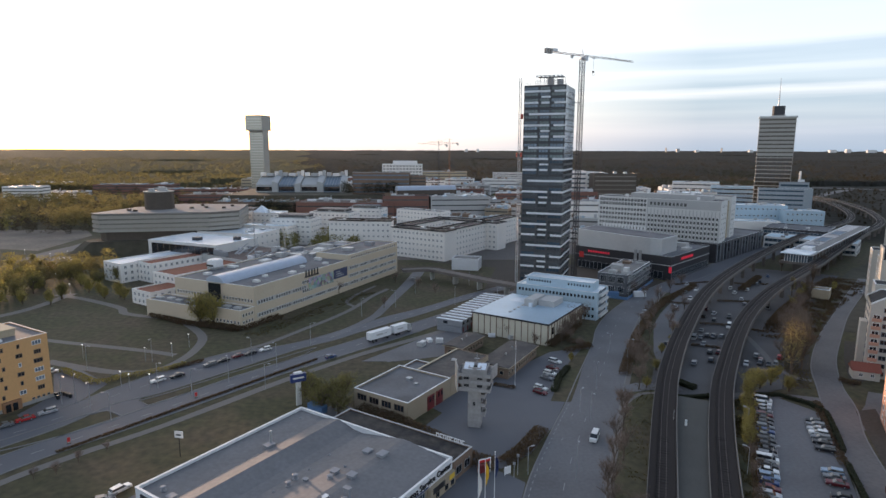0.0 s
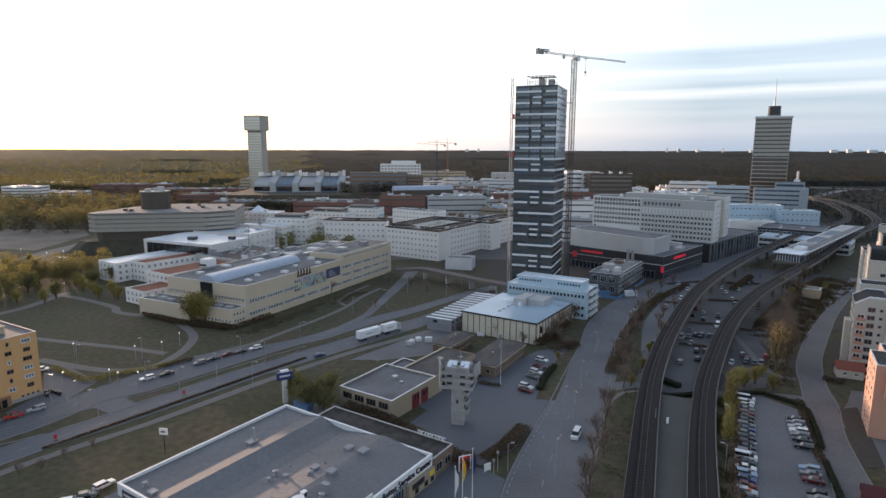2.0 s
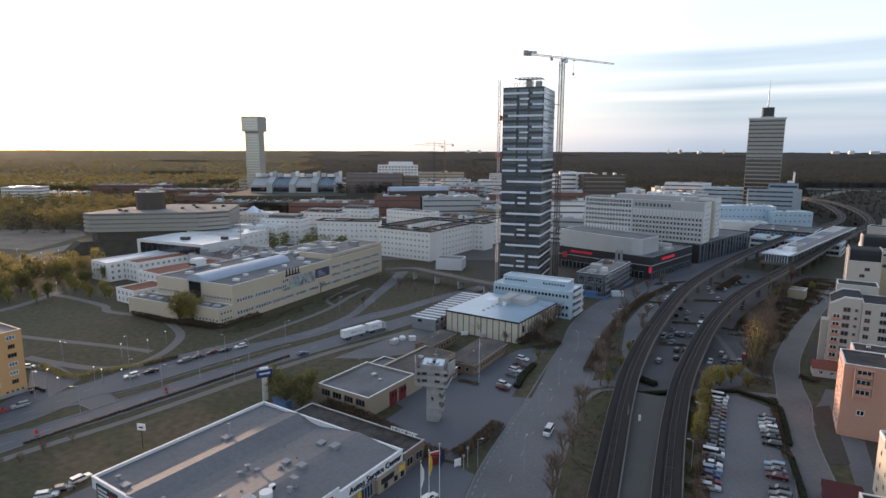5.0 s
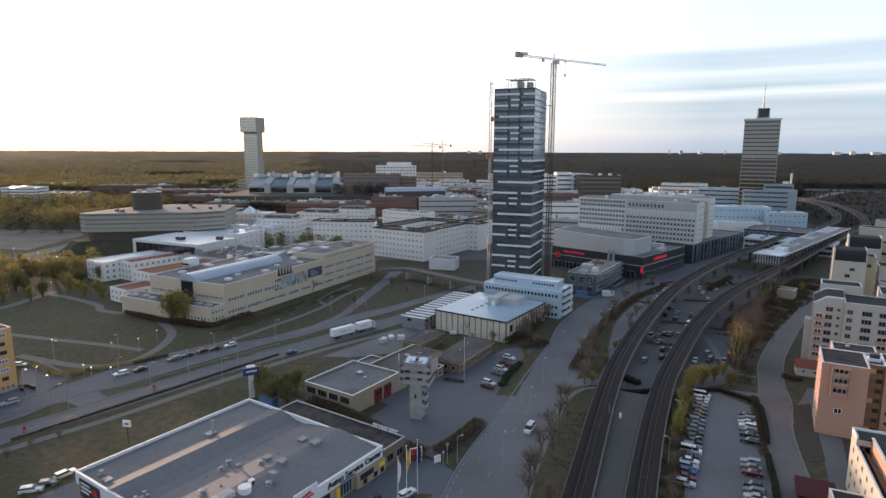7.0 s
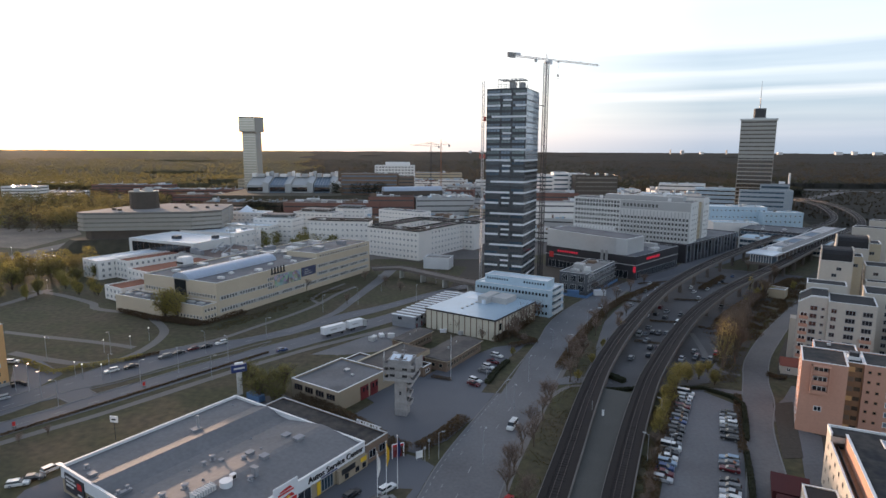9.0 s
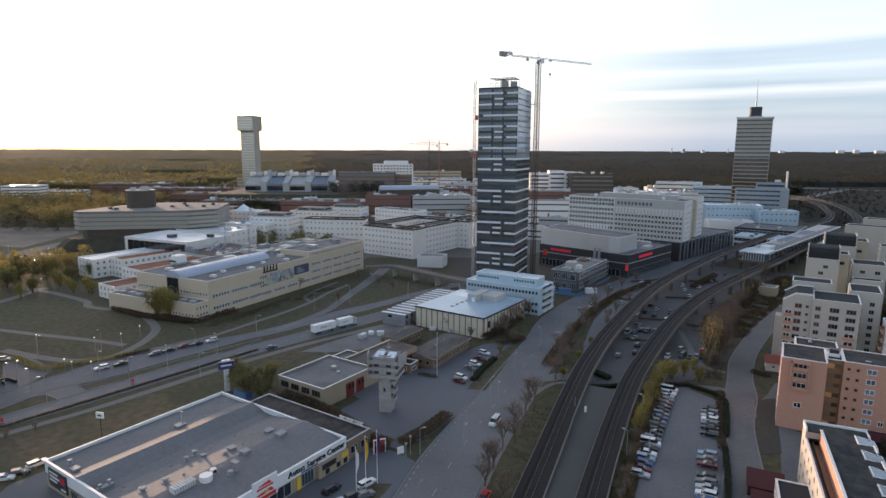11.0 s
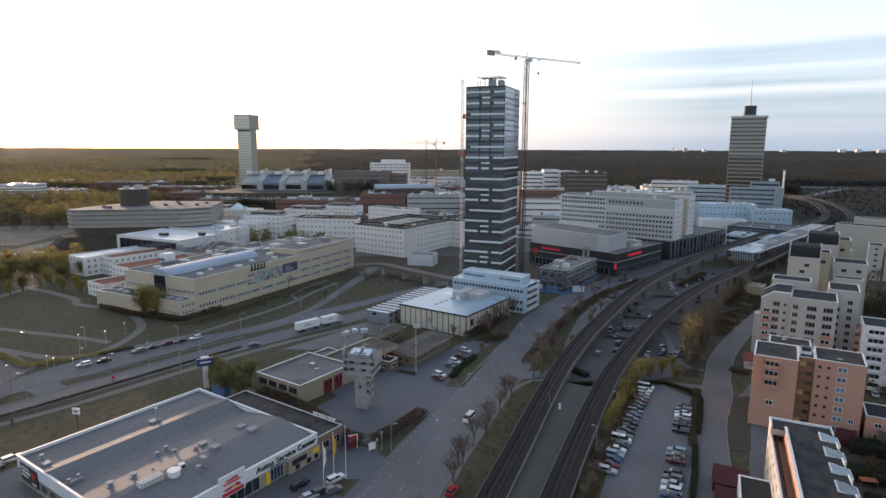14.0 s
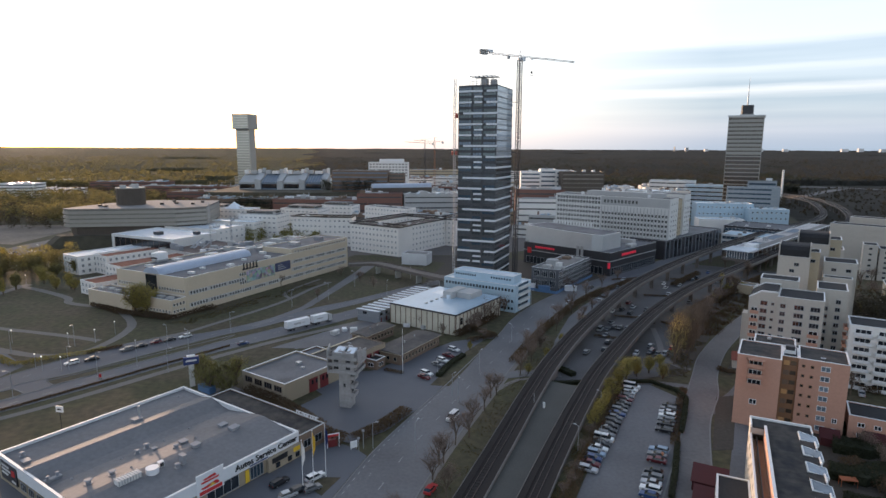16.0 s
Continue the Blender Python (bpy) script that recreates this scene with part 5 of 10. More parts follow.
for z in (3.6, 7.6, 11.8):
    ribbon(t, "E", YW, YD, 70.5 if z > 4 else 36.2, 121.5, z - 1.0, z + 1.0, PALE_CONCRETE, 0.05, "window_band")
for z in (3.6, 9.2):
    for k in range(3):
        windows(t, "E", YW, YD, 2 + k * 11.5, 12 + k * 11.5, 6, [z], 1.25, 1.6, TRIM_WHITE, GLASS_OFFICE, 1, x0=0.06)
for z in (3.6, 7.6, 11.8):
    for k in range(3, 12):
        if z == 3.6 or not 3 < k < 7:
            windows(t, "E", YW, YD, 2 + k * 10.0, 9.6 + k * 10.0, 5, [z], 1.25, 1.6, TRIM_WHITE, GLASS_OFFICE, 1, x0=0.06)
windows(t, "E", 21, 52, 2, 50, 20, [17.2], 1.2, 1.3, TRIM_WHITE, GLASS_OFFICE, 1, x0=26.45, y0=70.9)
windows(t, "S", YW, YD, 1, 20.5, 11, [10.2], 1.1, 1.4, TRIM_WHITE, GLASS_OFFICE, 1)
windows(t, "S", YW, YD, 29.5, 47, 10, [10.2], 1.1, 1.4, TRIM_WHITE, GLASS_OFFICE, 1)
windows(t, "S", 22.4, 8, 6, 22, 8, [2.6], 1.1, 1.3, TRIM_WHITE, GLASS_OFFICE, 1, x0=25.05, y0=-8.05)
windows(t, "E", 22.4, 8, 0.6, 7.4, 4, [2.6, 5.6], 1.1, 1.3, TRIM_WHITE, GLASS_OFFICE, 1, x0=25.05, y0=-8.05)
Y_E = side_pose("E", YW, YD, 0, 0)
part("facade_poster", Shape().box(37, 57, -0.15, 0, 7.2, 13.0), POSTER, t, "printed many-coloured facade poster", Y_E)
pb = part("facade_poster", Shape().box(57.5, 69.5, -0.15, 0, 8.4, 13.2), surface("dark_poster", (0.06, 0.07, 0.13), 0.6, 0.8, 0.3, 0.3, 0.3, 0.0), t, "dark blue facade poster with pale bars", Y_E)
for i in range(3):
    part("sign_bar", Shape().box(59.5, 66 - i * 1.5, -0.2, -0.15, 9.4 + i * 1.1, 9.8 + i * 1.1), GREY_PANEL, pb)
for i in range(5):
    a = 34.4 + i * 2.2
    part("letter_shape", Shape().box(a, a + 1.6, -0.4, 0.0, 13.8, 14.5).box(a + 0.5, a + 1.1, -0.4, 0.0, 14.5, 17.4), BLACK, t, "black raised letter shape", Y_E)
for x, y, w, d in ((40, 10, 3, 2), (36, 20, 2, 2), (42, 32, 3, 3), (37, 46, 2, 2), (42, 58, 3, 2), (8, 12, 3, 3), (6, 30, 5, 3), (9, 50, 4, 6), (12, 76, 5, 4)):
    roof_box(t, x, y, 16.0, w, d, 1.0, LIGHT_PANEL)
for x, y in ((-3, -6), (3, -5), (9, -6), (15, -5), (36, -4), (42, -4)):
    roof_box(t, x, y, 7.5, 3.2, 2.2, 0.7, GREY_PANEL)
tank = part("tank", Shape().box(-2.6, 3.4, 20.5, 27.5, 17.2, 20.4, 0, 1.2).box(-2.0, 2.8, 21.1, 26.9, 20.4, 20.9, 0, 0.9), TRIM_WHITE, t, "white rounded cooling tower on the roof")
part("tank_grille", Shape().box(-2.0, 2.8, 20.44, 20.52, 17.6, 18.6), BLACK, tank)
part("tank_frame", Shape().box(-2.0, 2.8, 21.0, 27.0, 15.9, 17.2), STEEL, tank)
for k, (x, y, w, d, h) in enumerate(((5, 62, 5, 4, 2.4), (12, 66, 8, 3, 1.8), (4, 76, 4, 7, 3.0), (14, 84, 6, 5, 2.2), (8, 96, 9, 4, 2.6), (20, 72, 3, 8, 1.6), (18, 100, 5, 6, 2.4), (30, 64, 4, 2, 1.4), (10, 110, 6, 5, 2.0), (34, 84, 6, 4, 1.6), (36, 104, 5, 4, 2.2))):
    part("roof_plant", Shape().box(x, x + w, y, y + d, 16, 16 + h + (2.6 if x > 26 and y > 70 else 0), 0, 0.15), (GREY_PANEL, STEEL, CABIN, LIGHT_PANEL)[k % 4], t)
for k in range(7):
    part("duct", Shape().box(3 + k * 2.6, 3.9 + k * 2.6, 58 + k * 4, 70 + k * 4, 16.2, 17.1), STEEL, t)
part("roof_mast", lattice(Shape(), (14, 60, 16), (14, 60, 34), 0.35, 16, 0.06), STEEL, t)

# ---- ochre flats ----
t = thing("ochre_flats", "ochre rendered block of flats with blue-grey windows", "flats", at(-151.0, 159.3, -30))
body(t, 22, 26, 20.2, OCHRE, ROOF_FELT, GREY_PANEL, lip=0.25)
part("plinth", Shape().ring(-0.08, 22.08, -0.08, 26.08, 0.3, 0, 1.1), CONCRETE, t)
attic = part("attic", Shape().ring(2.5, 15.5, 3, 20.5, 0.3, 19.8, 22.0), SAND, t, "sand rendered set-back attic")
part("attic_roof", Shape().box(2.2, 15.8, 2.7, 20.8, 22.0, 22.25), SAND, attic)
for k, z in enumerate(rows_of(20.2, 6, 2.6)):
    windows(t, "E", 22, 26, 20.9, 24.9, 1, [z], 2.5 if k % 4 else 1.9, 1.35, TRIM_WHITE if k % 4 in (1, 2) else BROWN_BRICK, GLASS_PALE if k % 4 in (1, 2) else GLASS, 3, panes=True)
    windows(t, "E", 22, 26, 16.6, 19.4, 1, [z], 1.8 if k % 2 == 0 else 0.8, 1.3, TRIM_WHITE if k % 3 == 0 else BROWN_BRICK, GLASS_PALE if k % 3 == 0 else GLASS, 2 if k % 2 == 0 else 1, panes=True)
    windows(t, "E", 22, 26, 12.0 + 0.8 * (k % 2), 14.0 + 0.8 * (k % 2), 1, [z], 0.8, 1.3, BROWN_BRICK, GLASS, 1, panes=True)
    windows(t, "E", 22, 26, 6.5, 10.5, 1, [z], 2.2, 1.35, TRIM_WHITE, GLASS_PALE if k % 2 else GLASS, 2, panes=True)
    windows(t, "E", 22, 26, 0.8, 5.5, 2, [z], 0.9, 1.3, BROWN_BRICK, GLASS, 1, panes=True)
    windows(t, "N", 22, 26, 1, 21, 5, [z], 1.3, 1.4, TRIM_WHITE, GLASS, 2)
windows(t, "E", 22, 26, 19.8, 25.4, 4, [1.5], 0.8, 0.7, CONCRETE, GLASS, 1)
part("entrance", Shape().box(12.2, 17.0, -1.0, 0, 0, 3.0), WARM_PANEL, t, "brown timber entrance porch", side_pose("E", 22, 26, 0, 0))
for a in (12.8, 14.6):
    part("door", Shape().box(a, a + 1.3, -1.06, -1.0, 0.1, 2.4), GLASS, t, "", side_pose("E", 22, 26, 0, 0))
roof_box(t, 18.5, 15, 19.95, 1.6, 1.0, 0.7, TRIM_WHITE)
roof_box(t, 17.6, 9, 19.95, 1.2, 1.0, 0.5, STEEL)

# ---- tower block under construction ----
TOWER = (41.4, 311.5)
TOWER_PANEL = surface("charcoal_tower_panel", (0.062, 0.064, 0.068), 0.5, 1.0, 0.12, 0.2, 0.1, 0.03)
GLASS_TOWER = glazing("tower_glass", (0.075, 0.083, 0.088), 0.12)
GLASS_GREEN = glazing("pale_green_glass", (0.17, 0.205, 0.2), 0.12)
# pale base colour paints the sky's reflection on the upper east floors
GLASS_SKY = surface("sky_pale_tower_glass", (0.46, 0.51, 0.55), 0.14, 0.5, 0.1, 0.2, 0.2, 0.0, metal=0.45, each=0.2)
TW, TD, TH = 21.3, 29.0, 107.0
t = thing("tower_block", "dark glass tower block with white bands under construction", "tower", at(*TOWER, -21))
part("core", Shape().ring(0, TW, 0, TD, 0.4, 0, TH), TOWER_PANEL, t)
part("roof", Shape().box(0.4, TW - 0.4, 0.4, TD - 0.4, TH - 1.4, TH - 1.0), ROOF_DARK, t)
storey = 5.64 / 2
glass_s = {}
for i in range(38):
    z = TH - 1.6 - storey * i
    if z < 3:
        break
    for c, (a, b, n) in enumerate(((0.3, 7.4, 4), (8.2, 13.2, 3), (14.0, TW - 0.4, 4))):
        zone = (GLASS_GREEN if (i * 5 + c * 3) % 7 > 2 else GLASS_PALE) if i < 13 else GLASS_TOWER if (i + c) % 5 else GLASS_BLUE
        key = (a, zone.name)
        if key not in glass_s:
            glass_s[key] = glazed(b - a, 1.8, n, 0.2, 0.07).mesh("window_band", TOWER_PANEL, zone)
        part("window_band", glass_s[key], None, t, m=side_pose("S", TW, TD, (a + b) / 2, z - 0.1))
    # E: upper floors with the reflection painted in, F: plain glass below
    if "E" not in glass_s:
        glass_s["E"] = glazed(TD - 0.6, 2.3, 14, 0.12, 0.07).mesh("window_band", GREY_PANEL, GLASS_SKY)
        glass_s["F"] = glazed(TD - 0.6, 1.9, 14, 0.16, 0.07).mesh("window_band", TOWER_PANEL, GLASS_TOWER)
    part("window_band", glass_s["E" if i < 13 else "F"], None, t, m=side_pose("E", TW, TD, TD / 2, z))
BANDS = {0: ((0.0, 0.63), (0.73, 1.0)), 1: ((0.0, 0.35), (0.42, 0.62), (0.73, 1.0)), 2: ((0.13, 1.0),)}
for k in range(18):
    z = 104.0 - 5.64 * k
    for a, b in BANDS[k % 3]:
        part("white_band", Shape().box(a * TW, b * TW + (0.16 if b == 1.0 else 0), -0.16, 0.0, z - 0.55, z + 0.5), WHITE_METAL, t)
    if k % 3 == 0:
        part("white_band", Shape().box(0.42 * TW, 0.64 * TW, -0.16, 0.0, z - 3.3, z - 2.4), WHITE_METAL, t)
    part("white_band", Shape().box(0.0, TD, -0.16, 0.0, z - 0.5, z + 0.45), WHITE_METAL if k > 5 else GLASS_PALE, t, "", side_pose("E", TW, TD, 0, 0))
for x in (7.8, 13.6):
    part("dark_pier", Shape().box(x - 0.35, x + 0.35, -0.12, 0.0, 2, TH), TOWER_PANEL, t)
# unfinished crown: stair core, steel frame and edge rails
part("stair_core", Shape().box(10.5, 13.2, 6, 10, TH - 1, TH + 4.0), CONCRETE, t)
part("stair_core", Shape().box(15.6, 18.2, 6, 10, TH - 1, TH + 3.4), CONCRETE, t)
part("crown_deck", Shape().box(5, 18.5, 9, 14, TH + 4.9, TH + 5.15), STEEL, t)
for k in range(7):
    part("crown_beam", Shape().box(5 + k * 2.2, 5.25 + k * 2.2, 3, 9, TH + 4.8, TH + 5.1), STEEL, t)
part("crown_beam", Shape().box(5, 18.5, 3, 3.25, TH + 4.8, TH + 5.1), STEEL, t)
part("crown_beam", Shape().box(5, 18.5, 3, 3.2, TH + 2.2, TH + 2.4), STEEL, t)
for x in (5.2, 9.5, 14, 18.3):
    for y in (3.2, 8, 13.8):
        part("crown_post", Shape().bar((x, y, TH - 1), (x, y, TH + 5), 0.13), STEEL, t)
for i in range(15):
    part("edge_post", Shape().bar((i * TW / 14, 0.1, TH), (i * TW / 14, 0.1, TH + 1.3 + (1.6 if i % 5 == 0 else 0)), 0.05), STEEL, t)
part("edge_rail", Shape().bar((0, 0.1, TH + 1.1), (TW, 0.1, TH + 1.1), 0.05).bar((0, 0.1, TH + 0.6), (TW, 0.1, TH + 0.6), 0.04), STEEL, t)


# tower crane beside it
t = thing("tower_crane", "dark steel tower crane with a long jib beside the unfinished tower", "crane", at(75.5, 333.6, 33))
part("mast", lattice(Shape(), (0, 0, 0), (0, 0, 123.4), 1.0, 54, 0.2), CRANE_DARK, t)
part("base", Shape().box(-3, 3, -3, 3, 0, 1.2), CONCRETE, t)
part("slewing_ring", Shape().tube((0, 0), 1.2, 123.0, 124.4, 16), STEEL, t)
part("cab", Shape().box(0.6, 2.6, -2.0, -0.4, 122.6, 124.9, 0, 0.2), TRIM_WHITE, t)
part("cab_window", Shape().box(2.6, 2.64, -1.8, -0.6, 123.4, 124.6), GLASS, t)
part("jib", lattice(Shape(), (0, 0, 125.2), (41, 0, 125.2), 0.34, 34, 0.06), CRANE_DARK, t)
part("counter_jib", lattice(Shape(), (-27, 0, 125.2), (0, 0, 125.2), 0.4, 18, 0.08), CRANE_RED, t)
for x in (-27.2, -25.6, -24.0):
    part("counterweight", Shape().box(x, x + 1.3, -0.8, 0.8, 124.2, 126.8, 0, 0.1), CONCRETE, t)
part("winch_house", Shape().box(-22.4, -19.0, -0.8, 0.8, 125.6, 127.0, 0, 0.1), TRIM_WHITE, t)
part("switch_cabinet", Shape().box(-8.6, -7.2, -0.5, 0.5, 123.2, 125.0, 0, 0.1), GREY_PANEL, t)
part("peak", Shape().bar((-0.6, 0, 125.4), (0, 0, 128.6), 0.1).bar((0.6, 0, 125.4), (0, 0, 128.6), 0.1), CRANE_RED, t)
for x in (3, 5, 15, 19, 22, 26):
    part("jib_post", Shape().bar((x, 0, 125.5), (x, 0, 127.0), 0.05, 4), CRANE_DARK, t)
part("trolley", Shape().box(8.0, 9.4, -0.5, 0.5, 124.2, 124.7), STEEL, t)
part("hook", Shape().bar((8.7, 0, 124.3), (8.7, 0, 118.0), 0.05, 4).box(8.3, 9.1, -0.3, 0.3, 116.6, 117.8).bar((8.7, 0, 117.6), (7.7, 0, 115.6), 0.05, 4).bar((8.7, 0, 117.6), (9.7, 0, 115.6), 0.05, 4).box(7.7, 9.7, -0.1, 0.1, 115.4, 115.6), CRANE_DARK, t)
for z in (38, 72, 100):
    part("wall_tie", Shape().box(-8.5, -0.9, -0.2, 0.2, z, z + 0.35), CRANE_DARK, t)

t = thing("site_hoist", "red and pale builder's hoist against the tower", "hoist", at(39.5, 311.2, -21))
part("mast", lattice(Shape(), (0, 0, 0), (0, 0, 111), 0.55, 60, 0.09), STEEL, t)
part("hoist_car", Shape().box(0.5, 1.5, -1.2, 1.2, 90.4, 92.8, 0, 0.1), RED_STEEL, t)
part("hoist_car", Shape().box(-1.5, -0.6, -0.9, 0.9, 71.0, 73.2, 0, 0.1), RED_STEEL, t)
part("hoist_car", Shape().box(0.6, 1.4, -0.9, 0.9, 71.0, 73.2, 0, 0.1), RED_STEEL, t)

# ---- science tower ----
t = thing("science_tower", "slender office tower with pale bands over dark glass", "tower", at(301.5, 575.5, -27))
part("wall", Shape().ring(0, 30.3, 0, 30, 0.5, 0, 106), TOWER_GREY, t)
part("roof", Shape().box(0.5, 29.8, 0.5, 29.5, 104.6, 105), ROOF_DARK, t)
for i in range(27):
    z = 3.5 + i * 3.8
    g = GLASS_BRONZE
    ribbon(t, "S", 30.3, 30, 0.4, 29.9, z, z + (1.5 if z > 66 else 3.0), g, posts=12, post_mat=WARM_PANEL if z < 66 else TOWER_GREY)
    ribbon(t, "W", 30.3, 30, 0.4, 29.6, z, z + 2.2, g)
part("crown", Shape().box(10, 20.5, 4, 16, 105, 116, 0, 1.2), DARK_PANEL, t, "dark plant room under the mast")
part("crown_rim", Shape().ring(9.5, 21, 3.5, 16.5, 0.6, 105, 107.5), GREY_PANEL, t)
part("mast", Shape().bar((15, 10, 116), (15, 10, 127), 0.7, 8, 0.4).bar((15, 10, 127), (15, 10, 142), 0.35, 6, 0.12), STEEL, t)
part("coping", Shape().ring(-0.8, 31.1, -0.6, 30.6, 0.8, 105, 106.4), LIGHT_PANEL, t)
WING_PANEL = surface("blue_grey_wing_panel", (0.30, 0.335, 0.36), 0.5, 1.0, 0.06, 0.15, 0.1, 0.03)
t = simple("science_wing", "low glass wing with pale bands below the office tower", (302.7, 569.3), 45.5, 22, 39.3, WING_PANEL, ROOF_GREY, rot=-23, floors=9, wh=1.9, band=True, pitch=5, glass=GLASS_BLUE, frame_mat=GREY_PANEL, sides="S")
plant = part("plant_storey", Shape().ring(17.5, 42, 0.8, 7, 0.3, 39.0, 45.0), WING_PANEL, t, "stepped plant storey")
part("plant_roof", Shape().box(17.1, 42.4, 0.4, 7.4, 45.0, 45.4), ROOF_GREY, plant)
part("window_band", Shape().box(18.5, 41, 0.7, 0.8, 41, 43), GLASS_BLUE, plant)
part("roof_unit", Shape().box(33, 38, 2, 5, 45.4, 47.6, 0, 0.1), WHITE_METAL, t)
simple("science_wing", "long glass side of the wing with pale bands", (337.7, 554.4), 7.3, 66, 38.6, WING_PANEL, ROOF_GREY, rot=-23, floors=9, wh=1.9, band=True, pitch=5, glass=GLASS_BLUE, frame_mat=GREY_PANEL, sides="E")
solo("chimney_stack", Shape().bar((0, 0, 0), (0, 0, 47), 1.5, 10, 1.3), WHITE, "tall white chimney stack behind the glass wing", "chimney", pose(482, 803, 0))

# ---- far slab tower with a projecting head ----
SLAB_GLASS = surface("slab_curtain_glass", (0.62, 0.57, 0.47), 0.22, 0.5, 0.06, 0.15, 0.1, 0.02, metal=0.7)
t = thing("slab_tower", "far slab tower of bronze glass with a projecting head", "tower", at(-254.5, 789, -12))
part("shaft", Shape().box(0, 20, 0, 14, 0, 98), TOWER_GREY, t)
part("head", Shape().box(-2.8, 20.8, -3, 20, 98, 117), TOWER_GREY, t)
for i in range(26):
    part("window_band", Shape().box(0.3, 19.7, -0.12, 0, 5 + i * 3.5, 7.9 + i * 3.5), SLAB_GLASS, t)
for i in range(5):
    part("window_band", Shape().box(-2.5, 20.5, -3.12, -3.0, 99.6 + i * 3.4, 102.4 + i * 3.4), SLAB_GLASS, t)
part("coping", Shape().ring(-3.0, 21.0, -3.2, 20.2, 0.5, 117, 117.6), GREY_PANEL, t)


# ---- flats along the street ----
def flat_windows(t, side, w, d, spec, x0=0.0, y0=0.0, z=rows_of(20, 7), grow=1.12, fm=TRIM_WHITE):
    for a, ww, wh, rows, bars in spec:
        pane = GLASS_PALE if ww > 1.8 and fm is TRIM_WHITE else GLASS
        windows(t, side, w, d, a - 0.5, a + 0.5, 1, [z[r] for r in rows], round(ww * grow, 2), round(wh * grow, 2), fm, pane, bars, x0, y0, panes=True)


def balconies(t, side, w, d, a, b, zs, out=1.1, mat=None, x0=0.0, y0=0.0):
    for z in zs:
        m = side_pose(side, w, d, 0, 0, x0, y0)
        s = part("balcony", Shape().box(a, b, -out, 0, z - 1.2, z - 1.05).box(a, b, -out, -out + 0.1, z - 1.05, z - 0.1).box(a, a + 0.1, -out + 0.1, 0, z - 1.05, z - 0.1).box(b - 0.1, b, -out + 0.1, 0, z - 1.05, z - 0.1), mat or WARM_PANEL, t, "", m)
        key = ("balcony_door", round(b - a, 2))
        if key not in PANES:
            PANES[key] = glazed(b - a - 0.6, 1.9, 2 if b - a < 3.5 else 3, 0.13, 0.07).mesh("balcony_door", TRIM_WHITE, GLASS)
        part("balcony_door", PANES[key], None, s, "", pose((a + b) / 2, 0, z - 0.05))


t = thing("salmon_flats", "salmon rendered flats with black felt roofs", "flats", at(117.4, 145.2, -29))
FZ = rows_of(20, 7)
body(t, 10.5, 14, 20, SALMON, ROOF_STAINED, TRIM_WHITE, lip=0.18)
body(t, 10.5, 8, 20.0, SALMON, ROOF_STAINED, TRIM_WHITE, x0=3.2, y0=14.05, lip=0.18)
body(t, 3.8, 9, 19.8, WARM_PANEL, ROOF_DARK, TRIM_WHITE, x0=10.55, y0=5, lip=0.18)
body(t, 11.4, 12.0, 20, SALMON, ROOF_STAINED, TRIM_WHITE, x0=14.4, y0=4.2, lip=0.18)
part("stair_head", Shape().box(11.2, 13.4, 8.5, 10.5, 19, 21.6), DARK_PANEL, t)
part("stair_rim", Shape().ring(10.9, 13.7, 8.2, 10.8, 0.3, 19.5, 20.5), TRIM_WHITE, t)
for r in range(7):
    part("stair_panel", Shape().box(11.0, 12.4, 4.9, 5.0, FZ[r] - 0.7, FZ[r] + 0.6), OCHRE if r % 3 == 0 else BROWN_BRICK, t)
    part("stair_window", Shape().box(12.6, 14.0, 4.92, 5.0, FZ[r] - 0.5, FZ[r] + 0.6), GLASS_BRONZE, t)
flat_windows(t, "S", 10.5, 14, [(4.6, 1.6, 1.3, (2,), 2)])
balconies(t, "S", 10.5, 14, 2.6, 6.4, FZ[4:7], 0.9, SALMON)
part("balcony_frame", Shape().box(2.3, 2.6, -1.2, 0, FZ[4] - 1.2, 19.3).box(6.4, 6.7, -1.2, 0, FZ[4] - 1.2, 19.0).box(2.3, 6.7, -1.2, 0, 19.0, 19.3), SALMON, t)
flat_windows(t, "S", 11.4, 12.0, [(6.2, 1.9, 1.3, (0, 1, 2, 3, 4, 5, 6), 2), (9.3, 1.1, 1.2, (0, 1), 2)], 14.4, 4.2)
flat_windows(t, "S", 11.4, 12.0, [(1.2, 0.75, 0.75, (1, 2, 3, 4, 5, 6), 1), (3.2, 0.75, 0.75, (0, 1, 2, 3, 4, 5, 6), 1)], 14.4, 4.2, fm=WARM_PANEL)
flat_windows(t, "W", 10.5, 14, [(3.2, 1.3, 1.3, range(7), 1), (7.0, 0.8, 1.3, range(7), 1), (11.0, 1.3, 1.3, range(7), 1)])
flat_windows(t, "E", 11.4, 12.0, [(4, 1.6, 1.3, range(7), 2), (9, 1.6, 1.3, range(7), 2)], 14.4, 4.2)
roof_box(t, 7, 18, 20.1, 1, 1, 0.5, STEEL)
roof_box(t, 20, 8, 19.5, 1.2, 0.8, 0.4, STEEL)
t = thing("low_annexe", "low salmon annexe with a black felt roof", "annexe", at(142.8, 135.8, -29))
body(t, 16, 10, 7, SALMON, ROOF_DARK, TRIM_WHITE, lip=0.18)
windows(t, "S", 16, 10, 1, 15, 4, [2.0, 4.8], 1.6, 1.2, TRIM_WHITE, GLASS, 2, panes=True)

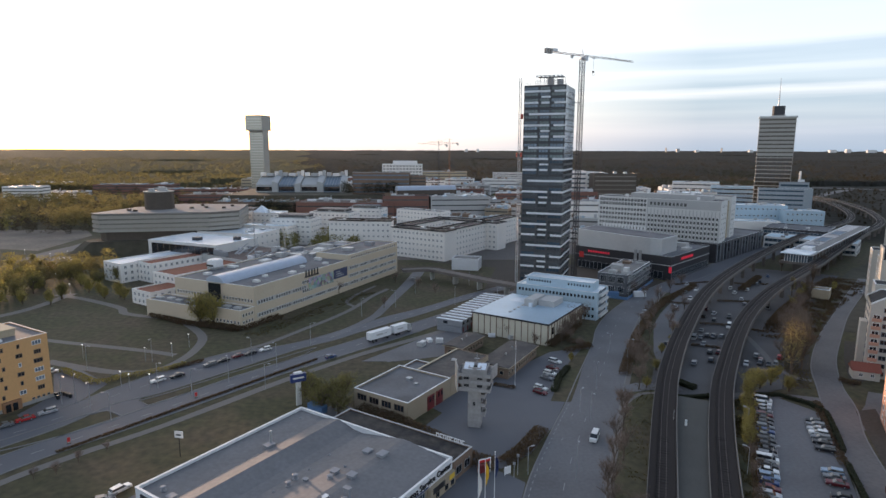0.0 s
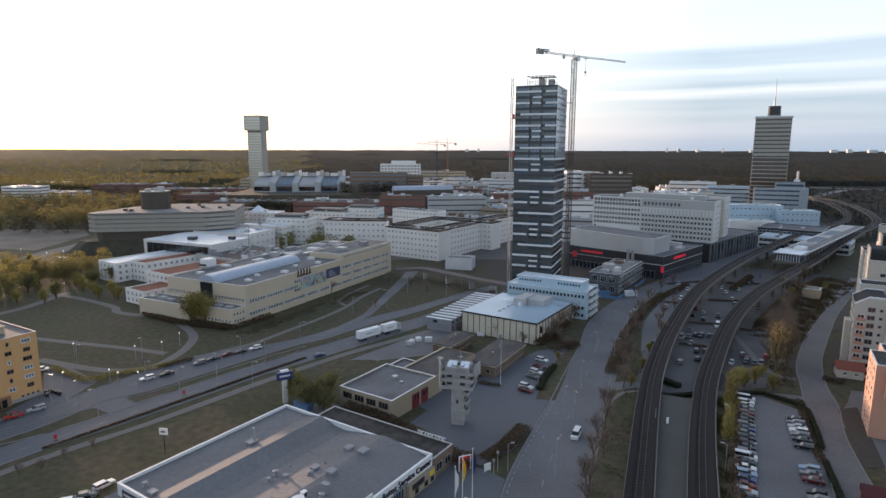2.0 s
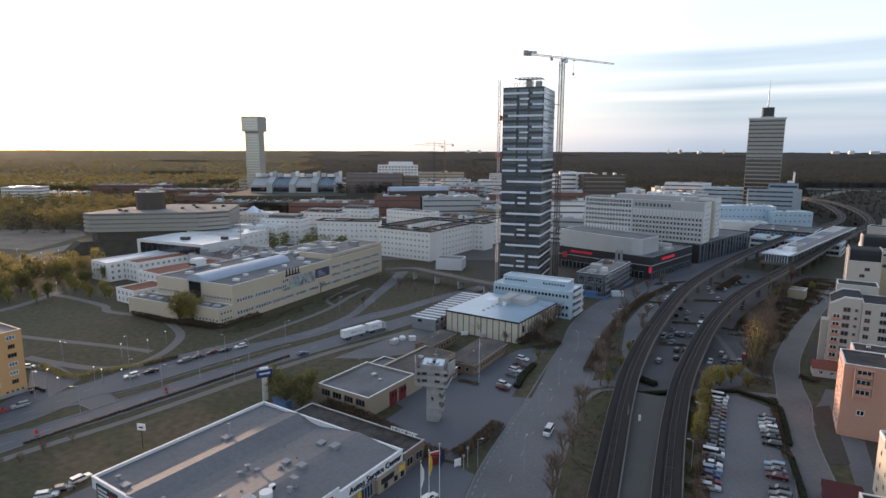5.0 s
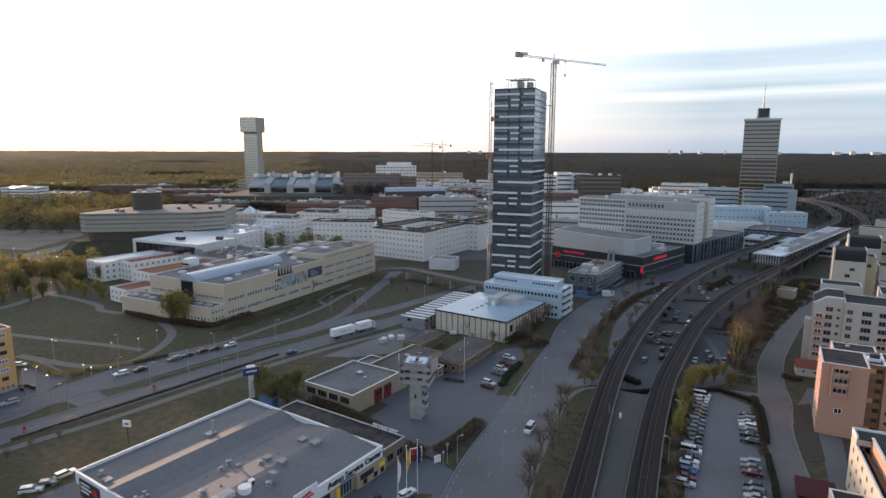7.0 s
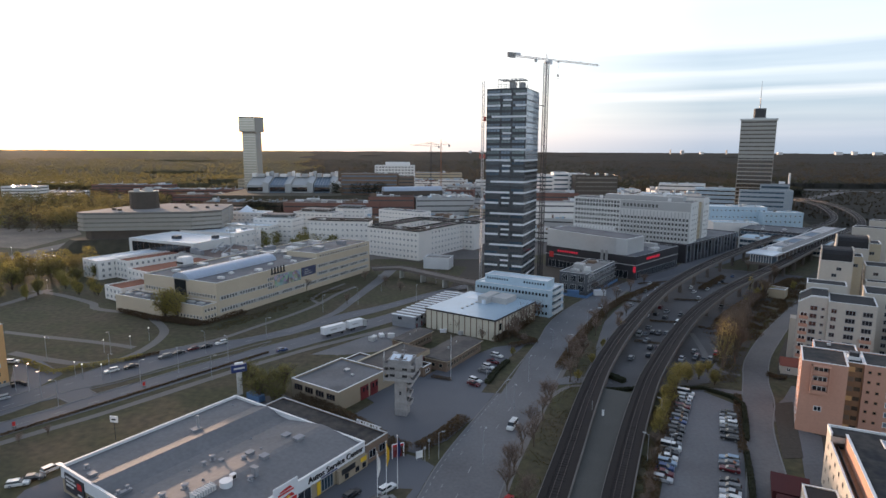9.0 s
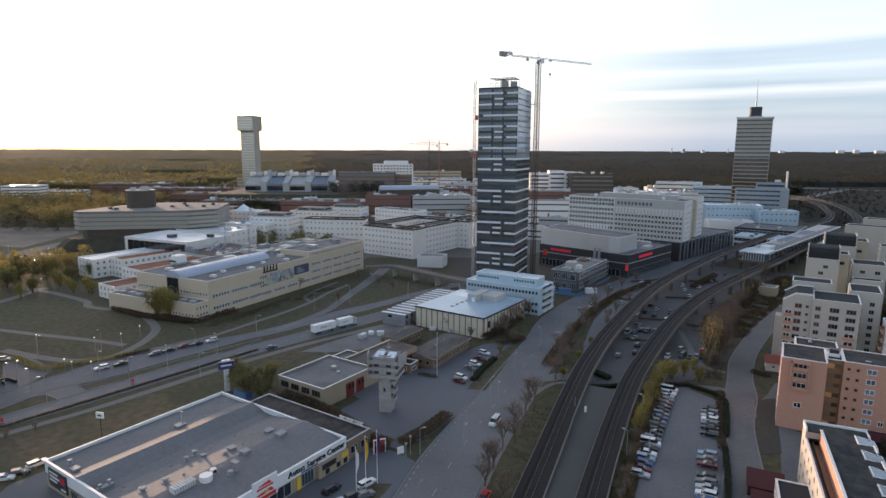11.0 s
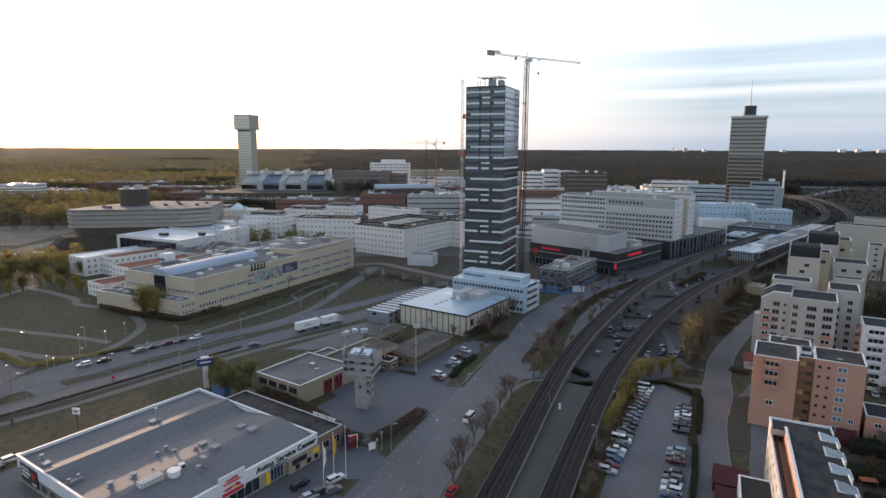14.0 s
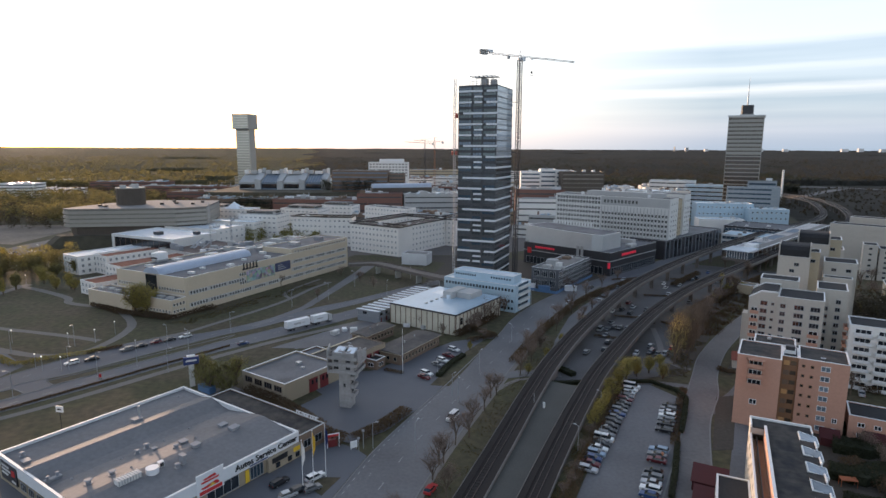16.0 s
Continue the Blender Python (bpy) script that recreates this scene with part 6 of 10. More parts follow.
t = thing("near_flats", "pale flats with a sunken terrace in the black roof", "flats", at(93.6, 85.5, -24))
NW_, ND_ = 12.0, 36.5
part("wall", Shape().ring(0, NW_, 0, ND_, 0.3, 0, 12.2), OFFWHITE, t)
part("wall", Shape().prism([(3.1, 0), (NW_, 0), (NW_, ND_), (0, ND_), (0, ND_ - 4.6), (3.1, ND_ - 4.6)], 12.2, 13.58), OFFWHITE, t)
part("coping", Shape().box(-0.06, NW_ + 0.06, ND_ - 0.3, ND_ + 0.06, 13.58, 14.4).box(-0.06, 0.3, ND_ - 4.6, ND_ - 0.3, 13.58, 14.4), TRIM_WHITE, t)
part("coping", Shape().box(-0.06, 0.36, 0, ND_ - 4.6, 12.2, 12.32), TRIM_WHITE, t)
top_roof = part("roof", Shape().box(3.1, NW_ - 2.9, 0.3, ND_ - 4.6, 13.58, 13.9).box(0.3, NW_ - 2.9, ND_ - 4.6, ND_ - 0.3, 13.58, 13.9), ROOF_STAINED, t)
for i in range(6):
    y1 = ND_ - 0.3 if i == 0 else ND_ - 0.4 - i * 7.0
    y0 = ND_ - 3.4 if i == 0 else y1 - 3.0
    if y1 > 0.5:
        part("roof_tooth", Shape().box(NW_ - 2.88, NW_ - 0.2, max(0.3, y0), y1, 13.58, 13.9), ROOF_STAINED, top_roof)
        part("tooth_coping", Shape().box(NW_ - 0.2, NW_ + 0.1, max(0, y0 - 0.1), y1 + 0.1, 13.3, 14.2), TRIM_WHITE, top_roof)
part("terrace", Shape().box(0.3, 3.0, 0.3, ND_ - 4.6, 10.6, 10.9), WARM_PANEL, t, "timber-floored sunken terrace")
part("terrace_wall", Shape().box(2.7, 3.05, 0.3, ND_ - 4.6, 10.9, 14.45), SALMON, t)
part("terrace_rim", Shape().box(2.6, 3.15, 0.3, ND_ - 4.5, 14.45, 14.55), TRIM_WHITE, t)
part("terrace_rail", Shape().box(1.3, 1.42, 0.3, ND_ - 5, 10.9, 11.9), DARK_PANEL, t)
for i in range(5):
    y = ND_ - 3.4 - i * 7.0
    bay = part("roof_bay", Shape().prism([(NW_ - 2.86, y - 4.0), (NW_ + 0.8, y - 4.0), (NW_ + 0.8, y), (NW_ - 2.86, y)], 13.0, [14.2, 13.5, 13.5, 14.2]), TRIM_WHITE, t, "white sloping roof bay with glazing")
    part("bay_glass", Shape().prism([(NW_ - 2.6, y - 3.75), (NW_ + 0.6, y - 3.75), (NW_ + 0.6, y - 0.25), (NW_ - 2.6, y - 0.25)], 13.2, [14.2, 13.58, 13.58, 14.2]), GLASS_PALE, bay)
windows(t, "W", NW_, ND_, 1, ND_ - 1, 8, rows_of(12.4, 4), 1.0, 1.3, OFFWHITE, GLASS, 1, panes=True)
windows(t, "N", NW_, ND_, 1, NW_ - 1, 3, rows_of(14.4, 5), 1.4, 1.3, TRIM_WHITE, GLASS, 2, panes=True)
t = thing("corner_flats", "low white corner block beside the near flats", "flats", at(92.3, 90.5, -24))
body(t, 6.2, 16, 7, OFFWHITE, ROOF_DARK, TRIM_WHITE, x0=-3.0, lip=0.18)
windows(t, "W", 6.2, 16, 1, 15, 5, [2.0, 4.8], 1.2, 1.3, TRIM_WHITE, GLASS, 2, x0=-3.0, panes=True)
solo("garden_shed", Shape().box(0, 7, 0, 6, 0, 2.3).prism([(-0.3, -0.3), (7.3, -0.3), (7.3, 6.3), (-0.3, 6.3)], 2.3, [2.4, 2.4, 3.6, 3.6]), SHED_RED, "dark red timber shed beside the flats", "shed", at(93.2, 111.5, -26))
solo("garden_shed", Shape().box(0, 7, 0, 5, 0, 2.3).prism([(-0.3, -0.3), (7.3, -0.3), (7.3, 5.3), (-0.3, 5.3)], 2.3, [2.4, 2.4, 3.4, 3.4]), SHED_RED, "dark red timber shed beside the flats", "shed", at(90.4, 103.8, -26))

t = thing("white_flats", "off-white flats with stepped roofs and salmon balconies", "flats", at(141.2, 189.0, -31))
WZ = rows_of(28, 10)
gable = Shape()
prof = [(0, 0), (8.6, 0), (8.6, 27.4), (3.6, 27.4), (0, 25.0)]
gable.v = [(x, y, z) for y in (0, 15) for x, z in prof]
gable.f = [(0, 1, 2, 3, 4), (9, 8, 7, 6, 5), (1, 6, 7, 2), (0, 4, 9, 5)]
gable.s = [0] * 4
part("wall", gable, OFFWHITE, t)
slab = Shape()
for (xa, za), (xb, zb) in (((0.3, 25.06), (3.7, 27.34)), ((3.7, 27.34), (8.4, 27.34))):
    slab.face([(xa, 0.35, za), (xb, 0.35, zb), (xb, 14.65, zb), (xa, 14.65, za)])
part("roof", slab, ROOF_DARK, t)
rim = Shape()
for y0, y1 in ((-0.08, 0.4), (14.6, 15.08)):
    for (xa, za), (xb, zb) in (((-0.08, 24.75), (3.6, 27.2)), ((3.6, 27.2), (8.68, 27.2))):
        k = len(rim.v)
        rim.v += [(xa, y0, za), (xb, y0, zb), (xb, y1, zb), (xa, y1, za), (xa, y0, za + 0.5), (xb, y0, zb + 0.5), (xb, y1, zb + 0.5), (xa, y1, za + 0.5)]
        rim.f += [(k, k + 1, k + 5, k + 4), (k + 1, k + 2, k + 6, k + 5), (k + 2, k + 3, k + 7, k + 6), (k + 3, k, k + 4, k + 7), (k + 4, k + 5, k + 6, k + 7)]
        rim.s += [0] * 5
part("coping", rim, TRIM_WHITE, t)
body(t, 13.2, 15, 26.4, OFFWHITE, ROOF_DARK, TRIM_WHITE, x0=8.65, y0=-1.0, lip=0.18)
body(t, 12, 9, 29, OFFWHITE, ROOF_DARK, TRIM_WHITE, x0=2, y0=15.05, lip=0.18)
body(t, 9, 14, 27.4, OFFWHITE, ROOF_DARK, TRIM_WHITE, x0=19.5, y0=15, lip=0.18)
flat_windows(t, "S", 8.6, 15, [(4.6, 1.7, 1.3, range(0, 9), 2), (7.2, 0.8, 0.8, range(0, 9), 1)], 0, 0, WZ, 1.25, CABIN)
flat_windows(t, "S", 13.2, 15, [(1.6, 1.3, 1.2, range(0, 9), 2), (6.2, 2.2, 1.3, range(0, 9), 3), (10.8, 2.2, 1.3, (6, 7, 8), 3)], 8.65, -1.0, WZ, 1.25, CABIN)
balconies(t, "S", 8.6, 15, 0.6, 3.2, WZ[0:8], 0.8, SALMON)
balconies(t, "S", 13.2, 15, 9.2, 12.4, WZ[0:6], 0.9, SALMON, 8.65, -1.0)
flat_windows(t, "W", 8.6, 15, [(3, 1.2, 1.2, range(9), 1), (7.5, 1.2, 1.2, range(9), 1), (12, 1.2, 1.2, range(9), 1)], 0, 0, WZ, 1.25, CABIN)
flat_windows(t, "S", 9, 14, [(3, 1.2, 1.2, range(8), 2), (6.5, 1.2, 1.2, range(9), 2)], 19.5, 15, WZ, 1.25, CABIN)
part("bay", Shape().box(-2.0, 0.0, 4, 9, 0, 18), OFFWHITE, t)


def terrace_flats(xy, rot, w, d, h, label, wall=OFFWHITE, hood=False, floors=None, group="", sides="SW", spots=()):
    t = thing("flats", label, "flats", at(*xy, rot), group)
    body(t, w, d, h, wall, ROOF_DARK, TRIM_WHITE, lip=0.18)
    zs = rows_of(h, floors or max(1, int(h / 2.9)))
    if w > 40:
        for q in zs:
            part("window_row", glazed(w - 1.6, 1.5, int(w / 3.3), 0.85, 0.1).mesh("window_row", wall, GLASS), None, t, m=side_pose("S", w, d, w / 2, q))
        return t
    for px, pz in spots:
        windows(t, "S", w, d, px - 0.5, px + 0.5, 1, [pz], 1.7, 1.3, CABIN, GLASS, 2)
    if not spots:
        windows(t, "S", w, d, 0.8, w - 0.8, max(1, int(w / 4.2)), zs, 1.6, 1.2, CABIN, GLASS, 2)
    if "W" in sides:
        windows(t, "W", w, d, 0.8, d - 0.8, max(1, int(d / 4.2)), zs, 1.2, 1.2, TRIM_WHITE, GLASS, 2)
    if hood:
        s = Shape()
        prof = [(0, h), (0.2, h + 2.6), (1.2, h + 4.0), (3.0, h + 4.4), (d * 0.7, h + 4.4)]
        for (ya, za), (yb, zb) in zip(prof, prof[1:]):
            s.face([(0.4, ya, za), (w - 0.4, ya, za), (w - 0.4, yb, zb), (0.4, yb, zb)])
        part("curved_roof", s, ROOF_DARK, t, "black curved attic roof")
        for x in (0.0, w - 0.45):
            part("gable", Shape().box(x, x + 0.45, 0, d * 0.7, h - 0.5, h + 4.7), wall, t)
    return t


terrace_flats((167.5, 221.5), -31, 10.8, 16, 33.6, "off-white flats with a black curved attic roof", hood=True, spots=((6.4, 30.6), (5.0, 28.0), (6.2, 24.5)))
terrace_flats((177.4, 219.6), -31, 4.4, 9, 35.5, "sand rendered stair wing of the flats", SAND, spots=((2.2, 32),))
terrace_flats((184.5, 239.0), -31, 11.5, 16, 36, "off-white flats with a black curved attic roof", hood=True, spots=((6.4, 33.4), (5.0, 30.6)))
terrace_flats((194.6, 236.2), -31, 5.5, 12, 38, "sand rendered stair wing of the flats", SAND, spots=((2.6, 34),))
terrace_flats((185.4, 221.2), -31, 11.0, 12, 31.4, "off-white flats with a black felt roof", spots=((3.4, 28.4), (8.2, 28.4), (3.4, 25.2), (8.2, 25.2)))
terrace_flats((182.2, 215.6), -31, 9.5, 5, 26.4, "low off-white block between the flats", spots=((7.0, 24),))
terrace_flats((277, 333), -31, 7, 12, 20.5, "off-white flats with a black felt roof", floors=6)
terrace_flats((284.5, 330), -31, 16, 14, 18.5, "off-white flats with a parapet roof", floors=6)
terrace_flats((214, 290), -31, 20, 12, 26, "off-white flats with brown-framed windows", floors=8)
terrace_flats((236, 256), -31, 14, 14, 14, "sand rendered low flats with a black felt roof", SAND, floors=4)
terrace_flats((280.6, 371.6), -45, 58, 12, 28.2, "long off-white gallery flats with window rows", OFFWHITE, floors=7)
terrace_flats((289.3, 379.6), -45, 55, 12, 22, "long off-white gallery flats with window rows", OFFWHITE, floors=5)
terrace_flats((318, 410), -47, 50, 12, 28, "long off-white gallery flats with window rows", OFFWHITE, floors=7)
t = thing("white_flats", "white flats with open balcony fronts", "flats", at(164.2, 171.0, -30))
body(t, 18, 12, 20.8, WHITE, ROOF_DARK, TRIM_WHITE, lip=0.18)
for z in rows_of(20.8, 7):
    balconies(t, "S", 18, 12, 1.2, 6.0, [z], 1.3, TRIM_WHITE)
    balconies(t, "S", 18, 12, 7.2, 12, [z], 1.3, TRIM_WHITE)
    balconies(t, "S", 18, 12, 13, 17.4, [z], 1.3, TRIM_WHITE)
balconies(t, "W", 18, 12, 3, 8, rows_of(20.8, 7), 1.2, SALMON)
t = thing("garden_house", "small pale house with a red tiled gable roof", "house", at(136.5, 187.0, -24))
part("wall", Shape().ring(0, 7.5, 0, 6, 0.25, 0, 3.0), OFFWHITE, t)
gable = Shape()
gable.v = [(-0.4, -0.4, 2.9), (7.9, -0.4, 2.9), (7.9, 6.4, 2.9), (-0.4, 6.4, 2.9), (-0.4, 3, 5.2), (7.9, 3, 5.2)]
gable.f = [(0, 1, 5, 4), (2, 3, 4, 5), (1, 2, 5), (3, 0, 4), (3, 2, 1, 0)]
gable.s = [0] * 5
part("roof", gable, ROOF_RED, t)
windows(t, "S", 7.5, 6, 0.6, 7, 2, [1.7], 1.1, 1.1, TRIM_WHITE, GLASS, 2)
simple("transformer_house", "low pale house with a flat roof by the viaduct", (187.9, 296.1), 9, 8, 5, SAND, ROOF_GREY, rot=-40)

# ---- white offices of the middle distance ----
t = simple("courtyard_block", "white courtyard office block with rows of square windows", (-36.4, 416), 44.7, 14, 20, WHITE, ROOF_BROWN, rim=DECK, eaves=True, floors=5, ww=1.6, wh=1.5, pitch=3.3, sides="S", units=3, glass=GLASS_FAR_PALE)
t = simple("courtyard_block", "pale long side of the courtyard office block", (-10.2, 402.5), 14, 112, 20, WHITE, ROOF_BROWN, rim=DECK, eaves=True, floors=5, ww=1.5, wh=1.5, pitch=4.2, sides="E", units=4, glass=GLASS_FAR_PALE)
simple("courtyard_block", "white rear wing of the courtyard office block", (-3, 466), 52, 14, 20, WHITE, ROOF_BROWN, rim=DECK, eaves=True, floors=5, pitch=3.6, sides="S", units=2, glass=GLASS_FAR_PALE)
simple("courtyard_block", "white inner wing of the courtyard office block", (-35.5, 430.5), 13, 60, 20, WHITE, ROOF_BROWN, rim=DECK, eaves=True, floors=4, pitch=4, sides="E", glass=GLASS_FAR_PALE)
simple("curved_office", "white office wing with a slightly bowed front", (-85.6, 440), 25, 14, 22, WHITE, ROOF_BROWN, rot=-12, rim=DECK, eaves=True, floors=5, ww=1.5, pitch=3.2, sides="SE", units=2, glass=GLASS_FAR_PALE)
simple("curved_office", "white office wing with a slightly bowed front", (-61.2, 434.7), 23, 14, 22, WHITE, ROOF_BROWN, rot=-3, rim=DECK, eaves=True, floors=5, ww=1.5, pitch=3.2, sides="SE", glass=GLASS_FAR_PALE)
simple("white_office", "white office wing with horizontal window rows", (-40.0, 508.3), 46, 14, 24, WHITE, ROOF_FELT, floors=6, pitch=3.4, units=3, glass=GLASS_FAR_PALE)
simple("white_office", "white office wing with window slots and a grey attic", (-137.3, 467.2), 34, 22, 20.5, WHITE, ROOF_GREY, rot=-10, floors=5, ww=2.1, wh=1.2, pitch=3.7, bars=2, glass=GLASS_FAR_PALE, units=3, attic=2.4)
simple("white_office", "white office wing with window slots and a grey attic", (-117.3, 516.3), 38, 22, 20.5, WHITE, ROOF_GREY, rot=-16, floors=5, ww=2.1, wh=1.2, pitch=3.7, bars=2, glass=GLASS_FAR_PALE, units=3, attic=2.4)
simple("white_office", "white office wing with window slots and a grey attic", (-90.3, 548.0), 34, 20, 20.5, WHITE, ROOF_GREY, rot=-14, floors=5, ww=2.1, wh=1.2, pitch=3.7, bars=2, glass=GLASS_FAR_PALE, units=3, attic=2.4)
simple("white_office", "white office wing with horizontal window rows", (-157.9, 460.6), 40, 14, 16, WHITE, ROOF_WHITE, rot=-16, floors=4, pitch=3.0, units=2, glass=GLASS_FAR_PALE)
t = simple("white_office", "white office wing with a pyramid roof light", (-168.7, 505.3), 30, 18, 21, WHITE, ROOF_WHITE, rot=-10, floors=5, ww=2.0, wh=1.2, pitch=3.6, glass=GLASS_FAR_PALE, units=2)
pyramid = Shape()
for a, b in (((4, 3), (16, 3)), ((16, 3), (16, 15)), ((16, 15), (4, 15)), ((4, 15), (4, 3))):
    pyramid.face([(*a, 20.5), (*b, 20.5), (10, 9, 26.5)])
part("pyramid_light", pyramid, ROOF_WHITE, t, "pale pyramid roof light")
simple("white_office", "white stepped office wing with pale roof", (-189.4, 514.3), 26, 18, 21, WHITE, ROOF_WHITE, rot=-10, floors=5, ww=2.0, wh=1.2, pitch=3.6, glass=GLASS_FAR_PALE, units=2, attic=2.2)
# low white courts with rust-red planted roofs
t = thing("low_office", "low white hall with a deep white roof over dark glass", "office", at(-190.2, 376.9, -24))
body(t, 58, 36, 17, LIGHT_PANEL, ROOF_WHITE, TRIM_WHITE)
ribbon(t, "S", 58, 36, 3, 56, 3, 15.4, GLASS, posts=10, post_mat=BROWN_BRICK)
roof_box(t, 28, 14, 16.5, 5, 4, 2, DARK_PANEL)
roof_box(t, 50, 26, 16.5, 4, 3, 2, DARK_PANEL)
for px, w, d, h, rf, n in (((-153.4, 306.0), 20, 54, 11, ROOF_SEDUM, 3), ((-177.6, 334.5), 16, 46, 11, ROOF_SEDUM, 3), ((-195.4, 334.2), 18, 52, 11, ROOF_WHITE, 3), ((-152.8, 283.0), 16, 44, 7, ROOF_SEDUM, 2)):
    simple("low_office", "low white office wing with a rust-red planted roof" if rf is ROOF_SEDUM else "low white office wing with a pale roof", px, w, d, h, WHITE, rf, floors=n, ww=1.5, wh=1.7, pitch=3.4, glass=GLASS_FAR_GREY, group="low white office wings")
simple("low_office", "white rooftop hall behind the low offices", (-190.2, 434.6), 60, 30, 15, WHITE, ROOF_WHITE, rot=-20, floors=3, pitch=5, units=6, glass=GLASS_FAR_PALE)
t = simple("plant_deck", "low grey roof deck crowded with pipes and plant", (-146, 352), 48, 40, 12, GREY_PANEL, ROOF_BROWN, rim=GREY_PANEL)
r = random.Random(3)
for k in range(16):
    roof_box(t, r.uniform(3, 45), r.uniform(3, 37), 11.5, r.uniform(1.5, 6), r.uniform(1.5, 4), r.uniform(1, 3.4), r.choice((STEEL, GREY_PANEL, WHITE_METAL, CABIN)), "plant_room")
for k in range(6):
    x = r.uniform(6, 42)
    part("pipe", Shape().bar((x, 10, 12.4), (x + r.uniform(-4, 4), 18, r.uniform(14, 18)), 0.35, 8), STEEL, t)
part("mast", lattice(Shape(), (22, 22, 11), (22, 22, 40), 0.3, 30, 0.045), STEEL, t, "thin lattice mast")
# terraced office with a round drum
t = thing("terraced_office", "long terraced office with a rounded end and a brown drum", "office", at(-244, 417, 11))
ring0 = [(-7, 6), (-1, 0), (74, 0), (94, 10), (94, 62), (40, 74), (12, 50)]
def g(x, y, e):
    """A corner of the outline, moved out from its middle."""
    return 44 + (x - 44) * e, 34 + (y - 34) * e


bank = Shape()
for (xa, ya), (xb, yb) in zip(ring0, ring0[1:] + ring0[:1]):
    bank.face([(*g(xa, ya, 1.3), -0.1), (*g(xb, yb, 1.3), -0.1), (*g(xb, yb, 1.1), 9.4), (*g(xa, ya, 1.1), 9.4)])
bank.face([(*g(x, y, 1.1), 9.4) for x, y in ring0])
part("bank", bank, MOOR, t, "grassy bank round the foot of the office")
part("ground_floor", Shape().prism([(x * 0.94 + 4, y * 0.94 + 2) for x, y in ring0], 9.3, 15.6), BRONZE_DARK, t)
for i in range(4):
    z = 15.6 + i * 3.2
    part("storey", Shape().prism(ring0, z, z + 2.0), TOWER_GREY, t)
    part("window_band", Shape().prism([(x * 0.99 + 0.6, y * 0.99 + 0.4) for x, y in ring0], z + 2.0, z + 3.2), GLASS_TERRACE, t)
    ribbon(t, "S", 112, 60, 0, 73, z + 2.05, z + 3.15, GLASS_TERRACE, posts=32, post_mat=TOWER_GREY)
part("roof", Shape().prism(ring0, 28.4, 29.0), ROOF_GREY, t)
drum = part("drum", Shape().tube((32, 34), 10.5, 29, 42.4, 28), BRONZE_DARK, t, "dark brown round drum on the roof")
for i in range(14):
    a = 2 * math.pi * i / 14
    part("drum_rib", Shape().box(10.5, 10.65, -0.15, 0.15, 29, 42.6), BRONZE_DARK, drum, m=pose(32, 34, 0, 0, 0, math.degrees(a)))
for x, y, w, h in ((28, 30, 4, 2.2), (35, 36, 5, 2.8), (31, 40, 3, 1.6), (38, 31, 3, 1.4)):
    part("drum_unit", Shape().box(x - w / 2, x + w / 2, y - 1.5, y + 1.5, 42.4, 42.4 + h, 0, 0.2), GREY_PANEL, drum)
part("drum_rim", Shape().tube((32, 34), 10.9, 42.0, 42.6, 28), TOWER_GREY, t)
for x, y in ((14, 20), (20, 14), (28, 56), (56, 30), (66, 34), (80, 28), (60, 52), (84, 44)):
    roof_box(t, x, y, 29, 2.6, 2.2, 1.4, BRONZE_DARK)
# bridge over the carriageway
t = thing("road_bridge", "pale concrete road bridge over the carriageway", "bridge", kind="structure")
bl = smooth([(-23.4, 335.1), (-7.8, 338.5), (5.2, 327.5), (20.3, 312.9), (40.8, 294.4)], 4)
deck = Shape()
for s_ in (3.8,):
    a_, b_ = offset(bl, s_), offset(bl, -s_)
    for i in range(len(bl) - 1):
        p = [b_[i], b_[i + 1], a_[i + 1], a_[i]]
        deck.face([(*q, 6.0) for q in p]).face([(*q, 5.0) for q in p[::-1]])
        deck.face([(*b_[i], 5), (*b_[i + 1], 5), (*b_[i + 1], 6.5), (*b_[i], 6.5)]).face([(*a_[i + 1], 5), (*a_[i], 5), (*a_[i], 6.5), (*a_[i + 1], 6.5)])
part("deck", deck, DECK, t)
for x, y, a in way_points(bl, 18)[1:]:
    part("pier", Shape().box(-0.5, 0.5, -2, 2, 0, 5, 0, 0.2), PALE_CONCRETE, t, m=pose(x, y, 0, 0, 0, a))
simple("site_office", "white flat-roofed site office beside the bridge", (5.5, 366), 17, 12, 7.2, WHITE_METAL, ROOF_GREY, rot=-14)
for i in range(5):
    solo("site_cabin", Shape().box(0, 6, 0, 2.5, 0.1, 2.7, 0, 0.06).box(-0.1, 6.1, -0.1, 2.6, 2.7, 2.85), (CABIN, WHITE_METAL, HOARDING)[i % 3], "small site cabin on the building site", "cabin", at(70 + i * 7.2, 296 + (i % 2) * 6, -33 + i * 9), "small site cabins")

# ---- the city towards the horizon ----
simple("far_office", "far white terraced office with rows of window slots", (-88.5, 866), 58.5, 26, 53, WHITE, ROOF_WHITE, rot=2, floors=5, ww=3.1, wh=1.9, pitch=4.6, sides="S", base=31, glass=GLASS_TERRACE, bars=1)
simple("far_office", "far white attic of the terraced office", (-74, 880), 36, 14, 57.5, WHITE, ROOF_WHITE, rot=2, sides="S")
simple("far_office", "far pale blue office with window bands", (204.2, 881.6), 50, 24, 36, LIGHT_PANEL, BLUE_PANEL, rot=-16, floors=9, band=True, wh=1.6, sides="S", pitch=6)
simple("far_office", "far white office with window bands", (89.8, 1077.2), 80, 24, 33, WHITE, ROOF_GREY, rot=-8, floors=8, band=True, wh=1.7, sides="S", pitch=6, base=4)
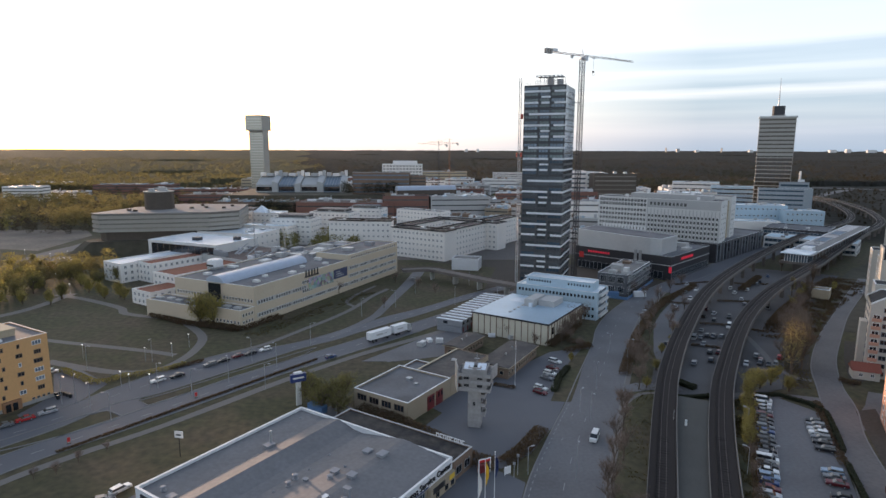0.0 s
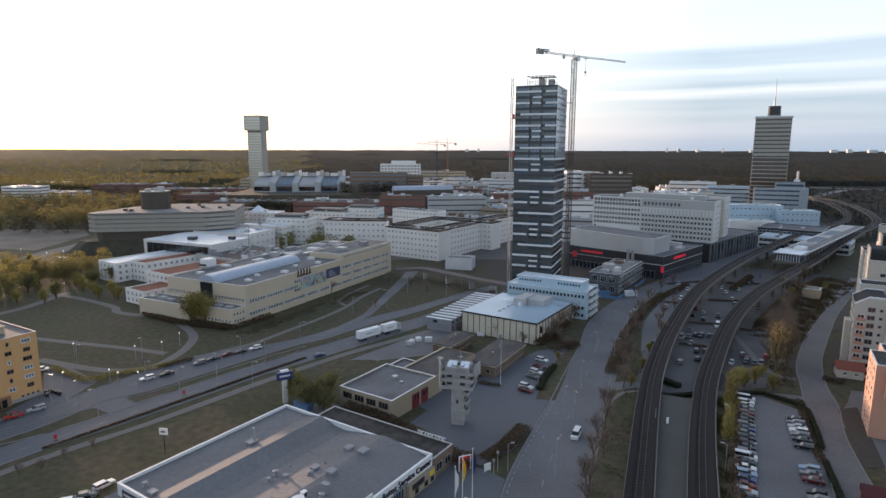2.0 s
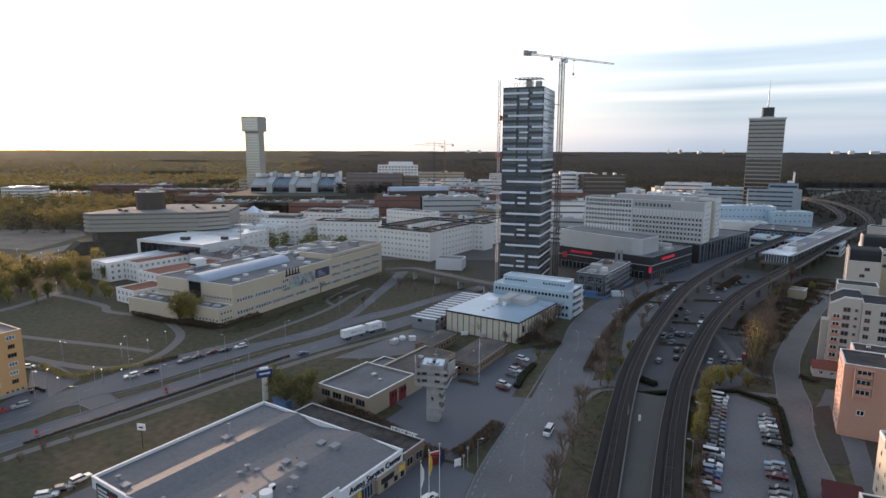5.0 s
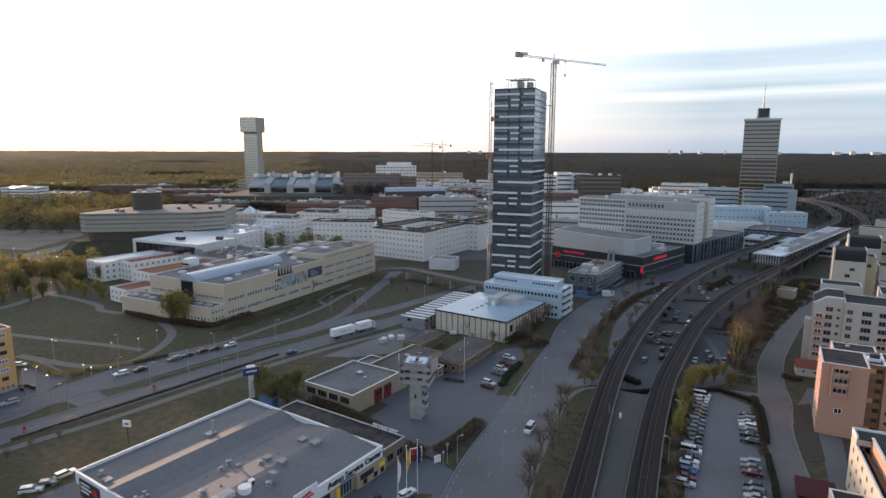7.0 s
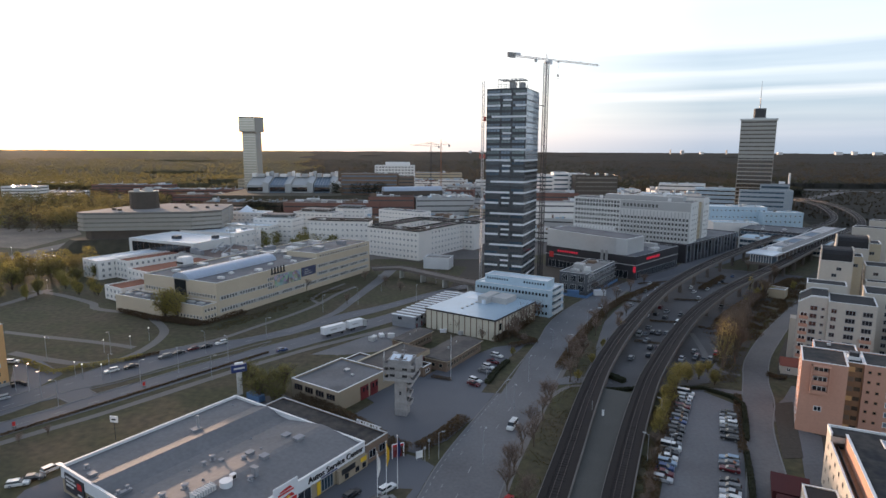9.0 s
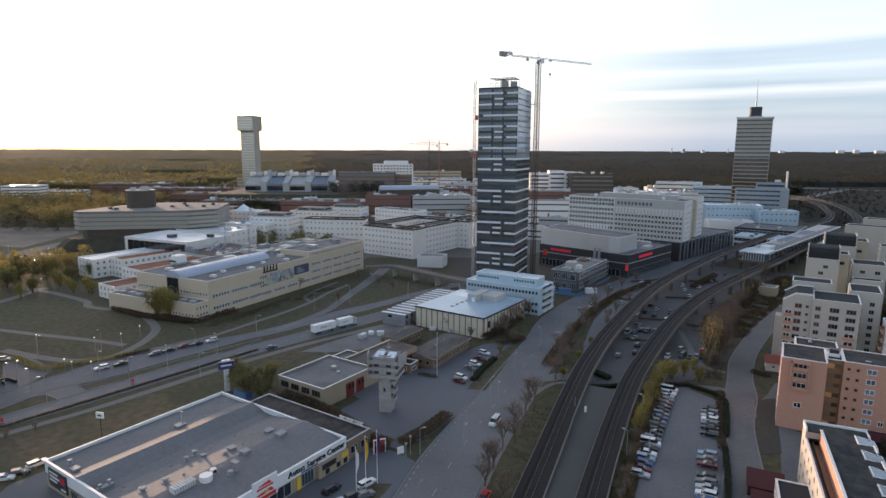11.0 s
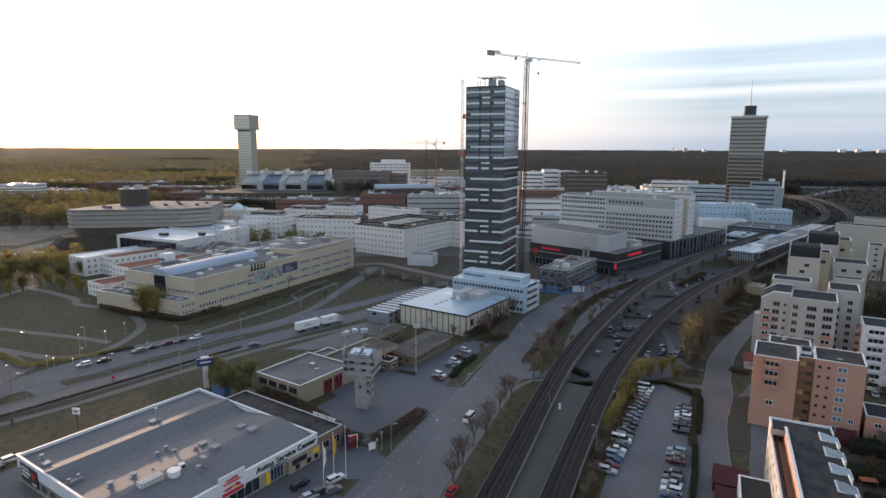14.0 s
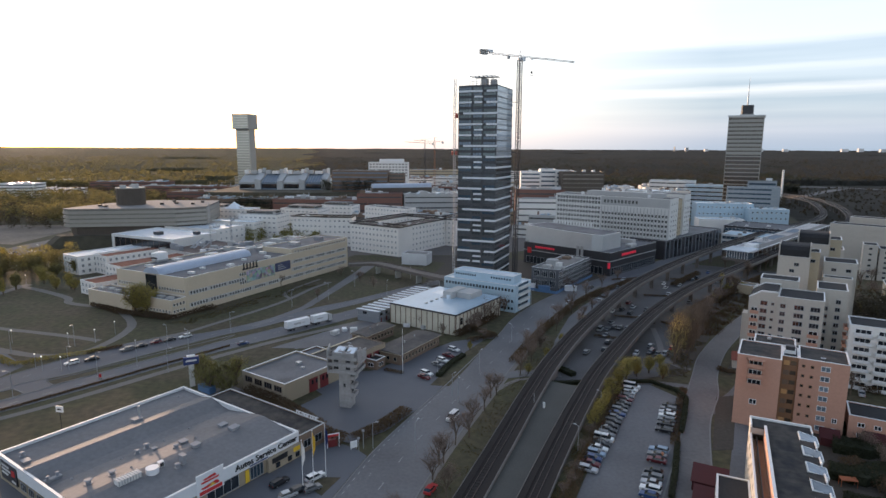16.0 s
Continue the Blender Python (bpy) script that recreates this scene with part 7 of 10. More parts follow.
for x, w, h in ((103.7, 19, 52), (122.9, 15, 54.3), (138.1, 17, 53.2)):
    simple("far_office", "white terraced office with window bands and a pale roof", (x, 572), w, 24, h, WHITE, ROOF_WHITE, rot=-3, floors=4, base=36, band=True, wh=1.7, pitch=3.5, sides="S", frame_mat=LIGHT_PANEL, glass=GLASS_BLUE, units=2)
simple("far_block", "dark brown clad block behind the offices", (140, 551), 39.6, 19, 52.8, BRONZE_DARK, ROOF_DARK, rot=0, rim=BRONZE_DARK, floors=5, base=32, band=True, wh=1.5, pitch=4, sides="S", frame_mat=BRONZE_DARK, glass=GLASS_TERRACE, units=3)
simple("far_block", "dark brown brick block with a flat roof", (137.0, 618.9), 60, 30, 30, RED_BRICK, ROOF_DARK, rot=-10, floors=5, band=True, wh=1.6, sides="S", pitch=6)
simple("far_office", "white office with window bands and a pale roof", (268.2, 694.7), 50, 24, 38, LIGHT_PANEL, BLUE_PANEL, rot=-24, floors=8, band=True, wh=1.6, sides="S", pitch=6, units=5)
simple("far_office", "white office with window bands and a pale roof", (290.2, 642.9), 48, 24, 36, BLUE_PANEL, BLUE_PANEL, rot=-24, floors=8, band=True, wh=1.6, sides="S", pitch=6, units=4)
simple("far_office", "pale office with a wavy white roof", (209.9, 582.2), 40, 26, 34, LIGHT_PANEL, ROOF_WHITE, rot=-24, floors=5, band=True, wh=1.6, sides="S", pitch=6, units=6)
simple("blue_office", "pale blue office with white window rows", (264, 542), 49, 20, 25.2, BLUE_PANEL, ROOF_WHITE, rot=-9, floors=4, pitch=3.6, ww=1.4, sides="SE", units=5)
simple("blue_office", "pale blue office with white window rows", (303.5, 523), 33, 18, 21.8, BLUE_PANEL, ROOF_WHITE, rot=-9, floors=4, pitch=3.6, ww=1.4, sides="SE", units=3)
simple("blue_office", "white low link beside the blue offices", (258, 520), 38, 18, 13, WHITE, ROOF_WHITE, rot=-9, units=3)
simple("bus_terminal", "low glazed bus terminal beside the metro station", (265.3, 486.4), 46, 40, 12, DARK_PANEL, ROOF_FELT, rot=-40, floors=2, band=True, wh=2.6, glass=GLASS_BLUE, units=3)
simple("bus_terminal", "low blue glazed hall beside the metro station", (249.6, 454.9), 60, 26, 9, LIGHT_PANEL, BLUE_PANEL, rot=-40, floors=2, band=True, wh=2.6, glass=GLASS_BLUE, units=2)
# the ground rises behind the red halls
hill = Shape()
low_, top_ = [(-262, 636), (12, 636), (12, 830), (-262, 830)], [(-244, 656), (-6, 656), (-6, 812), (-244, 812)]
for k in range(4):
    a, b = k, (k + 1) % 4
    hill.face([(*low_[a], -0.2), (*low_[b], -0.2), (*top_[b], 24.0), (*top_[a], 24.0)])
hill.face([(*p, 24.0) for p in top_])
solo("ground_rise", hill, MOOR, "raised ground with dry grass behind the brick halls", "ground", kind="structure")
t = thing("glasshouse_hall", "far exhibition hall with sloping blue glass roofs", "hall", at(-221, 700, 2, 24))
for i in range(4):
    x = i * 26.5
    part("hall", Shape().prism([(x, 0), (x + 25, 0), (x + 25, 30), (x, 30)], 0, [9, 9, 19, 19]), (GREY_PANEL, ROOF_WELL, GREY_PANEL, ROOF_WELL)[i], t)
    part("gable_house", Shape().prism([(x + 19, -1), (x + 26, -1), (x + 26, 24), (x + 19, 24)], 0, [13 - i % 2 * 3, 11, 18, 19.5]), GREY_PANEL, t, "grey gabled house between the glass slopes")
    for k, (u, w_, h_) in enumerate(((1, 5, 22.5), (8, 8, 21.6), (17, 4, 23.5), (22, 3, 25))):
        part("roof_house", Shape().box(x + u, x + u + w_, 20 + 1.5 * k, 27 + k, 18, h_), (WHITE, GREY_PANEL)[(i + k) % 2], t)
    for k in range(6):
        part("mullion", Shape().prism([(x + 0.6 + k * 3.3, -0.2), (x + 0.95 + k * 3.3, -0.2), (x + 0.95 + k * 3.3, 29), (x + 0.6 + k * 3.3, 29)], 7, [9.25, 9.25, 19.1, 19.1]), GREY_PANEL, t)
    part("window_band", Shape().box(x + 0.6, x + 24.6, -0.2, 0, 1.5, 6.5), GLASS, t)
t = thing("glass_mall", "far long building with a blue glass barrel roof", "hall", at(-47.2, 613, 17.6))
part("wall", Shape().box(0, 64.4, 0, 11, 0, 32.4), BRONZE_DARK, t)
s = Shape()
for i in range(8):
    a, b = math.pi * i / 8, math.pi * (i + 1) / 8
    s.face([(0, 5.5 - 5.5 * math.cos(a), 32.4 + 4.4 * math.sin(a)), (64.4, 5.5 - 5.5 * math.cos(a), 32.4 + 4.4 * math.sin(a)), (64.4, 5.5 - 5.5 * math.cos(b), 32.4 + 4.4 * math.sin(b)), (0, 5.5 - 5.5 * math.cos(b), 32.4 + 4.4 * math.sin(b))])
s.face([(0, 5.5 - 5.5 * math.cos(math.pi * i / 8), 32.4 + 4.4 * math.sin(math.pi * i / 8)) for i in range(8, -1, -1)])
vault = part("barrel_roof", s, VAULT, t, "pale blue glazed barrel roof")
for i in range(14):
    x = 0.2 + i * 4.9
    rib = Shape()
    for k in range(8):
        a, b = math.pi * k / 8, math.pi * (k + 1) / 8
        rib.face([(x, 5.5 - 5.6 * math.cos(a), 32.4 + 4.5 * math.sin(a)), (x + 0.3, 5.5 - 5.6 * math.cos(a), 32.4 + 4.5 * math.sin(a)), (x + 0.3, 5.5 - 5.6 * math.cos(b), 32.4 + 4.5 * math.sin(b)), (x, 5.5 - 5.6 * math.cos(b), 32.4 + 4.5 * math.sin(b))])
    part("rib", rib, GREY_PANEL, vault)
ribbon(t, "S", 64.4, 11, 1, 63, 25, 28.5, GLASS_OFFICE, posts=20, post_mat=BRONZE_DARK)

# low brick and pale blocks, street by street
rng = random.Random(11)
WORD = {BEIGE: "beige brick", OFFWHITE: "off-white rendered", RED_BRICK: "red brick", BROWN_BRICK: "brown brick", WHITE: "white rendered", GREY_PANEL: "grey panelled", SAND: "sand rendered", LIGHT_PANEL: "pale panelled"}


def quarter(cx, cy, rot, nx, ny, step_x, step_y, w, d, h, mats, keep=0.8, floors=0):
    """A quarter of ordinary blocks on a loose grid."""
    a = radians(rot)
    for i in range(nx):
        for j in range(ny):
            if rng.random() > keep:
                continue
            lx, ly = (i - nx / 2) * step_x + rng.uniform(-4, 4), j * step_y + rng.uniform(-4, 4)
            x, y = cx + lx * math.cos(a) - ly * math.sin(a), cy + lx * math.sin(a) + ly * math.cos(a)
            m = rng.choice(mats)
            hh = h * rng.uniform(0.75, 1.3)
            simple("city_block", "far " + WORD[m] + " block with a flat roof", (x, y), w * rng.uniform(0.7, 1.3), d * rng.uniform(0.7, 1.2), hh, m, rng.choice((ROOF_GREY, ROOF_FELT, ROOF_GREY, ROOF_FELT, LIGHT_PANEL)), rot=rot + rng.choice((0, 0, 90)) * 0 + rng.uniform(-3, 3), floors=max(2, int(hh / 5.2)), band=True, wh=1.6, pitch=3.4, sides="SE" if y < 620 else "S", frame_mat=m, glass=GLASS_OFFICE, units=16, rim=None, group="far city blocks")


quarter(30, 505, -20, 5, 5, 42, 40, 34, 18, 13, (LIGHT_PANEL, GREY_PANEL, BEIGE, BROWN_BRICK), 0.6)
quarter(90, 700, -6, 7, 5, 58, 55, 44, 24, 20, (WHITE, GREY_PANEL, RED_BRICK, LIGHT_PANEL, BROWN_BRICK), 0.65)
quarter(-90, 960, -4, 9, 3, 60, 60, 44, 22, 22, (WHITE, SAND, RED_BRICK, LIGHT_PANEL), 0.55)
quarter(260, 640, -6, 4, 3, 55, 50, 42, 22, 24, (WHITE, LIGHT_PANEL, GREY_PANEL), 0.8)

# long brick halls and grey works behind the white offices
def works(xy, rot, w, d, h, wall, label, floors=2, saw=0, seed=1, roof=ROOF_BROWN, stacks=5):
    """A long low building with a cluttered roof: roof lights, ducts and small plant rooms."""
    t = simple("works", label, xy, w, d, h, wall, roof, rot=rot, floors=floors, band=True, wh=1.6, pitch=3.6, sides="SE", rim=wall, frame_mat=wall, glass=GLASS_OFFICE, category="works")
    r = random.Random(seed)
    for i in range(saw):
        x = w * (i + 0.5) / saw
        part("roof_light", Shape().prism([(x - 2.2, 3), (x + 2.2, 3), (x + 2.2, d - 3), (x - 2.2, d - 3)], h - 0.5, [h + 0.3, h + 1.6, h + 1.6, h + 0.3]), ROOF_BLUE if i % 2 else GREY_PANEL, t)
    for i in range(stacks):
        x, y = r.uniform(0.08, 0.92) * w, r.uniform(0.1, 0.9) * d
        roof_box(t, x, y, h - 0.5, r.uniform(3, 9), r.uniform(2, 6), r.uniform(1.5, 3.6), r.choice((GREY_PANEL, LIGHT_PANEL, BROWN_BRICK, WHITE_METAL)), "plant_room")
        if i % 2 == 0:
            part("flue", Shape().tube((x + 3, y + 2), 0.4, h - 0.5, h + r.uniform(2.5, 5), 8), STEEL, t)
    for i in range(2):
        y = r.uniform(0.2, 0.8) * d
        part("duct", Shape().box(w * 0.1, w * r.uniform(0.5, 0.9), y, y + 1.2, h - 0.2, h + 0.8), STEEL, t)
    return t


works((-147, 590), -2, 98, 44, 22, RED_BRICK, "long red-brown brick hall with a brown gravel roof", 3, 0, 1, ROOF_BROWN, 9)
works((-60, 588), 4, 46, 20, 28.6, RED_BRICK, "dark-roofed brick hall before the glass barrel roof", 4, 0, 21, ROOF_DARK, 5)
works((-12, 590), 8, 60, 20, 27.6, GREY_PANEL, "grey panelled works with a cluttered roof", 5, 6, 22, ROOF_GREY, 7)
works((96, 545), -3, 46, 14, 36.5, RED_BRICK, "red brick works below the white terraces", 5, 0, 23, ROOF_BROWN, 3)
works((96, 524), -3, 46, 12, 29.5, WHITE, "white works with window rows", 5, 0, 24, ROOF_GREY, 3)
works((-236, 606), -4, 84, 30, 21, BROWN_BRICK, "wide brown brick hall with roof lights", 3, 9, 2)
works((18, 690), -6, 84, 40, 17, GREY_PANEL, "grey panelled works with a cluttered roof", 3, 7, 4, ROOF_GREY, 8)
works((-44, 808), -4, 88, 40, 16.5, LIGHT_PANEL, "pale panelled works with roof lights", 3, 8, 5, ROOF_GREY, 7)
works((-437, 854), 2, 160, 34, 16.7, RED_BRICK, "long red brick works with window rows", 3, 5, 6, ROOF_BROWN, 6)
works((-340, 760), 0, 120, 40, 16, RED_BRICK, "long red brick works with a flat roof", 3, 0, 7, ROOF_BROWN, 6)
works((-580, 982), 4, 130, 30, 15.3, RED_BRICK, "far red brick works with window rows", 3, 6, 8, ROOF_BROWN, 4)
simple("works", "brown brick offices with window rows on the rise", (-102.6, 672), 64.5, 24, 24.4, BROWN_BRICK, ROOF_GREY, rot=1, floors=5, band=True, wh=1.7, pitch=3.2, sides="SE", rim=GREY_PANEL, frame_mat=BROWN_BRICK, glass=GLASS_PALE, units=7, z=24, category="works")
simple("works", "lower brown brick wing with window rows on the rise", (-37.6, 676), 18, 22, 20.8, BROWN_BRICK, ROOF_BROWN, rot=1, floors=5, band=True, wh=1.6, pitch=3.2, sides="SE", rim=BROWN_BRICK, frame_mat=BROWN_BRICK, glass=GLASS_OFFICE, units=3, z=24, category="works")
works((-52, 1114), 2, 97, 34, 33, SAND, "far brown offices with a cluttered roof", 6, 0, 10, ROOF_GREY, 6)
works((124, 876), 0, 82, 34, 14.3, RED_BRICK, "low red brick works behind the offices", 2, 5, 11, ROOF_BROWN, 5)
works((-612, 822), 4, 48, 30, 21.8, WHITE, "white block beside the park woods", 5, 0, 12, ROOF_WHITE, 2)
works((-606, 884), 4, 64, 30, 10.4, WHITE_METAL, "low pale hall beside the park woods", 2, 0, 13, ROOF_WHITE, 2)
works((-756, 1085), 5, 62, 30, 12.7, WHITE, "far white hall in the woods", 3, 0, 14, ROOF_WHITE, 2)
works((-640, 560), 20, 70, 24, 12, SAND, "sand rendered low hall beside the building site", 3, 0, 15, ROOF_GREY, 3)

# far cranes, masts and chimneys above the woods
CRANE_ORANGE = surface("orange_crane_steel", (0.3, 0.13, 0.06), 0.5, 3, 0.1, 0.15, 0.3, 0.03)
for x, y, hh, turn, mat in ((9.1, 860.6, 83, 172, CRANE_ORANGE), (-6.5, 888.9, 81, 178, CRANE_DARK)):
    k = thing("far_crane", "far tower crane between the brick works", "crane", at(x, y, turn))
    part("mast", lattice(Shape(), (0, 0, 0), (0, 0, hh), 0.8, 34, 0.13), mat, k)
    part("jib", lattice(Shape(), (-13, 0, hh), (31, 0, hh + 2), 0.5, 20, 0.1), CRANE_DARK, k)
    part("peak", Shape().bar((-0.6, 0, hh), (0, 0, hh + 7), 0.2).bar((0.6, 0, hh), (0, 0, hh + 7), 0.2).bar((0, 0, hh + 7), (20, 0, hh + 1.6), 0.08, 4).bar((0, 0, hh + 7), (-12, 0, hh + 0.4), 0.08, 4), CRANE_DARK, k)
    part("counterweight", Shape().box(-13, -10.5, -0.8, 0.8, hh - 2.6, hh + 0.3), CONCRETE, k)

# ---- woods and distance ----
def woodland(name, label, x_of, y0, y1, rows, cols, height, rough, seed, mat, spread=0.95):
    """A canopy with an uneven top over a wedge of ground, finer where it is near; it rises slowly with distance."""
    r = np.random.RandomState(seed)
    v, f = [], []
    ys = np.geomspace(y0, y1, rows)
    for i, y in enumerate(ys):
        for j in range(cols):
            u = j / (cols - 1) * 2 - 1
            cell = y * spread * 2 / cols
            x = u * y * spread + r.uniform(-0.4, 0.4) * cell
            yy = y + r.uniform(-0.4, 0.4) * (ys[min(i + 1, rows - 1)] - ys[i])
            z = height + rise(yy) + r.uniform(-rough, rough) + 2.5 * noise.noise(Vector((x * 0.006, yy * 0.006, seed)))
            if i == 0 or x_of(x, yy):
                z = -2
            v.append((x, yy, z))
    for i in range(rows - 1):
        for j in range(cols - 1):
            a = i * cols + j
            if max(v[a][2], v[a + 1][2], v[a + cols][2], v[a + cols + 1][2]) > 0:
                f.append((a, a + 1, a + cols + 1, a + cols))
    me = bpy.data.meshes.new(name)
    me.from_pydata(v, [], f)
    me.materials.append(mat)
    me.polygons.foreach_set("use_smooth", [True] * len(f))
    return tagged(new(name, me), label, "woods", kind="stuff")


def rise(y):
    return max(0.0, (y - 1500) / 3200) ** 0.8 * 52


def clearing(x, y):
    return noise.noise(Vector((x * 0.0021, y * 0.0032, 7.0))) > 0.5 or (y < 1250 and x > 620) or (y < 1250 and -520 < x < 330 and noise.noise(Vector((x * 0.01, y * 0.01, 3.0))) > -0.15)


# the sunward side, where the woods take the glare-lightened colour
def west(x, y):
    return x < -0.22 * y + 90 * noise.noise(Vector((x * 0.004, y * 0.004, 5.0)))


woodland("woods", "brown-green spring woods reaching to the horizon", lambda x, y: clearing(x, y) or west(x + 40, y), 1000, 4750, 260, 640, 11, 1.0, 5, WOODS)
woodland("woods", "budding woods coloured lighter for the glare towards the sun", lambda x, y: clearing(x, y) or not west(x, y), 1000, 4750, 260, 640, 11, 1.0, 5, BUDDING)
far_ground = Shape()
ys = [1500, 1800, 2200, 2700, 3300, 4000, 4880]
for a, b in zip(ys, ys[1:]):
    far_ground.face([(-3500, a, rise(a) - 1), (3500, a, rise(a) - 1), (3500, b, rise(b) - 1), (-3500, b, rise(b) - 1)])
sheet("hillside", far_ground, FIELD, "pale open fields among the far woods", "ground")


def tuft_field(name, label, mat, places, seed, leaf=1.3, n=26, level=1.0, base=0.0):
    """Many separate tree crowns of ragged leaf faces in one mesh, each with a thin trunk."""
    r = random.Random(seed)
    s = Shape()
    for x, y, h in places:
        w = h * r.uniform(0.28, 0.42)
        for i in range(n):
            u, a = r.random(), r.uniform(0, 6.283)
            q = math.sqrt(r.random()) * w * (1.0 - 0.7 * abs(u - 0.4))
            c = Vector((x + q * math.cos(a), y + q * math.sin(a), base + h * (0.25 + 0.75 * u)))
            d1 = Vector((r.uniform(-1, 1), r.uniform(-1, 1), r.uniform(-0.6, 0.6) * level)).normalized() * leaf * r.uniform(0.5, 1.2)
            d2 = Vector((r.uniform(-1, 1), r.uniform(-1, 1), r.uniform(-1, 1) * level)).normalized() * leaf * r.uniform(0.5, 1.2)
            s.face([c - d1, c + d2, c + d1 * 0.8 - d2 * 0.3])
    return solo(name, s, mat, label, "woods", kind="stuff")


def scatter(n, x0, x1, y0, y1, h0, h1, seed, keep=None):
    r = random.Random(seed)
    out = []
    while len(out) < n:
        x, y = r.uniform(x0, x1), r.uniform(y0, y1)
        if keep is None or keep(x, y):
            out.append((x, y, r.uniform(h0, h1)))
    return out


def off_track(x, y):
    return all((x - p[0]) ** 2 + (y - p[1]) ** 2 > 1600 for p in RAIL_W + RAIL_E)


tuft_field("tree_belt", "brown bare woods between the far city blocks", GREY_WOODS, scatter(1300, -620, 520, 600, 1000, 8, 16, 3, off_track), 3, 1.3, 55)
tuft_field("tree_belt", "yellow-green budding trees among the far streets", LEAF_GREEN, scatter(420, -560, 420, 520, 900, 8, 14, 4, off_track), 4, 1.1, 55)
tuft_field("tree_belt", "yellow-green park trees beside the low offices", LEAF_YELLOW, scatter(60, -345, -205, 268, 372, 9, 15, 5, lambda x, y: not (-292 < x < -222 and 350 < y < 415) and y < 372 - 0.5 * (x + 345) + 70), 5, 0.5, 520)
tuft_field("tree_belt", "olive budding park trees by the car park", BUDDING, scatter(60, -330, -212, 285, 360, 8, 14, 15, lambda x, y: not (-292 < x < -222 and 350 < y < 415)), 15, 0.5, 420)
tuft_field("tree_belt", "dense budding woods behind the building site", BUDDING, scatter(700, -760, -335, 560, 800, 12, 20, 6, lambda x, y: not (-650 < x < -560 and y < 640)), 6, 1.0, 120, 0.7)
tuft_field("tree_belt", "tall budding trees behind the terraced office", BUDDING, scatter(110, -345, -150, 552, 592, 13, 19, 17), 17, 0.8, 150, 0.7)
tuft_field("tree_belt", "dark pines on the rise before the brown offices", PINES, scatter(26, -118, -50, 657, 668, 11, 17, 18), 18, 0.8, 150, 0.8, 23.5)
tuft_field("tree_belt", "dark pines beside the red hall", PINES, scatter(44, -190, -150, 592, 604, 20, 28, 19), 19, 0.8, 150, 0.8)
tuft_field("tree_belt", "olive park trees beside the low offices", BUDDING, scatter(34, -238, -201, 314, 348, 9, 13, 20), 20, 0.5, 420)
tuft_field("tree_belt", "budding trees beside the building site", BUDDING, scatter(34, -366, -318, 538, 566, 15, 21, 21), 21, 0.8, 150, 0.7)
tuft_field("tree_belt", "brown bare trees among the red brick works", GREY_WOODS, scatter(160, -430, -215, 500, 720, 8, 14, 16, lambda x, y: x < -262 or y > 560), 16, 0.9, 120, 0.7)
# invented trees on the sun side, added to keep low sun off the far viaduct
r = random.Random(33)
shade_trees = []
for a, b in zip(RAIL_E + RAIL_W, RAIL_E[1:] + RAIL_W[1:]):
    if min(a[1], b[1]) > 490 and math.dist(a[:2], b[:2]) < 120:
        for k in range(9):
            u, v = r.random(), r.uniform(48, 85)
            x, y = a[0] + (b[0] - a[0]) * u - 0.6 * v, a[1] + (b[1] - a[1]) * u + 0.8 * v
            if off_track(x, y):
                shade_trees.append((x, y, r.uniform(16, 21)))
tuft_field("tree_belt", "tall dark trees added to shade the far metro curve", GREY_WOODS, shade_trees, 34, 1.1, 110)
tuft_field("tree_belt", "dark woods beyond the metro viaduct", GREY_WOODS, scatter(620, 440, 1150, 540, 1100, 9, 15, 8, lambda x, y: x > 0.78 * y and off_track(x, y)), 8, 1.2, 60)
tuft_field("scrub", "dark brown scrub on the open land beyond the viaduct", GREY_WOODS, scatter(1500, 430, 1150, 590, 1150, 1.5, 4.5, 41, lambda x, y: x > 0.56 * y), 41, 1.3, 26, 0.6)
tuft_field("tree_belt", "budding trees between the white offices", LEAF_GREEN, scatter(60, -130, -60, 425, 500, 8, 13, 9), 9, 0.8, 150)

def far_trees(n, seed, dark):
    """Places for single crowns over the near part of the woods, thinning out with distance; pines stand in groups."""
    r = random.Random(seed)
    out = []
    while len(out) < n:
        y = 1000 + 1500 * r.random() ** 1.6
        x = r.uniform(-0.82, 0.82) * y
        pine = noise.noise(Vector((x * 0.006, y * 0.003, 2.0))) > 0.1
        if pine == dark and not clearing(x, y):
            out.append((x, y, (15 + rise(y)) * r.uniform(0.85, 1.2)))
    return out


crowns = far_trees(9000, 21, False)
pines = far_trees(5000, 22, True)
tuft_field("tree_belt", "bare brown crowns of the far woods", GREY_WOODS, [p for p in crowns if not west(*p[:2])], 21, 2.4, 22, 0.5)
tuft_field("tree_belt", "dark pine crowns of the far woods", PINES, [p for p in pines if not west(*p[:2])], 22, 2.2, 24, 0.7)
tuft_field("tree_belt", "budding crowns of the western woods, coloured lighter for the glare", BUDDING, [p for p in crowns + pines[::2] if west(*p[:2])], 23, 2.2, 26, 0.8)

tuft_field("tree_belt", "dark bare trees in the courtyard of the flats", GREY_WOODS, scatter(34, 198, 232, 196, 244, 11, 17, 31), 31, 0.9, 260)
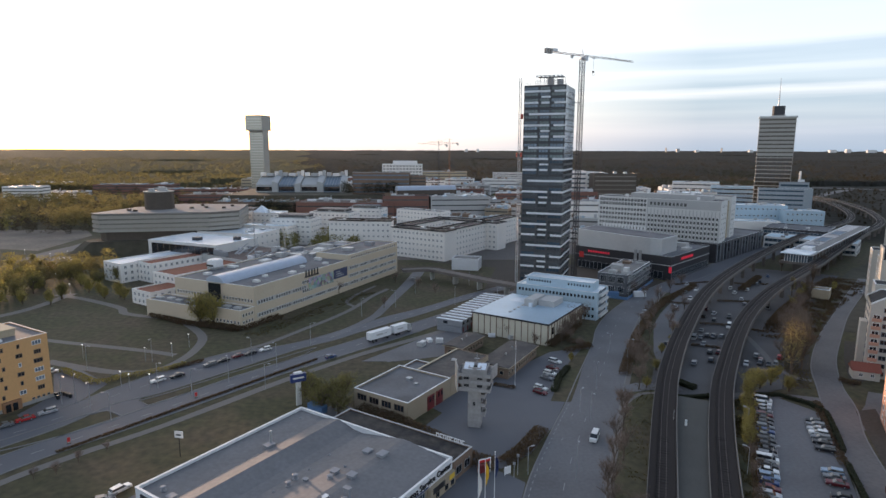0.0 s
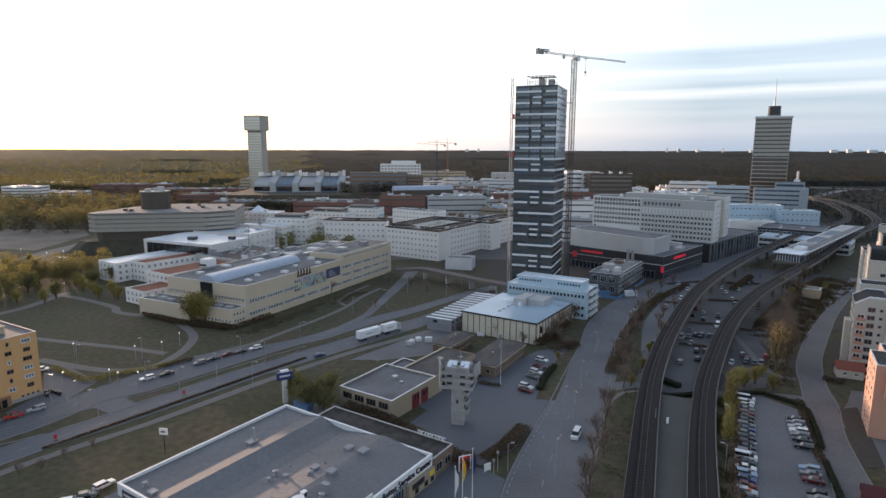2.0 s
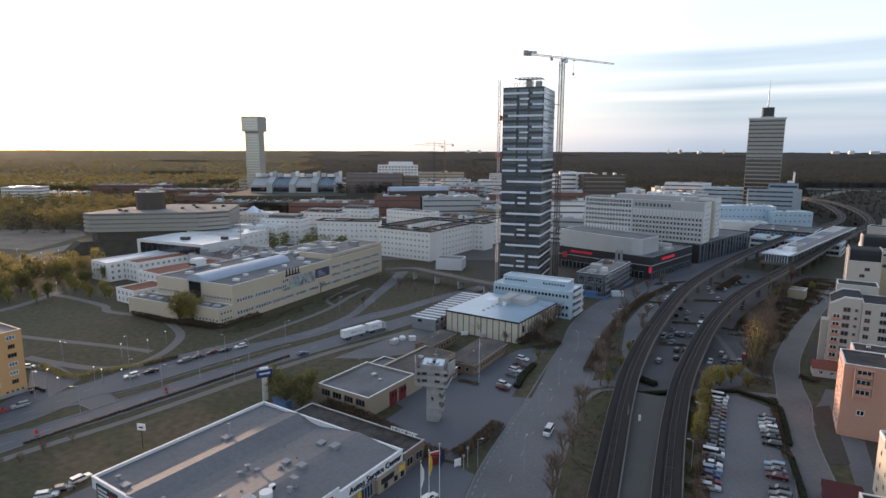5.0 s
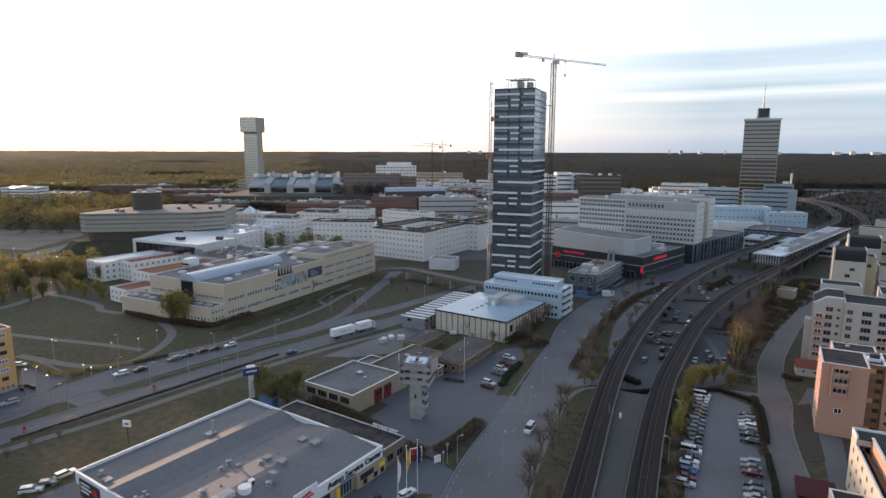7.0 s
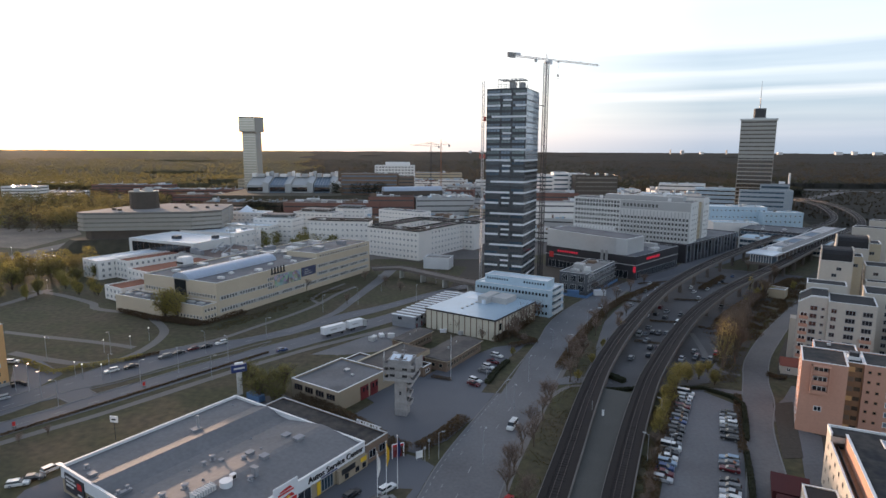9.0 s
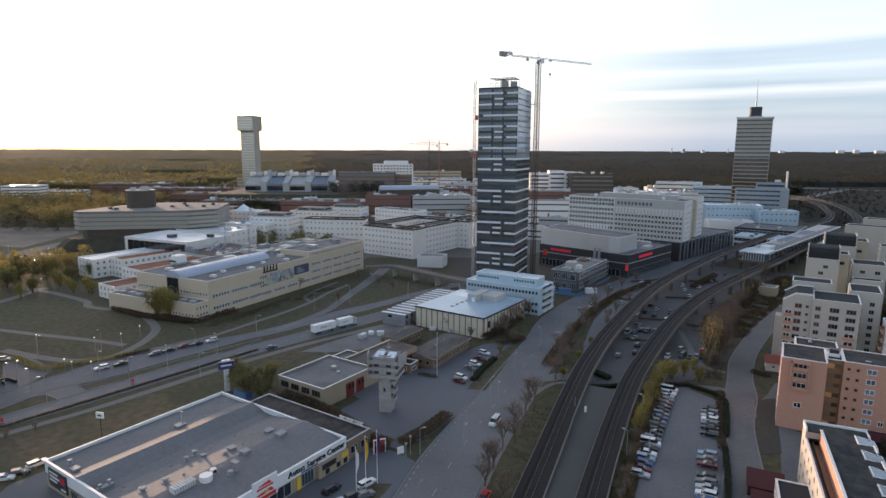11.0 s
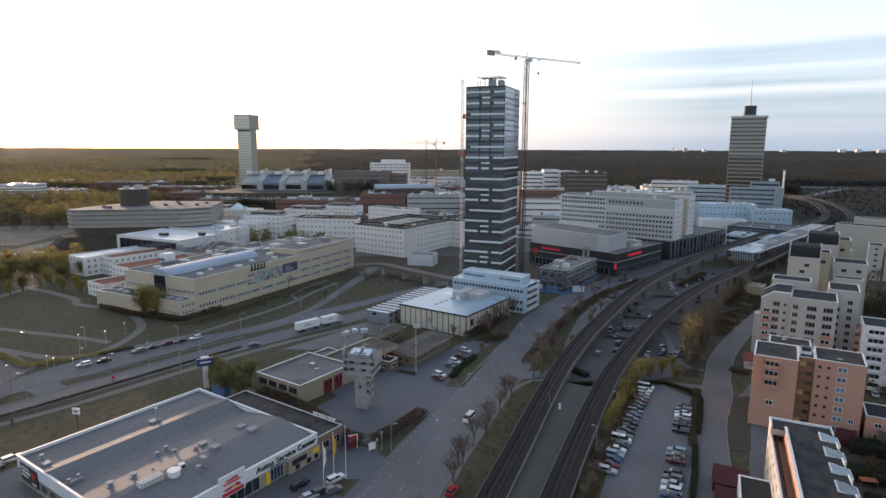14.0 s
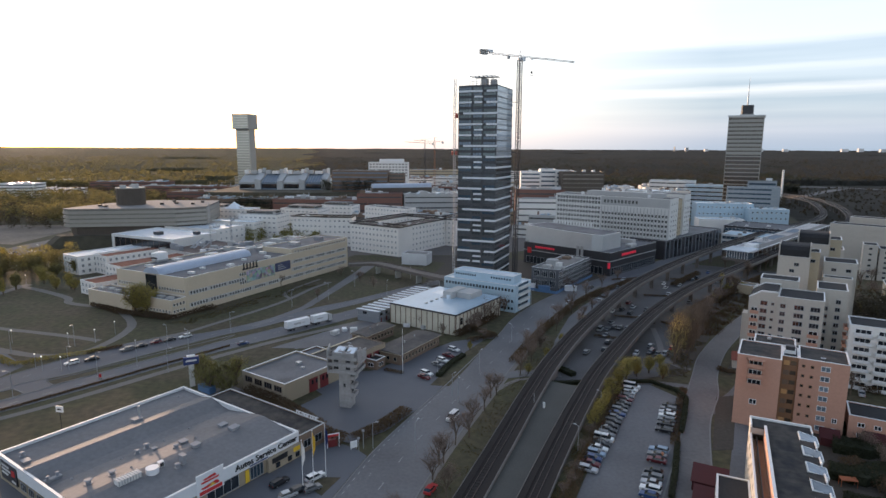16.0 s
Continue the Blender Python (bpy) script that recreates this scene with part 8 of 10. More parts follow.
# blocks and chimneys on the horizon
for px, wpx, up, mat in ((1178, 8, 6, GREY_PANEL), (1160, 1.2, 9, CONCRETE), (1254, 1.2, 8, CONCRETE), (1300, 12, 2, WHITE), (1436, 20, 3, WHITE), (1464, 14, 5, WHITE), (1500, 26, 3, LIGHT_PANEL), (1530, 8, 5, WHITE), (1556, 14, 4, WHITE), (820, 10, 2, WHITE), (840, 8, 3, WHITE), (1210, 10, 1.5, WHITE), (1340, 14, 1.5, WHITE), (340, 16, -8, WHITE)):
    x = (px - 784) / 1046 * 4350
    solo("horizon_block", Shape().box(0, wpx * 2.4, 0, 20, 30, 70 + up * 2.0), mat, "far pale block of flats on the horizon", "building", pose(x, 4200, 0), "horizon blocks")

# ---- vehicles ----
CAR_PAINT = {"white": (0.72, 0.72, 0.70), "silver": (0.42, 0.43, 0.44), "grey": (0.14, 0.145, 0.15), "black": (0.018, 0.018, 0.02), "blue": (0.03, 0.06, 0.16), "dark red": (0.11, 0.014, 0.018), "red": (0.42, 0.03, 0.03), "pale blue": (0.25, 0.33, 0.42)}
CAR_MAT = {k: surface("car_paint_" + k.replace(" ", "_"), c, 0.28, 2, 0.04, 0.08, 0.8, 0.0, metal=0.15) for k, c in CAR_PAINT.items()}
LAMP_RED = surface("tail_lamp", (0.35, 0.02, 0.02), 0.3, 2, 0.05, 0.1, 1, 0.0)
LAMP_CLEAR = surface("head_lamp", (0.65, 0.66, 0.68), 0.15, 2, 0.05, 0.1, 1, 0.0)
# side outline of each kind: length stations with body height, and the cabin's foot and roof lines
KINDS = {
    "hatchback": dict(l=4.1, w=1.76, low=[(-2.05, 0.55), (-1.95, 0.85), (-0.95, 0.98), (1.85, 1.02), (2.05, 0.75)], cab=[(-0.95, 0.98), (-0.2, 1.45), (1.35, 1.47), (1.95, 1.02)]),
    "saloon": dict(l=4.6, w=1.8, low=[(-2.3, 0.55), (-2.2, 0.82), (-1.0, 0.95), (1.4, 0.98), (2.2, 0.98), (2.3, 0.7)], cab=[(-1.0, 0.95), (-0.25, 1.42), (0.9, 1.43), (1.6, 0.98)]),
    "estate": dict(l=4.7, w=1.82, low=[(-2.35, 0.55), (-2.25, 0.85), (-1.05, 0.97), (2.2, 1.02), (2.35, 0.75)], cab=[(-1.05, 0.97), (-0.3, 1.47), (1.95, 1.48), (2.28, 1.02)]),
    "van": dict(l=5.1, w=1.95, low=[(-2.55, 0.6), (-2.45, 1.05), (-1.75, 1.15), (2.5, 1.2), (2.55, 0.7)], cab=[(-1.75, 1.15), (-1.0, 1.98), (2.45, 2.02), (2.52, 1.2)]),
}
CAR_MESH = {}


def loft(low, foot, w, inset=0.0):
    """A closed body from a side outline, a little narrower above and at both ends."""
    s = Shape()
    n = len(low)
    l0, l1 = low[0][0], low[-1][0]
    rows = []
    for x, z in low:
        k = 1.0 - 0.10 * abs((2 * x - l0 - l1) / (l1 - l0)) ** 4
        rows.append([(x, -w / 2 * k, foot), (x, -w / 2 * k, z - 0.12), (x, -w / 2 * k + 0.14 + inset, z), (x, w / 2 * k - 0.14 - inset, z), (x, w / 2 * k, z - 0.12), (x, w / 2 * k, foot)])
    for r in rows:
        s.v += r
    for i in range(n - 1):
        for j in range(6):
            q = (j + 1) % 6
            s.f.append((i * 6 + j, (i + 1) * 6 + j, (i + 1) * 6 + q, i * 6 + q))
            s.s.append(0)
    s.f += [tuple(range(6)), tuple(range(6 * n - 1, 6 * n - 7, -1))]
    s.s += [0, 0]
    return s


def car_meshes(kind):
    if kind not in CAR_MESH:
        k = KINDS[kind]
        w, c = k["w"], k["cab"]
        body_ = loft(k["low"], 0.28, w)
        cabin = Shape()
        hw, rw = w / 2 - 0.10, w / 2 - 0.26
        foot = [(c[0][0], -hw, c[0][1] - 0.02), (c[3][0], -hw, c[3][1] - 0.02), (c[3][0], hw, c[3][1] - 0.02), (c[0][0], hw, c[0][1] - 0.02)]
        roof_ = [(c[1][0], -rw, c[1][1]), (c[2][0], -rw, c[2][1]), (c[2][0], rw, c[2][1]), (c[1][0], rw, c[1][1])]
        cabin.v = foot + roof_
        for i in range(4):
            j = (i + 1) % 4
            cabin.f.append((i, j, 4 + j, 4 + i))
            cabin.s.append(0)
        cabin.f.append((4, 5, 6, 7))
        cabin.s.append(0)
        lid = Shape()
        rw2 = rw + 0.03
        lid.prism([(c[1][0] - 0.05, -rw2), (c[2][0] + 0.05, -rw2), (c[2][0] + 0.05, rw2), (c[1][0] - 0.05, rw2)], c[1][1] - 0.03, c[1][1] + 0.04)
        wheel = Shape()
        for y0, y1, r in ((-0.11, 0.11, 0.32),):
            wheel.bar((0, y0, 0), (0, y1, 0), r, 14)
        rim = Shape().bar((0, -0.125, 0), (0, 0.125, 0), 0.19, 10)
        CAR_MESH[kind] = (body_.mesh("body", CAR_MAT["white"]), cabin.mesh("cabin_glass", GLASS), lid.mesh("car_roof", CAR_MAT["white"]), wheel.mesh("wheel", RUBBER), rim.mesh("rim", STEEL),
                          Shape().box(-0.03, 0.03, -0.16, 0.16, -0.07, 0.07).mesh("headlight", LAMP_CLEAR), Shape().box(-0.03, 0.03, -0.14, 0.14, -0.09, 0.09).mesh("tail_light", LAMP_RED))
    return CAR_MESH[kind]


def painted(ob, mat):
    ob.material_slots[0].link = "OBJECT"
    ob.material_slots[0].material = mat
    return ob


def car(kind, colour, x, y, heading, where="parked on the asphalt", group="parked cars", detail=True, z=0.06):
    """A car whose front points along heading (degrees from +x)."""
    me = car_meshes(kind)
    k = KINDS[kind]
    t = thing("van" if kind == "van" else "car", colour + " " + kind + (" car " if kind != "van" else " ") + where, "van" if kind == "van" else "car", pose(x, y, z, 0, 0, heading + 180), group)
    painted(part("body", me[0], None, t), CAR_MAT[colour])
    part("cabin_glass", me[1], None, t, "dark car windows")
    painted(part("car_roof", me[2], None, t), CAR_MAT[colour])
    for sx in (-0.3, 0.29):
        for sy in (-1, 1):
            wh = part("wheel", me[3], None, t, m=pose(sx * k["l"], sy * (k["w"] / 2 - 0.12), 0.32))
            if detail:
                part("rim", me[4], None, wh)
    if detail:
        for sy in (-0.6, 0.6):
            part("headlight", me[5], None, t, m=pose(-k["l"] / 2 + 0.04, sy, 0.66))
            part("tail_light", me[6], None, t, m=pose(k["l"] / 2 - 0.02, sy, 0.74))
    return t


KN = ("hatchback", "saloon", "estate", "hatchback", "estate")
# the car park in front of the flats: one row along the hedge by the track, one along the street
ROW_A = [("van", "white"), ("estate", "white"), ("hatchback", "silver"), ("saloon", "grey"), ("estate", "dark red"), ("saloon", "black"), ("hatchback", "black"), ("estate", "grey"), ("saloon", "blue"), ("hatchback", "grey"), ("estate", "black"), ("hatchback", "black"), ("saloon", "black"), ("estate", "grey"), ("van", "white"), ("saloon", "black"), ("saloon", "white"), ("estate", "pale blue"), ("hatchback", "blue"), ("saloon", "dark red"), ("estate", "silver")]
a0, a1 = Vector((96.5, 168.0)), Vector((71.8, 118.6))
for i, (k, c) in enumerate(ROW_A):
    p = a0.lerp(a1, i / (len(ROW_A) - 1))
    car(k, c, p.x, p.y, -27 + (i % 3 - 1), "parked beside the track hedge", "car park row")
ROW_B = [("estate", "grey", 104.4, 152.4), ("hatchback", "black", 105.4, 154.8), ("saloon", "silver", 103.2, 150.0), ("estate", "white", 102.4, 147.8), ("estate", "grey", 101.3, 145.2), ("saloon", "black", 100.2, 142.7), ("estate", "black", 98.7, 139.2), ("estate", "pale blue", 93.6, 128.6), ("saloon", "grey", 92.4, 126.2), ("saloon", "dark red", 91.4, 123.6), ("hatchback", "black", 89.0, 118.4), ("estate", "grey", 88.0, 116.0), ("saloon", "silver", 86.9, 113.6), ("estate", "white", 85.9, 111.2), ("hatchback", "blue", 84.8, 108.8)]
for k, c, x, y in ROW_B:
    car(k, c, x - 2.0, y - 0.5, 153, "parked beside the street hedge", "car park row")
# fire station yard
for k, c, (x, y) in (("estate", "white", (40.1, 201.1)), ("saloon", "dark red", (38.1, 194.5)), ("estate", "white", (36.2, 189.4)), ("saloon", "grey", (34.5, 185.4)), ("estate", "white", (31.1, 177.0)), ("saloon", "dark red", (30.4, 173.9))):
    car(k, c, x, y, -40, "parked in the fire station yard", "station yard cars")
# shop forecourt
for k, c, (x, y), h in (("estate", "black", (1.2, 110.9), 57), ("estate", "white", (8.7, 113.4), 50), ("hatchback", "silver", (4.5, 106.2), 40), ("estate", "black", (6.6, 108.4), 45), ("hatchback", "grey", (9.1, 108.9), 40)):
    car(k, c, x, y, h, "parked on the shop forecourt", "forecourt cars")
for k, c, (x, y), h in (("estate", "white", (-74.7, 113.7), 20), ("estate", "white", (-71.3, 120.2), 60), ("saloon", "black", (-72.7, 116.1), 30), ("hatchback", "grey", (-72.8, 116.1), 25)):
    car(k, c, x, y, h, "parked behind the repair shop", "forecourt cars")
# carriageway queue, heading away to the crossing
for k, c, (x, y) in (("estate", "white", (-92.6, 182.6)), ("saloon", "black", (-88.1, 186.5)), ("estate", "grey", (-81.2, 196.9)), ("saloon", "black", (-78.1, 200.8)), ("hatchback", "dark red", (-74.7, 205.5)), ("saloon", "black", (-70.9, 208.5)), ("estate", "white", (-66.6, 212.9)), ("saloon", "red", (-116.2, 154.4)), ("estate", "silver", (-113.0, 159.1)), ("saloon", "grey", (-119.1, 150.3))):
    car(k, c, x, y, 226, "standing in a queue on the carriageway", "queueing cars", True, 0.08)
car("van", "white", 39.9, 144.6, 245, "driving along the avenue", "avenue traffic")
car("hatchback", "red", 35.3, 109.2, 66, "driving along the avenue", "avenue traffic")
car("hatchback", "blue", -40.7, 205.1, 46, "driving on the carriageway", "avenue traffic", True, 0.08)
car("estate", "white", -132.2, 190.2, 10, "parked beside the ochre flats", "parked cars")
# car park below the viaducts
rng = random.Random(5)
BAY = [(95.7, 270.5), (113.3, 256.6), (118.4, 259.3), (125.1, 264.0), (129.5, 258.5), (122.5, 243.9), (103.8, 228.4), (107.8, 231.4), (101.1, 228.4), (109.5, 229.9), (112.9, 229.9), (101.3, 220.1), (100.0, 211.7), (103.1, 211.1), (89.1, 199.8), (96.4, 202.7), (154.0, 283.5), (150.9, 290.1), (164.2, 310.8), (156.9, 314.6), (127.9, 304.1), (136.6, 310.5), (87.5, 221.3), (154.8, 273.1), (122.9, 205.8), (112.6, 200.0), (114.8, 198.4), (117.2, 198.4), (111.9, 275.7), (154.4, 304.4), (176.8, 324.4), (173.0, 304.6), (188.8, 320.4), (136.9, 323.9), (114.1, 303.9)]
TONE = ("silver", "white", "black", "silver", "black", "white", "grey", "black", "silver", "black", "grey", "grey", "black", "dark red", "grey", "black", "white", "silver", "white", "white", "grey", "white", "black", "grey", "red", "black", "black", "grey", "silver", "white", "grey", "black", "white", "silver", "grey")
for i, (x, y) in enumerate(BAY):
    car("van" if i in (5, 8) else KN[i % 5], TONE[i], x, y, 58 + rng.choice((0, 180)) + rng.uniform(-4, 4), "parked below the metro viaduct", "viaduct car park", False)
more = [(150.1, 292.5), (167.5, 311.1), (125.0, 271.7), (131.6, 262.0), (120.7, 253.7), (134.4, 259.3), (107.9, 237.8), (116.7, 231.0), (117.2, 226.7), (111.6, 231.0), (109.4, 216.3), (102.2, 213.7), (105.2, 209.9), (93.1, 198.6), (115.2, 207.6), (107.0, 198.8), (107.8, 194.9), (110.5, 259.9), (97.2, 234.6), (125.3, 291.0), (181.5, 330.6), (194.4, 346.0), (147.4, 280.2), (150.9, 275.0)]
for i, (x, y) in enumerate(more):
    if all(math.hypot(x - a, y - b) > 5.2 for a, b in BAY + more[:i]):
        car(KN[i % 5], ("black", "grey", "dark red", "white", "black", "blue", "grey", "silver")[i % 8], x, y, 58 + 180 * (i % 2), "parked below the metro viaduct", "viaduct car park", False)
car("hatchback", "dark red", 114.3, 202.8, 60, "parked below the metro viaduct", "viaduct car park", False)
for x, y, h in ((166.1, 164.8, 60), (221.6, 305.1, 55)):
    car("saloon", "silver", x, y, h, "driving on the street by the flats", "street traffic")

# lorry with its trailer
t = thing("lorry", "white box lorry with a drawbar trailer on the carriageway", "lorry", pose(-22.4, 229.0, 0.08, 0, 0, 46.5))
part("cargo_box", Shape().box(-9.6, 1.2, -1.28, 1.28, 1.15, 4.1, 0, 0.05), WHITE_METAL, t, "white trailer box with grey lettering bars")
part("cargo_box", Shape().box(2.9, 10.2, -1.28, 1.28, 1.15, 4.1, 0, 0.05), WHITE_METAL, t, "white lorry box")
part("cab", Shape().prism([(10.5, -1.22), (12.4, -1.22), (12.6, -0.9), (12.6, 0.9), (12.4, 1.22), (10.5, 1.22)], 0.6, [3.7, 3.2, 3.0, 3.0, 3.2, 3.7]), GREY_PANEL, t)
part("windscreen", Shape().box(12.52, 12.66, -1.0, 1.0, 1.9, 2.9), GLASS, t)
part("chassis", Shape().box(-9.4, 11, -0.5, 0.5, 0.75, 1.15), BLACK, t)
for x in (-8.0, -6.6, -0.6, 4.2, 5.6, 11.4):
    for y in (-1.05, 1.05):
        part("wheel", Shape().bar((x, y - 0.16, 0.5), (x, y + 0.16, 0.5), 0.5, 14), RUBBER, t)
for y in (-1.30, 1.28):
    part("sign_bar", Shape().box(-6.4, -3.2, y, y + 0.02, 2.3, 3.0).box(-2.6, -1.2, y, y + 0.02, 2.5, 2.8), GREY_PANEL, t)
    part("sign_bar", Shape().box(4.6, 7.6, y, y + 0.02, 2.4, 2.9), GREY_PANEL, t)

# ---- street furniture ----
def lamp_post(x, y, h=8.0, arm=0.0, lit=False, label="grey steel street lamp post"):
    t = thing("street_lamp", label + (" with a lit head" if lit else ""), "street lamp", pose(x, y, 0, 0, 0, random.Random(int(x * 10)).uniform(0, 360)), "street lamps")
    part("pole", Shape().bar((0, 0, 0), (0, 0, h), 0.09, 6, 0.06), STEEL, t)
    if arm:
        part("arm", Shape().bar((0, 0, h - 0.1), (arm, 0, h + 0.15), 0.05, 5), STEEL, t)
    if lit:
        part("lamp_head", Shape().tube((0, 0), 0.16, h, h + 0.34, 8, r2=0.24), LAMP_LIT, t)
    else:
        part("lamp_head", Shape().box(arm - 0.1, arm + 0.75, -0.18, 0.18, h + 0.05, h + 0.22, 0, 0.05), STEEL, t)
    return t


for x, y in [(-68.1, 201.5), (-51.2, 220.2), (-36.8, 259.6), (-22.6, 274.3), (-14.4, 302.5), (5.9, 279.8), (14.7, 322.4), (26.6, 280.1), (-69.5, 182.3), (-57.7, 196.0), (-77.1, 171.9), (-90.0, 177.1), (-121.7, 192.8), (-102.4, 161.8), (-108.9, 165.6), (-92.4, 154.6), (-113.1, 165.6), (-103.5, 201.2), (-55.8, 176.4)]:
    lamp_post(x, y, 8.5, 1.2, False)
for x, y in [(-129.7, 203.9), (-105.9, 201.2), (-155.0, 216.0), (-98.5, 205.9), (-98.4, 176.1), (-96.8, 216.5), (-102.3, 178.3), (-92.0, 176.2), (-217.6, 306.4), (-218.7, 326.7), (-194.4, 300.4), (-266.6, 375.4), (-264.0, 391.2), (-257.9, 399.6), (-291.2, 405.5), (-253.2, 366.4), (-238.8, 357.8)]:
    lamp_post(x, y, 5.0, 0.0, True, "park lamp on a thin post")
for x, y in [(34.8, 176.5), (39.7, 160.7), (20.0, 127.4), (62.6, 212.4), (76.9, 127.7), (71.3, 127.5), (81.9, 148.5), (77.2, 267.9)]:
    lamp_post(x, y, 7.0, 0.8, False)
for x, y in [(48.6, 177.1), (66.3, 202.5), (81.1, 235.6), (105.6, 280.9), (41.5, 155.4), (30.8, 125.2)]:
    lamp_post(x, y, 8.5, 1.4, False)


def flagpole(x, y, h, cloth=None, label="slender white flagpole without a flag"):
    t = thing("flagpole", label, "flagpole", pose(x, y, 0), "flagpoles")
    part("pole", Shape().bar((0, 0, 0), (0, 0, h), 0.09, 8, 0.05), TRIM_WHITE, t)
    part("finial", Shape().tube((0, 0), 0.12, h, h + 0.2, 8), TRIM_WHITE, t)
    if cloth:
        s = Shape()
        for k in range(9):
            fold = (0.08 + k * 0.08, 0.16 * math.sin(k * 1.4))
            s.v += [(*fold, h - 6.2 + k * 0.28), (*fold, h - 0.4 - k * 0.2)]
            if k:
                s.f.append((2 * k - 2, 2 * k, 2 * k + 1, 2 * k - 1))
                s.s.append(0)
        part("flag", s, cloth, t, "limp hanging flag")
    return t


flagpole(7.2, 108.4, 12.0, WHITE, "white flagpole with a limp white flag")
flagpole(8.8, 111.4, 12.8, YELLOW_SIGN, "white flagpole with a limp yellow flag")
flagpole(11.0, 114.2, 12.8, BLUE_SIGN, "white flagpole with a limp blue flag")
flagpole(23.0, 177.8, 15.5)

t = thing("pylon_sign", "tall pylon sign with a dark blue head", "sign", pose(-42.5, 165.2, 0, 0, 0, 30))
part("post", Shape().box(-0.8, 0.8, -0.25, 0.25, 0, 7.4, 0, 0.08), LIGHT_PANEL, t)
head = part("sign_head", Shape().box(-2.3, 2.3, -0.6, 0.6, 7.4, 9.8, 0, 0.1), BLUE_SIGN, t)
part("sign_bar", Shape().box(-1.6, 1.6, -0.66, -0.6, 8.4, 8.9), LIGHT_PANEL, head)
part("sign_cap", Shape().box(-1.2, 1.2, -0.6, 0.6, 9.8, 10.3), TRIM_WHITE, head)
t = thing("road_sign", "white sign board on a dark post", "sign", pose(-64.6, 135.2, 0, 0, 0, -10))
part("post", Shape().bar((0, 0, 0), (0, 0, 5.0), 0.1, 6), BLACK, t)
part("board", Shape().box(-1.1, 1.1, -0.12, 0.12, 5.0, 6.7), TRIM_WHITE, t)
part("sign_bar", Shape().box(-0.6, 0.6, -0.16, -0.12, 5.6, 6.0), BLACK, t)
t = thing("gate_arch", "red and white arched gate sign at the forecourt", "sign", at(9.9, 127.9, 24))
part("arch", Shape().box(-1.6, -1.4, -0.12, 0.12, 0, 3.6).box(1.4, 1.6, -0.12, 0.12, 0, 3.6).box(-1.6, 1.6, -0.12, 0.12, 3.6, 3.75), TRIM_WHITE, t)
part("sign_board", Shape().box(-1.4, 1.4, -0.16, 0.16, 3.0, 3.6), RED_SIGN, t)
part("stall", Shape().box(-1.2, 1.2, 0.3, 1.5, 0.05, 1.9, 0, 0.1), RED_DOOR, t)
for x, y, z1 in ((16.6, 126.2, 3.8), (17.6, 127.4, 5.2)):
    solo("street_post", Shape().bar((0, 0, 0), (0, 0, z1), 0.08, 6).box(-0.3, 0.3, -0.1, 0.1, z1 - 0.6, z1), STEEL, "grey traffic post beside the avenue", "post", pose(x, y, 0))
solo("notice_board", Shape().box(-0.9, 0.9, -0.1, 0.1, 0.4, 2.2).box(-0.8, -0.7, -0.05, 0.05, 0, 0.4).box(0.7, 0.8, -0.05, 0.05, 0, 0.4), TRIM_WHITE, "white notice board by the hedge", "sign", pose(15.2, 127.2, 0, 0, 0, 30))
solo("skip", Shape().box(-3, 3, -1.2, 1.2, 0.2, 2.2, 0, 0.2), HOARDING, "blue container behind the repair shop", "container", pose(-36.2, 161.0, 0, 0, 0, -33))
solo("signal_post", Shape().box(-0.3, 0.3, -0.2, 0.2, 0, 1.7, 0, 0.08), TRIM_WHITE, "white cabinet between the metro tracks", "cabinet", pose(66.2, 150.5, 1.0))
solo("signal_post", Shape().bar((0, 0, 0), (0, 0, 3.6), 0.08, 6), STEEL, "thin steel signal post by the metro track", "post", pose(63.6, 152.5, 1.0))
for k, (x, y) in enumerate([(-117.3, 171.7), (-116.1, 171.7), (-114.7, 170.8), (-113.3, 170.0), (-118.1, 170.8), (-116.3, 168.8)]):
    solo("waste_bin", Shape().tube((0, 0), 0.45, 0, 1.2, 10, 0, 0.55), BLACK, "dark round waste container beside the ochre flats", "bin", pose(x, y, 0.05), "waste containers")
for k, (x, y) in enumerate([(19.9, 230.6), (27.6, 227.8), (-7.7, 219.2), (-5.2, 224.0), (-8.4, 218.5), (-1.2, 222.6)]):
    solo("crate", Shape().box(-1.4, 1.4, -0.9, 0.9, 0, 1.2 + 0.3 * (k % 3), 0, 0.1), (WHITE_METAL, GREY_PANEL, LIGHT_PANEL)[k % 3], "pale crate stored beside the site cabins", "crate", pose(x, y, 0.05, 0, 0, k * 37), "stored crates")

for x, y in ((-75.0, 170.0), (-96.0, 141.5)):
    t = thing("road_marker", "red and white marker board on a short post", "road sign", pose(x, y, 0.05, 0, 0, 30), "road markers")
    part("post", Shape().bar((0, 0, 0), (0, 0, 0.7), 0.05, 6), STEEL, t)
    part("board", Shape().box(-0.35, 0.35, -0.05, 0.05, 0.5, 1.7), RED_SIGN, t)
    part("foot", Shape().box(-0.5, 0.5, -0.3, 0.3, 0, 0.14, 0, 0.05), BLACK, t)

# ---- road markings ----
def dashes(line, name, label, length=3.0, gap=6.0, width=0.16, z=0.075, limit=64):
    mesh = Shape().box(0, length, -width / 2, width / 2, -0.01, 0.01).mesh("road_marking", PAINT_LINE)
    top = thing(name, label, "road marking", kind="structure")
    for i, (x, y, a) in enumerate(way_points(line, length + gap)):
        if i < limit:
            part("road_marking", mesh, None, top, m=pose(x, y, z, 0, 0, a))
    return top


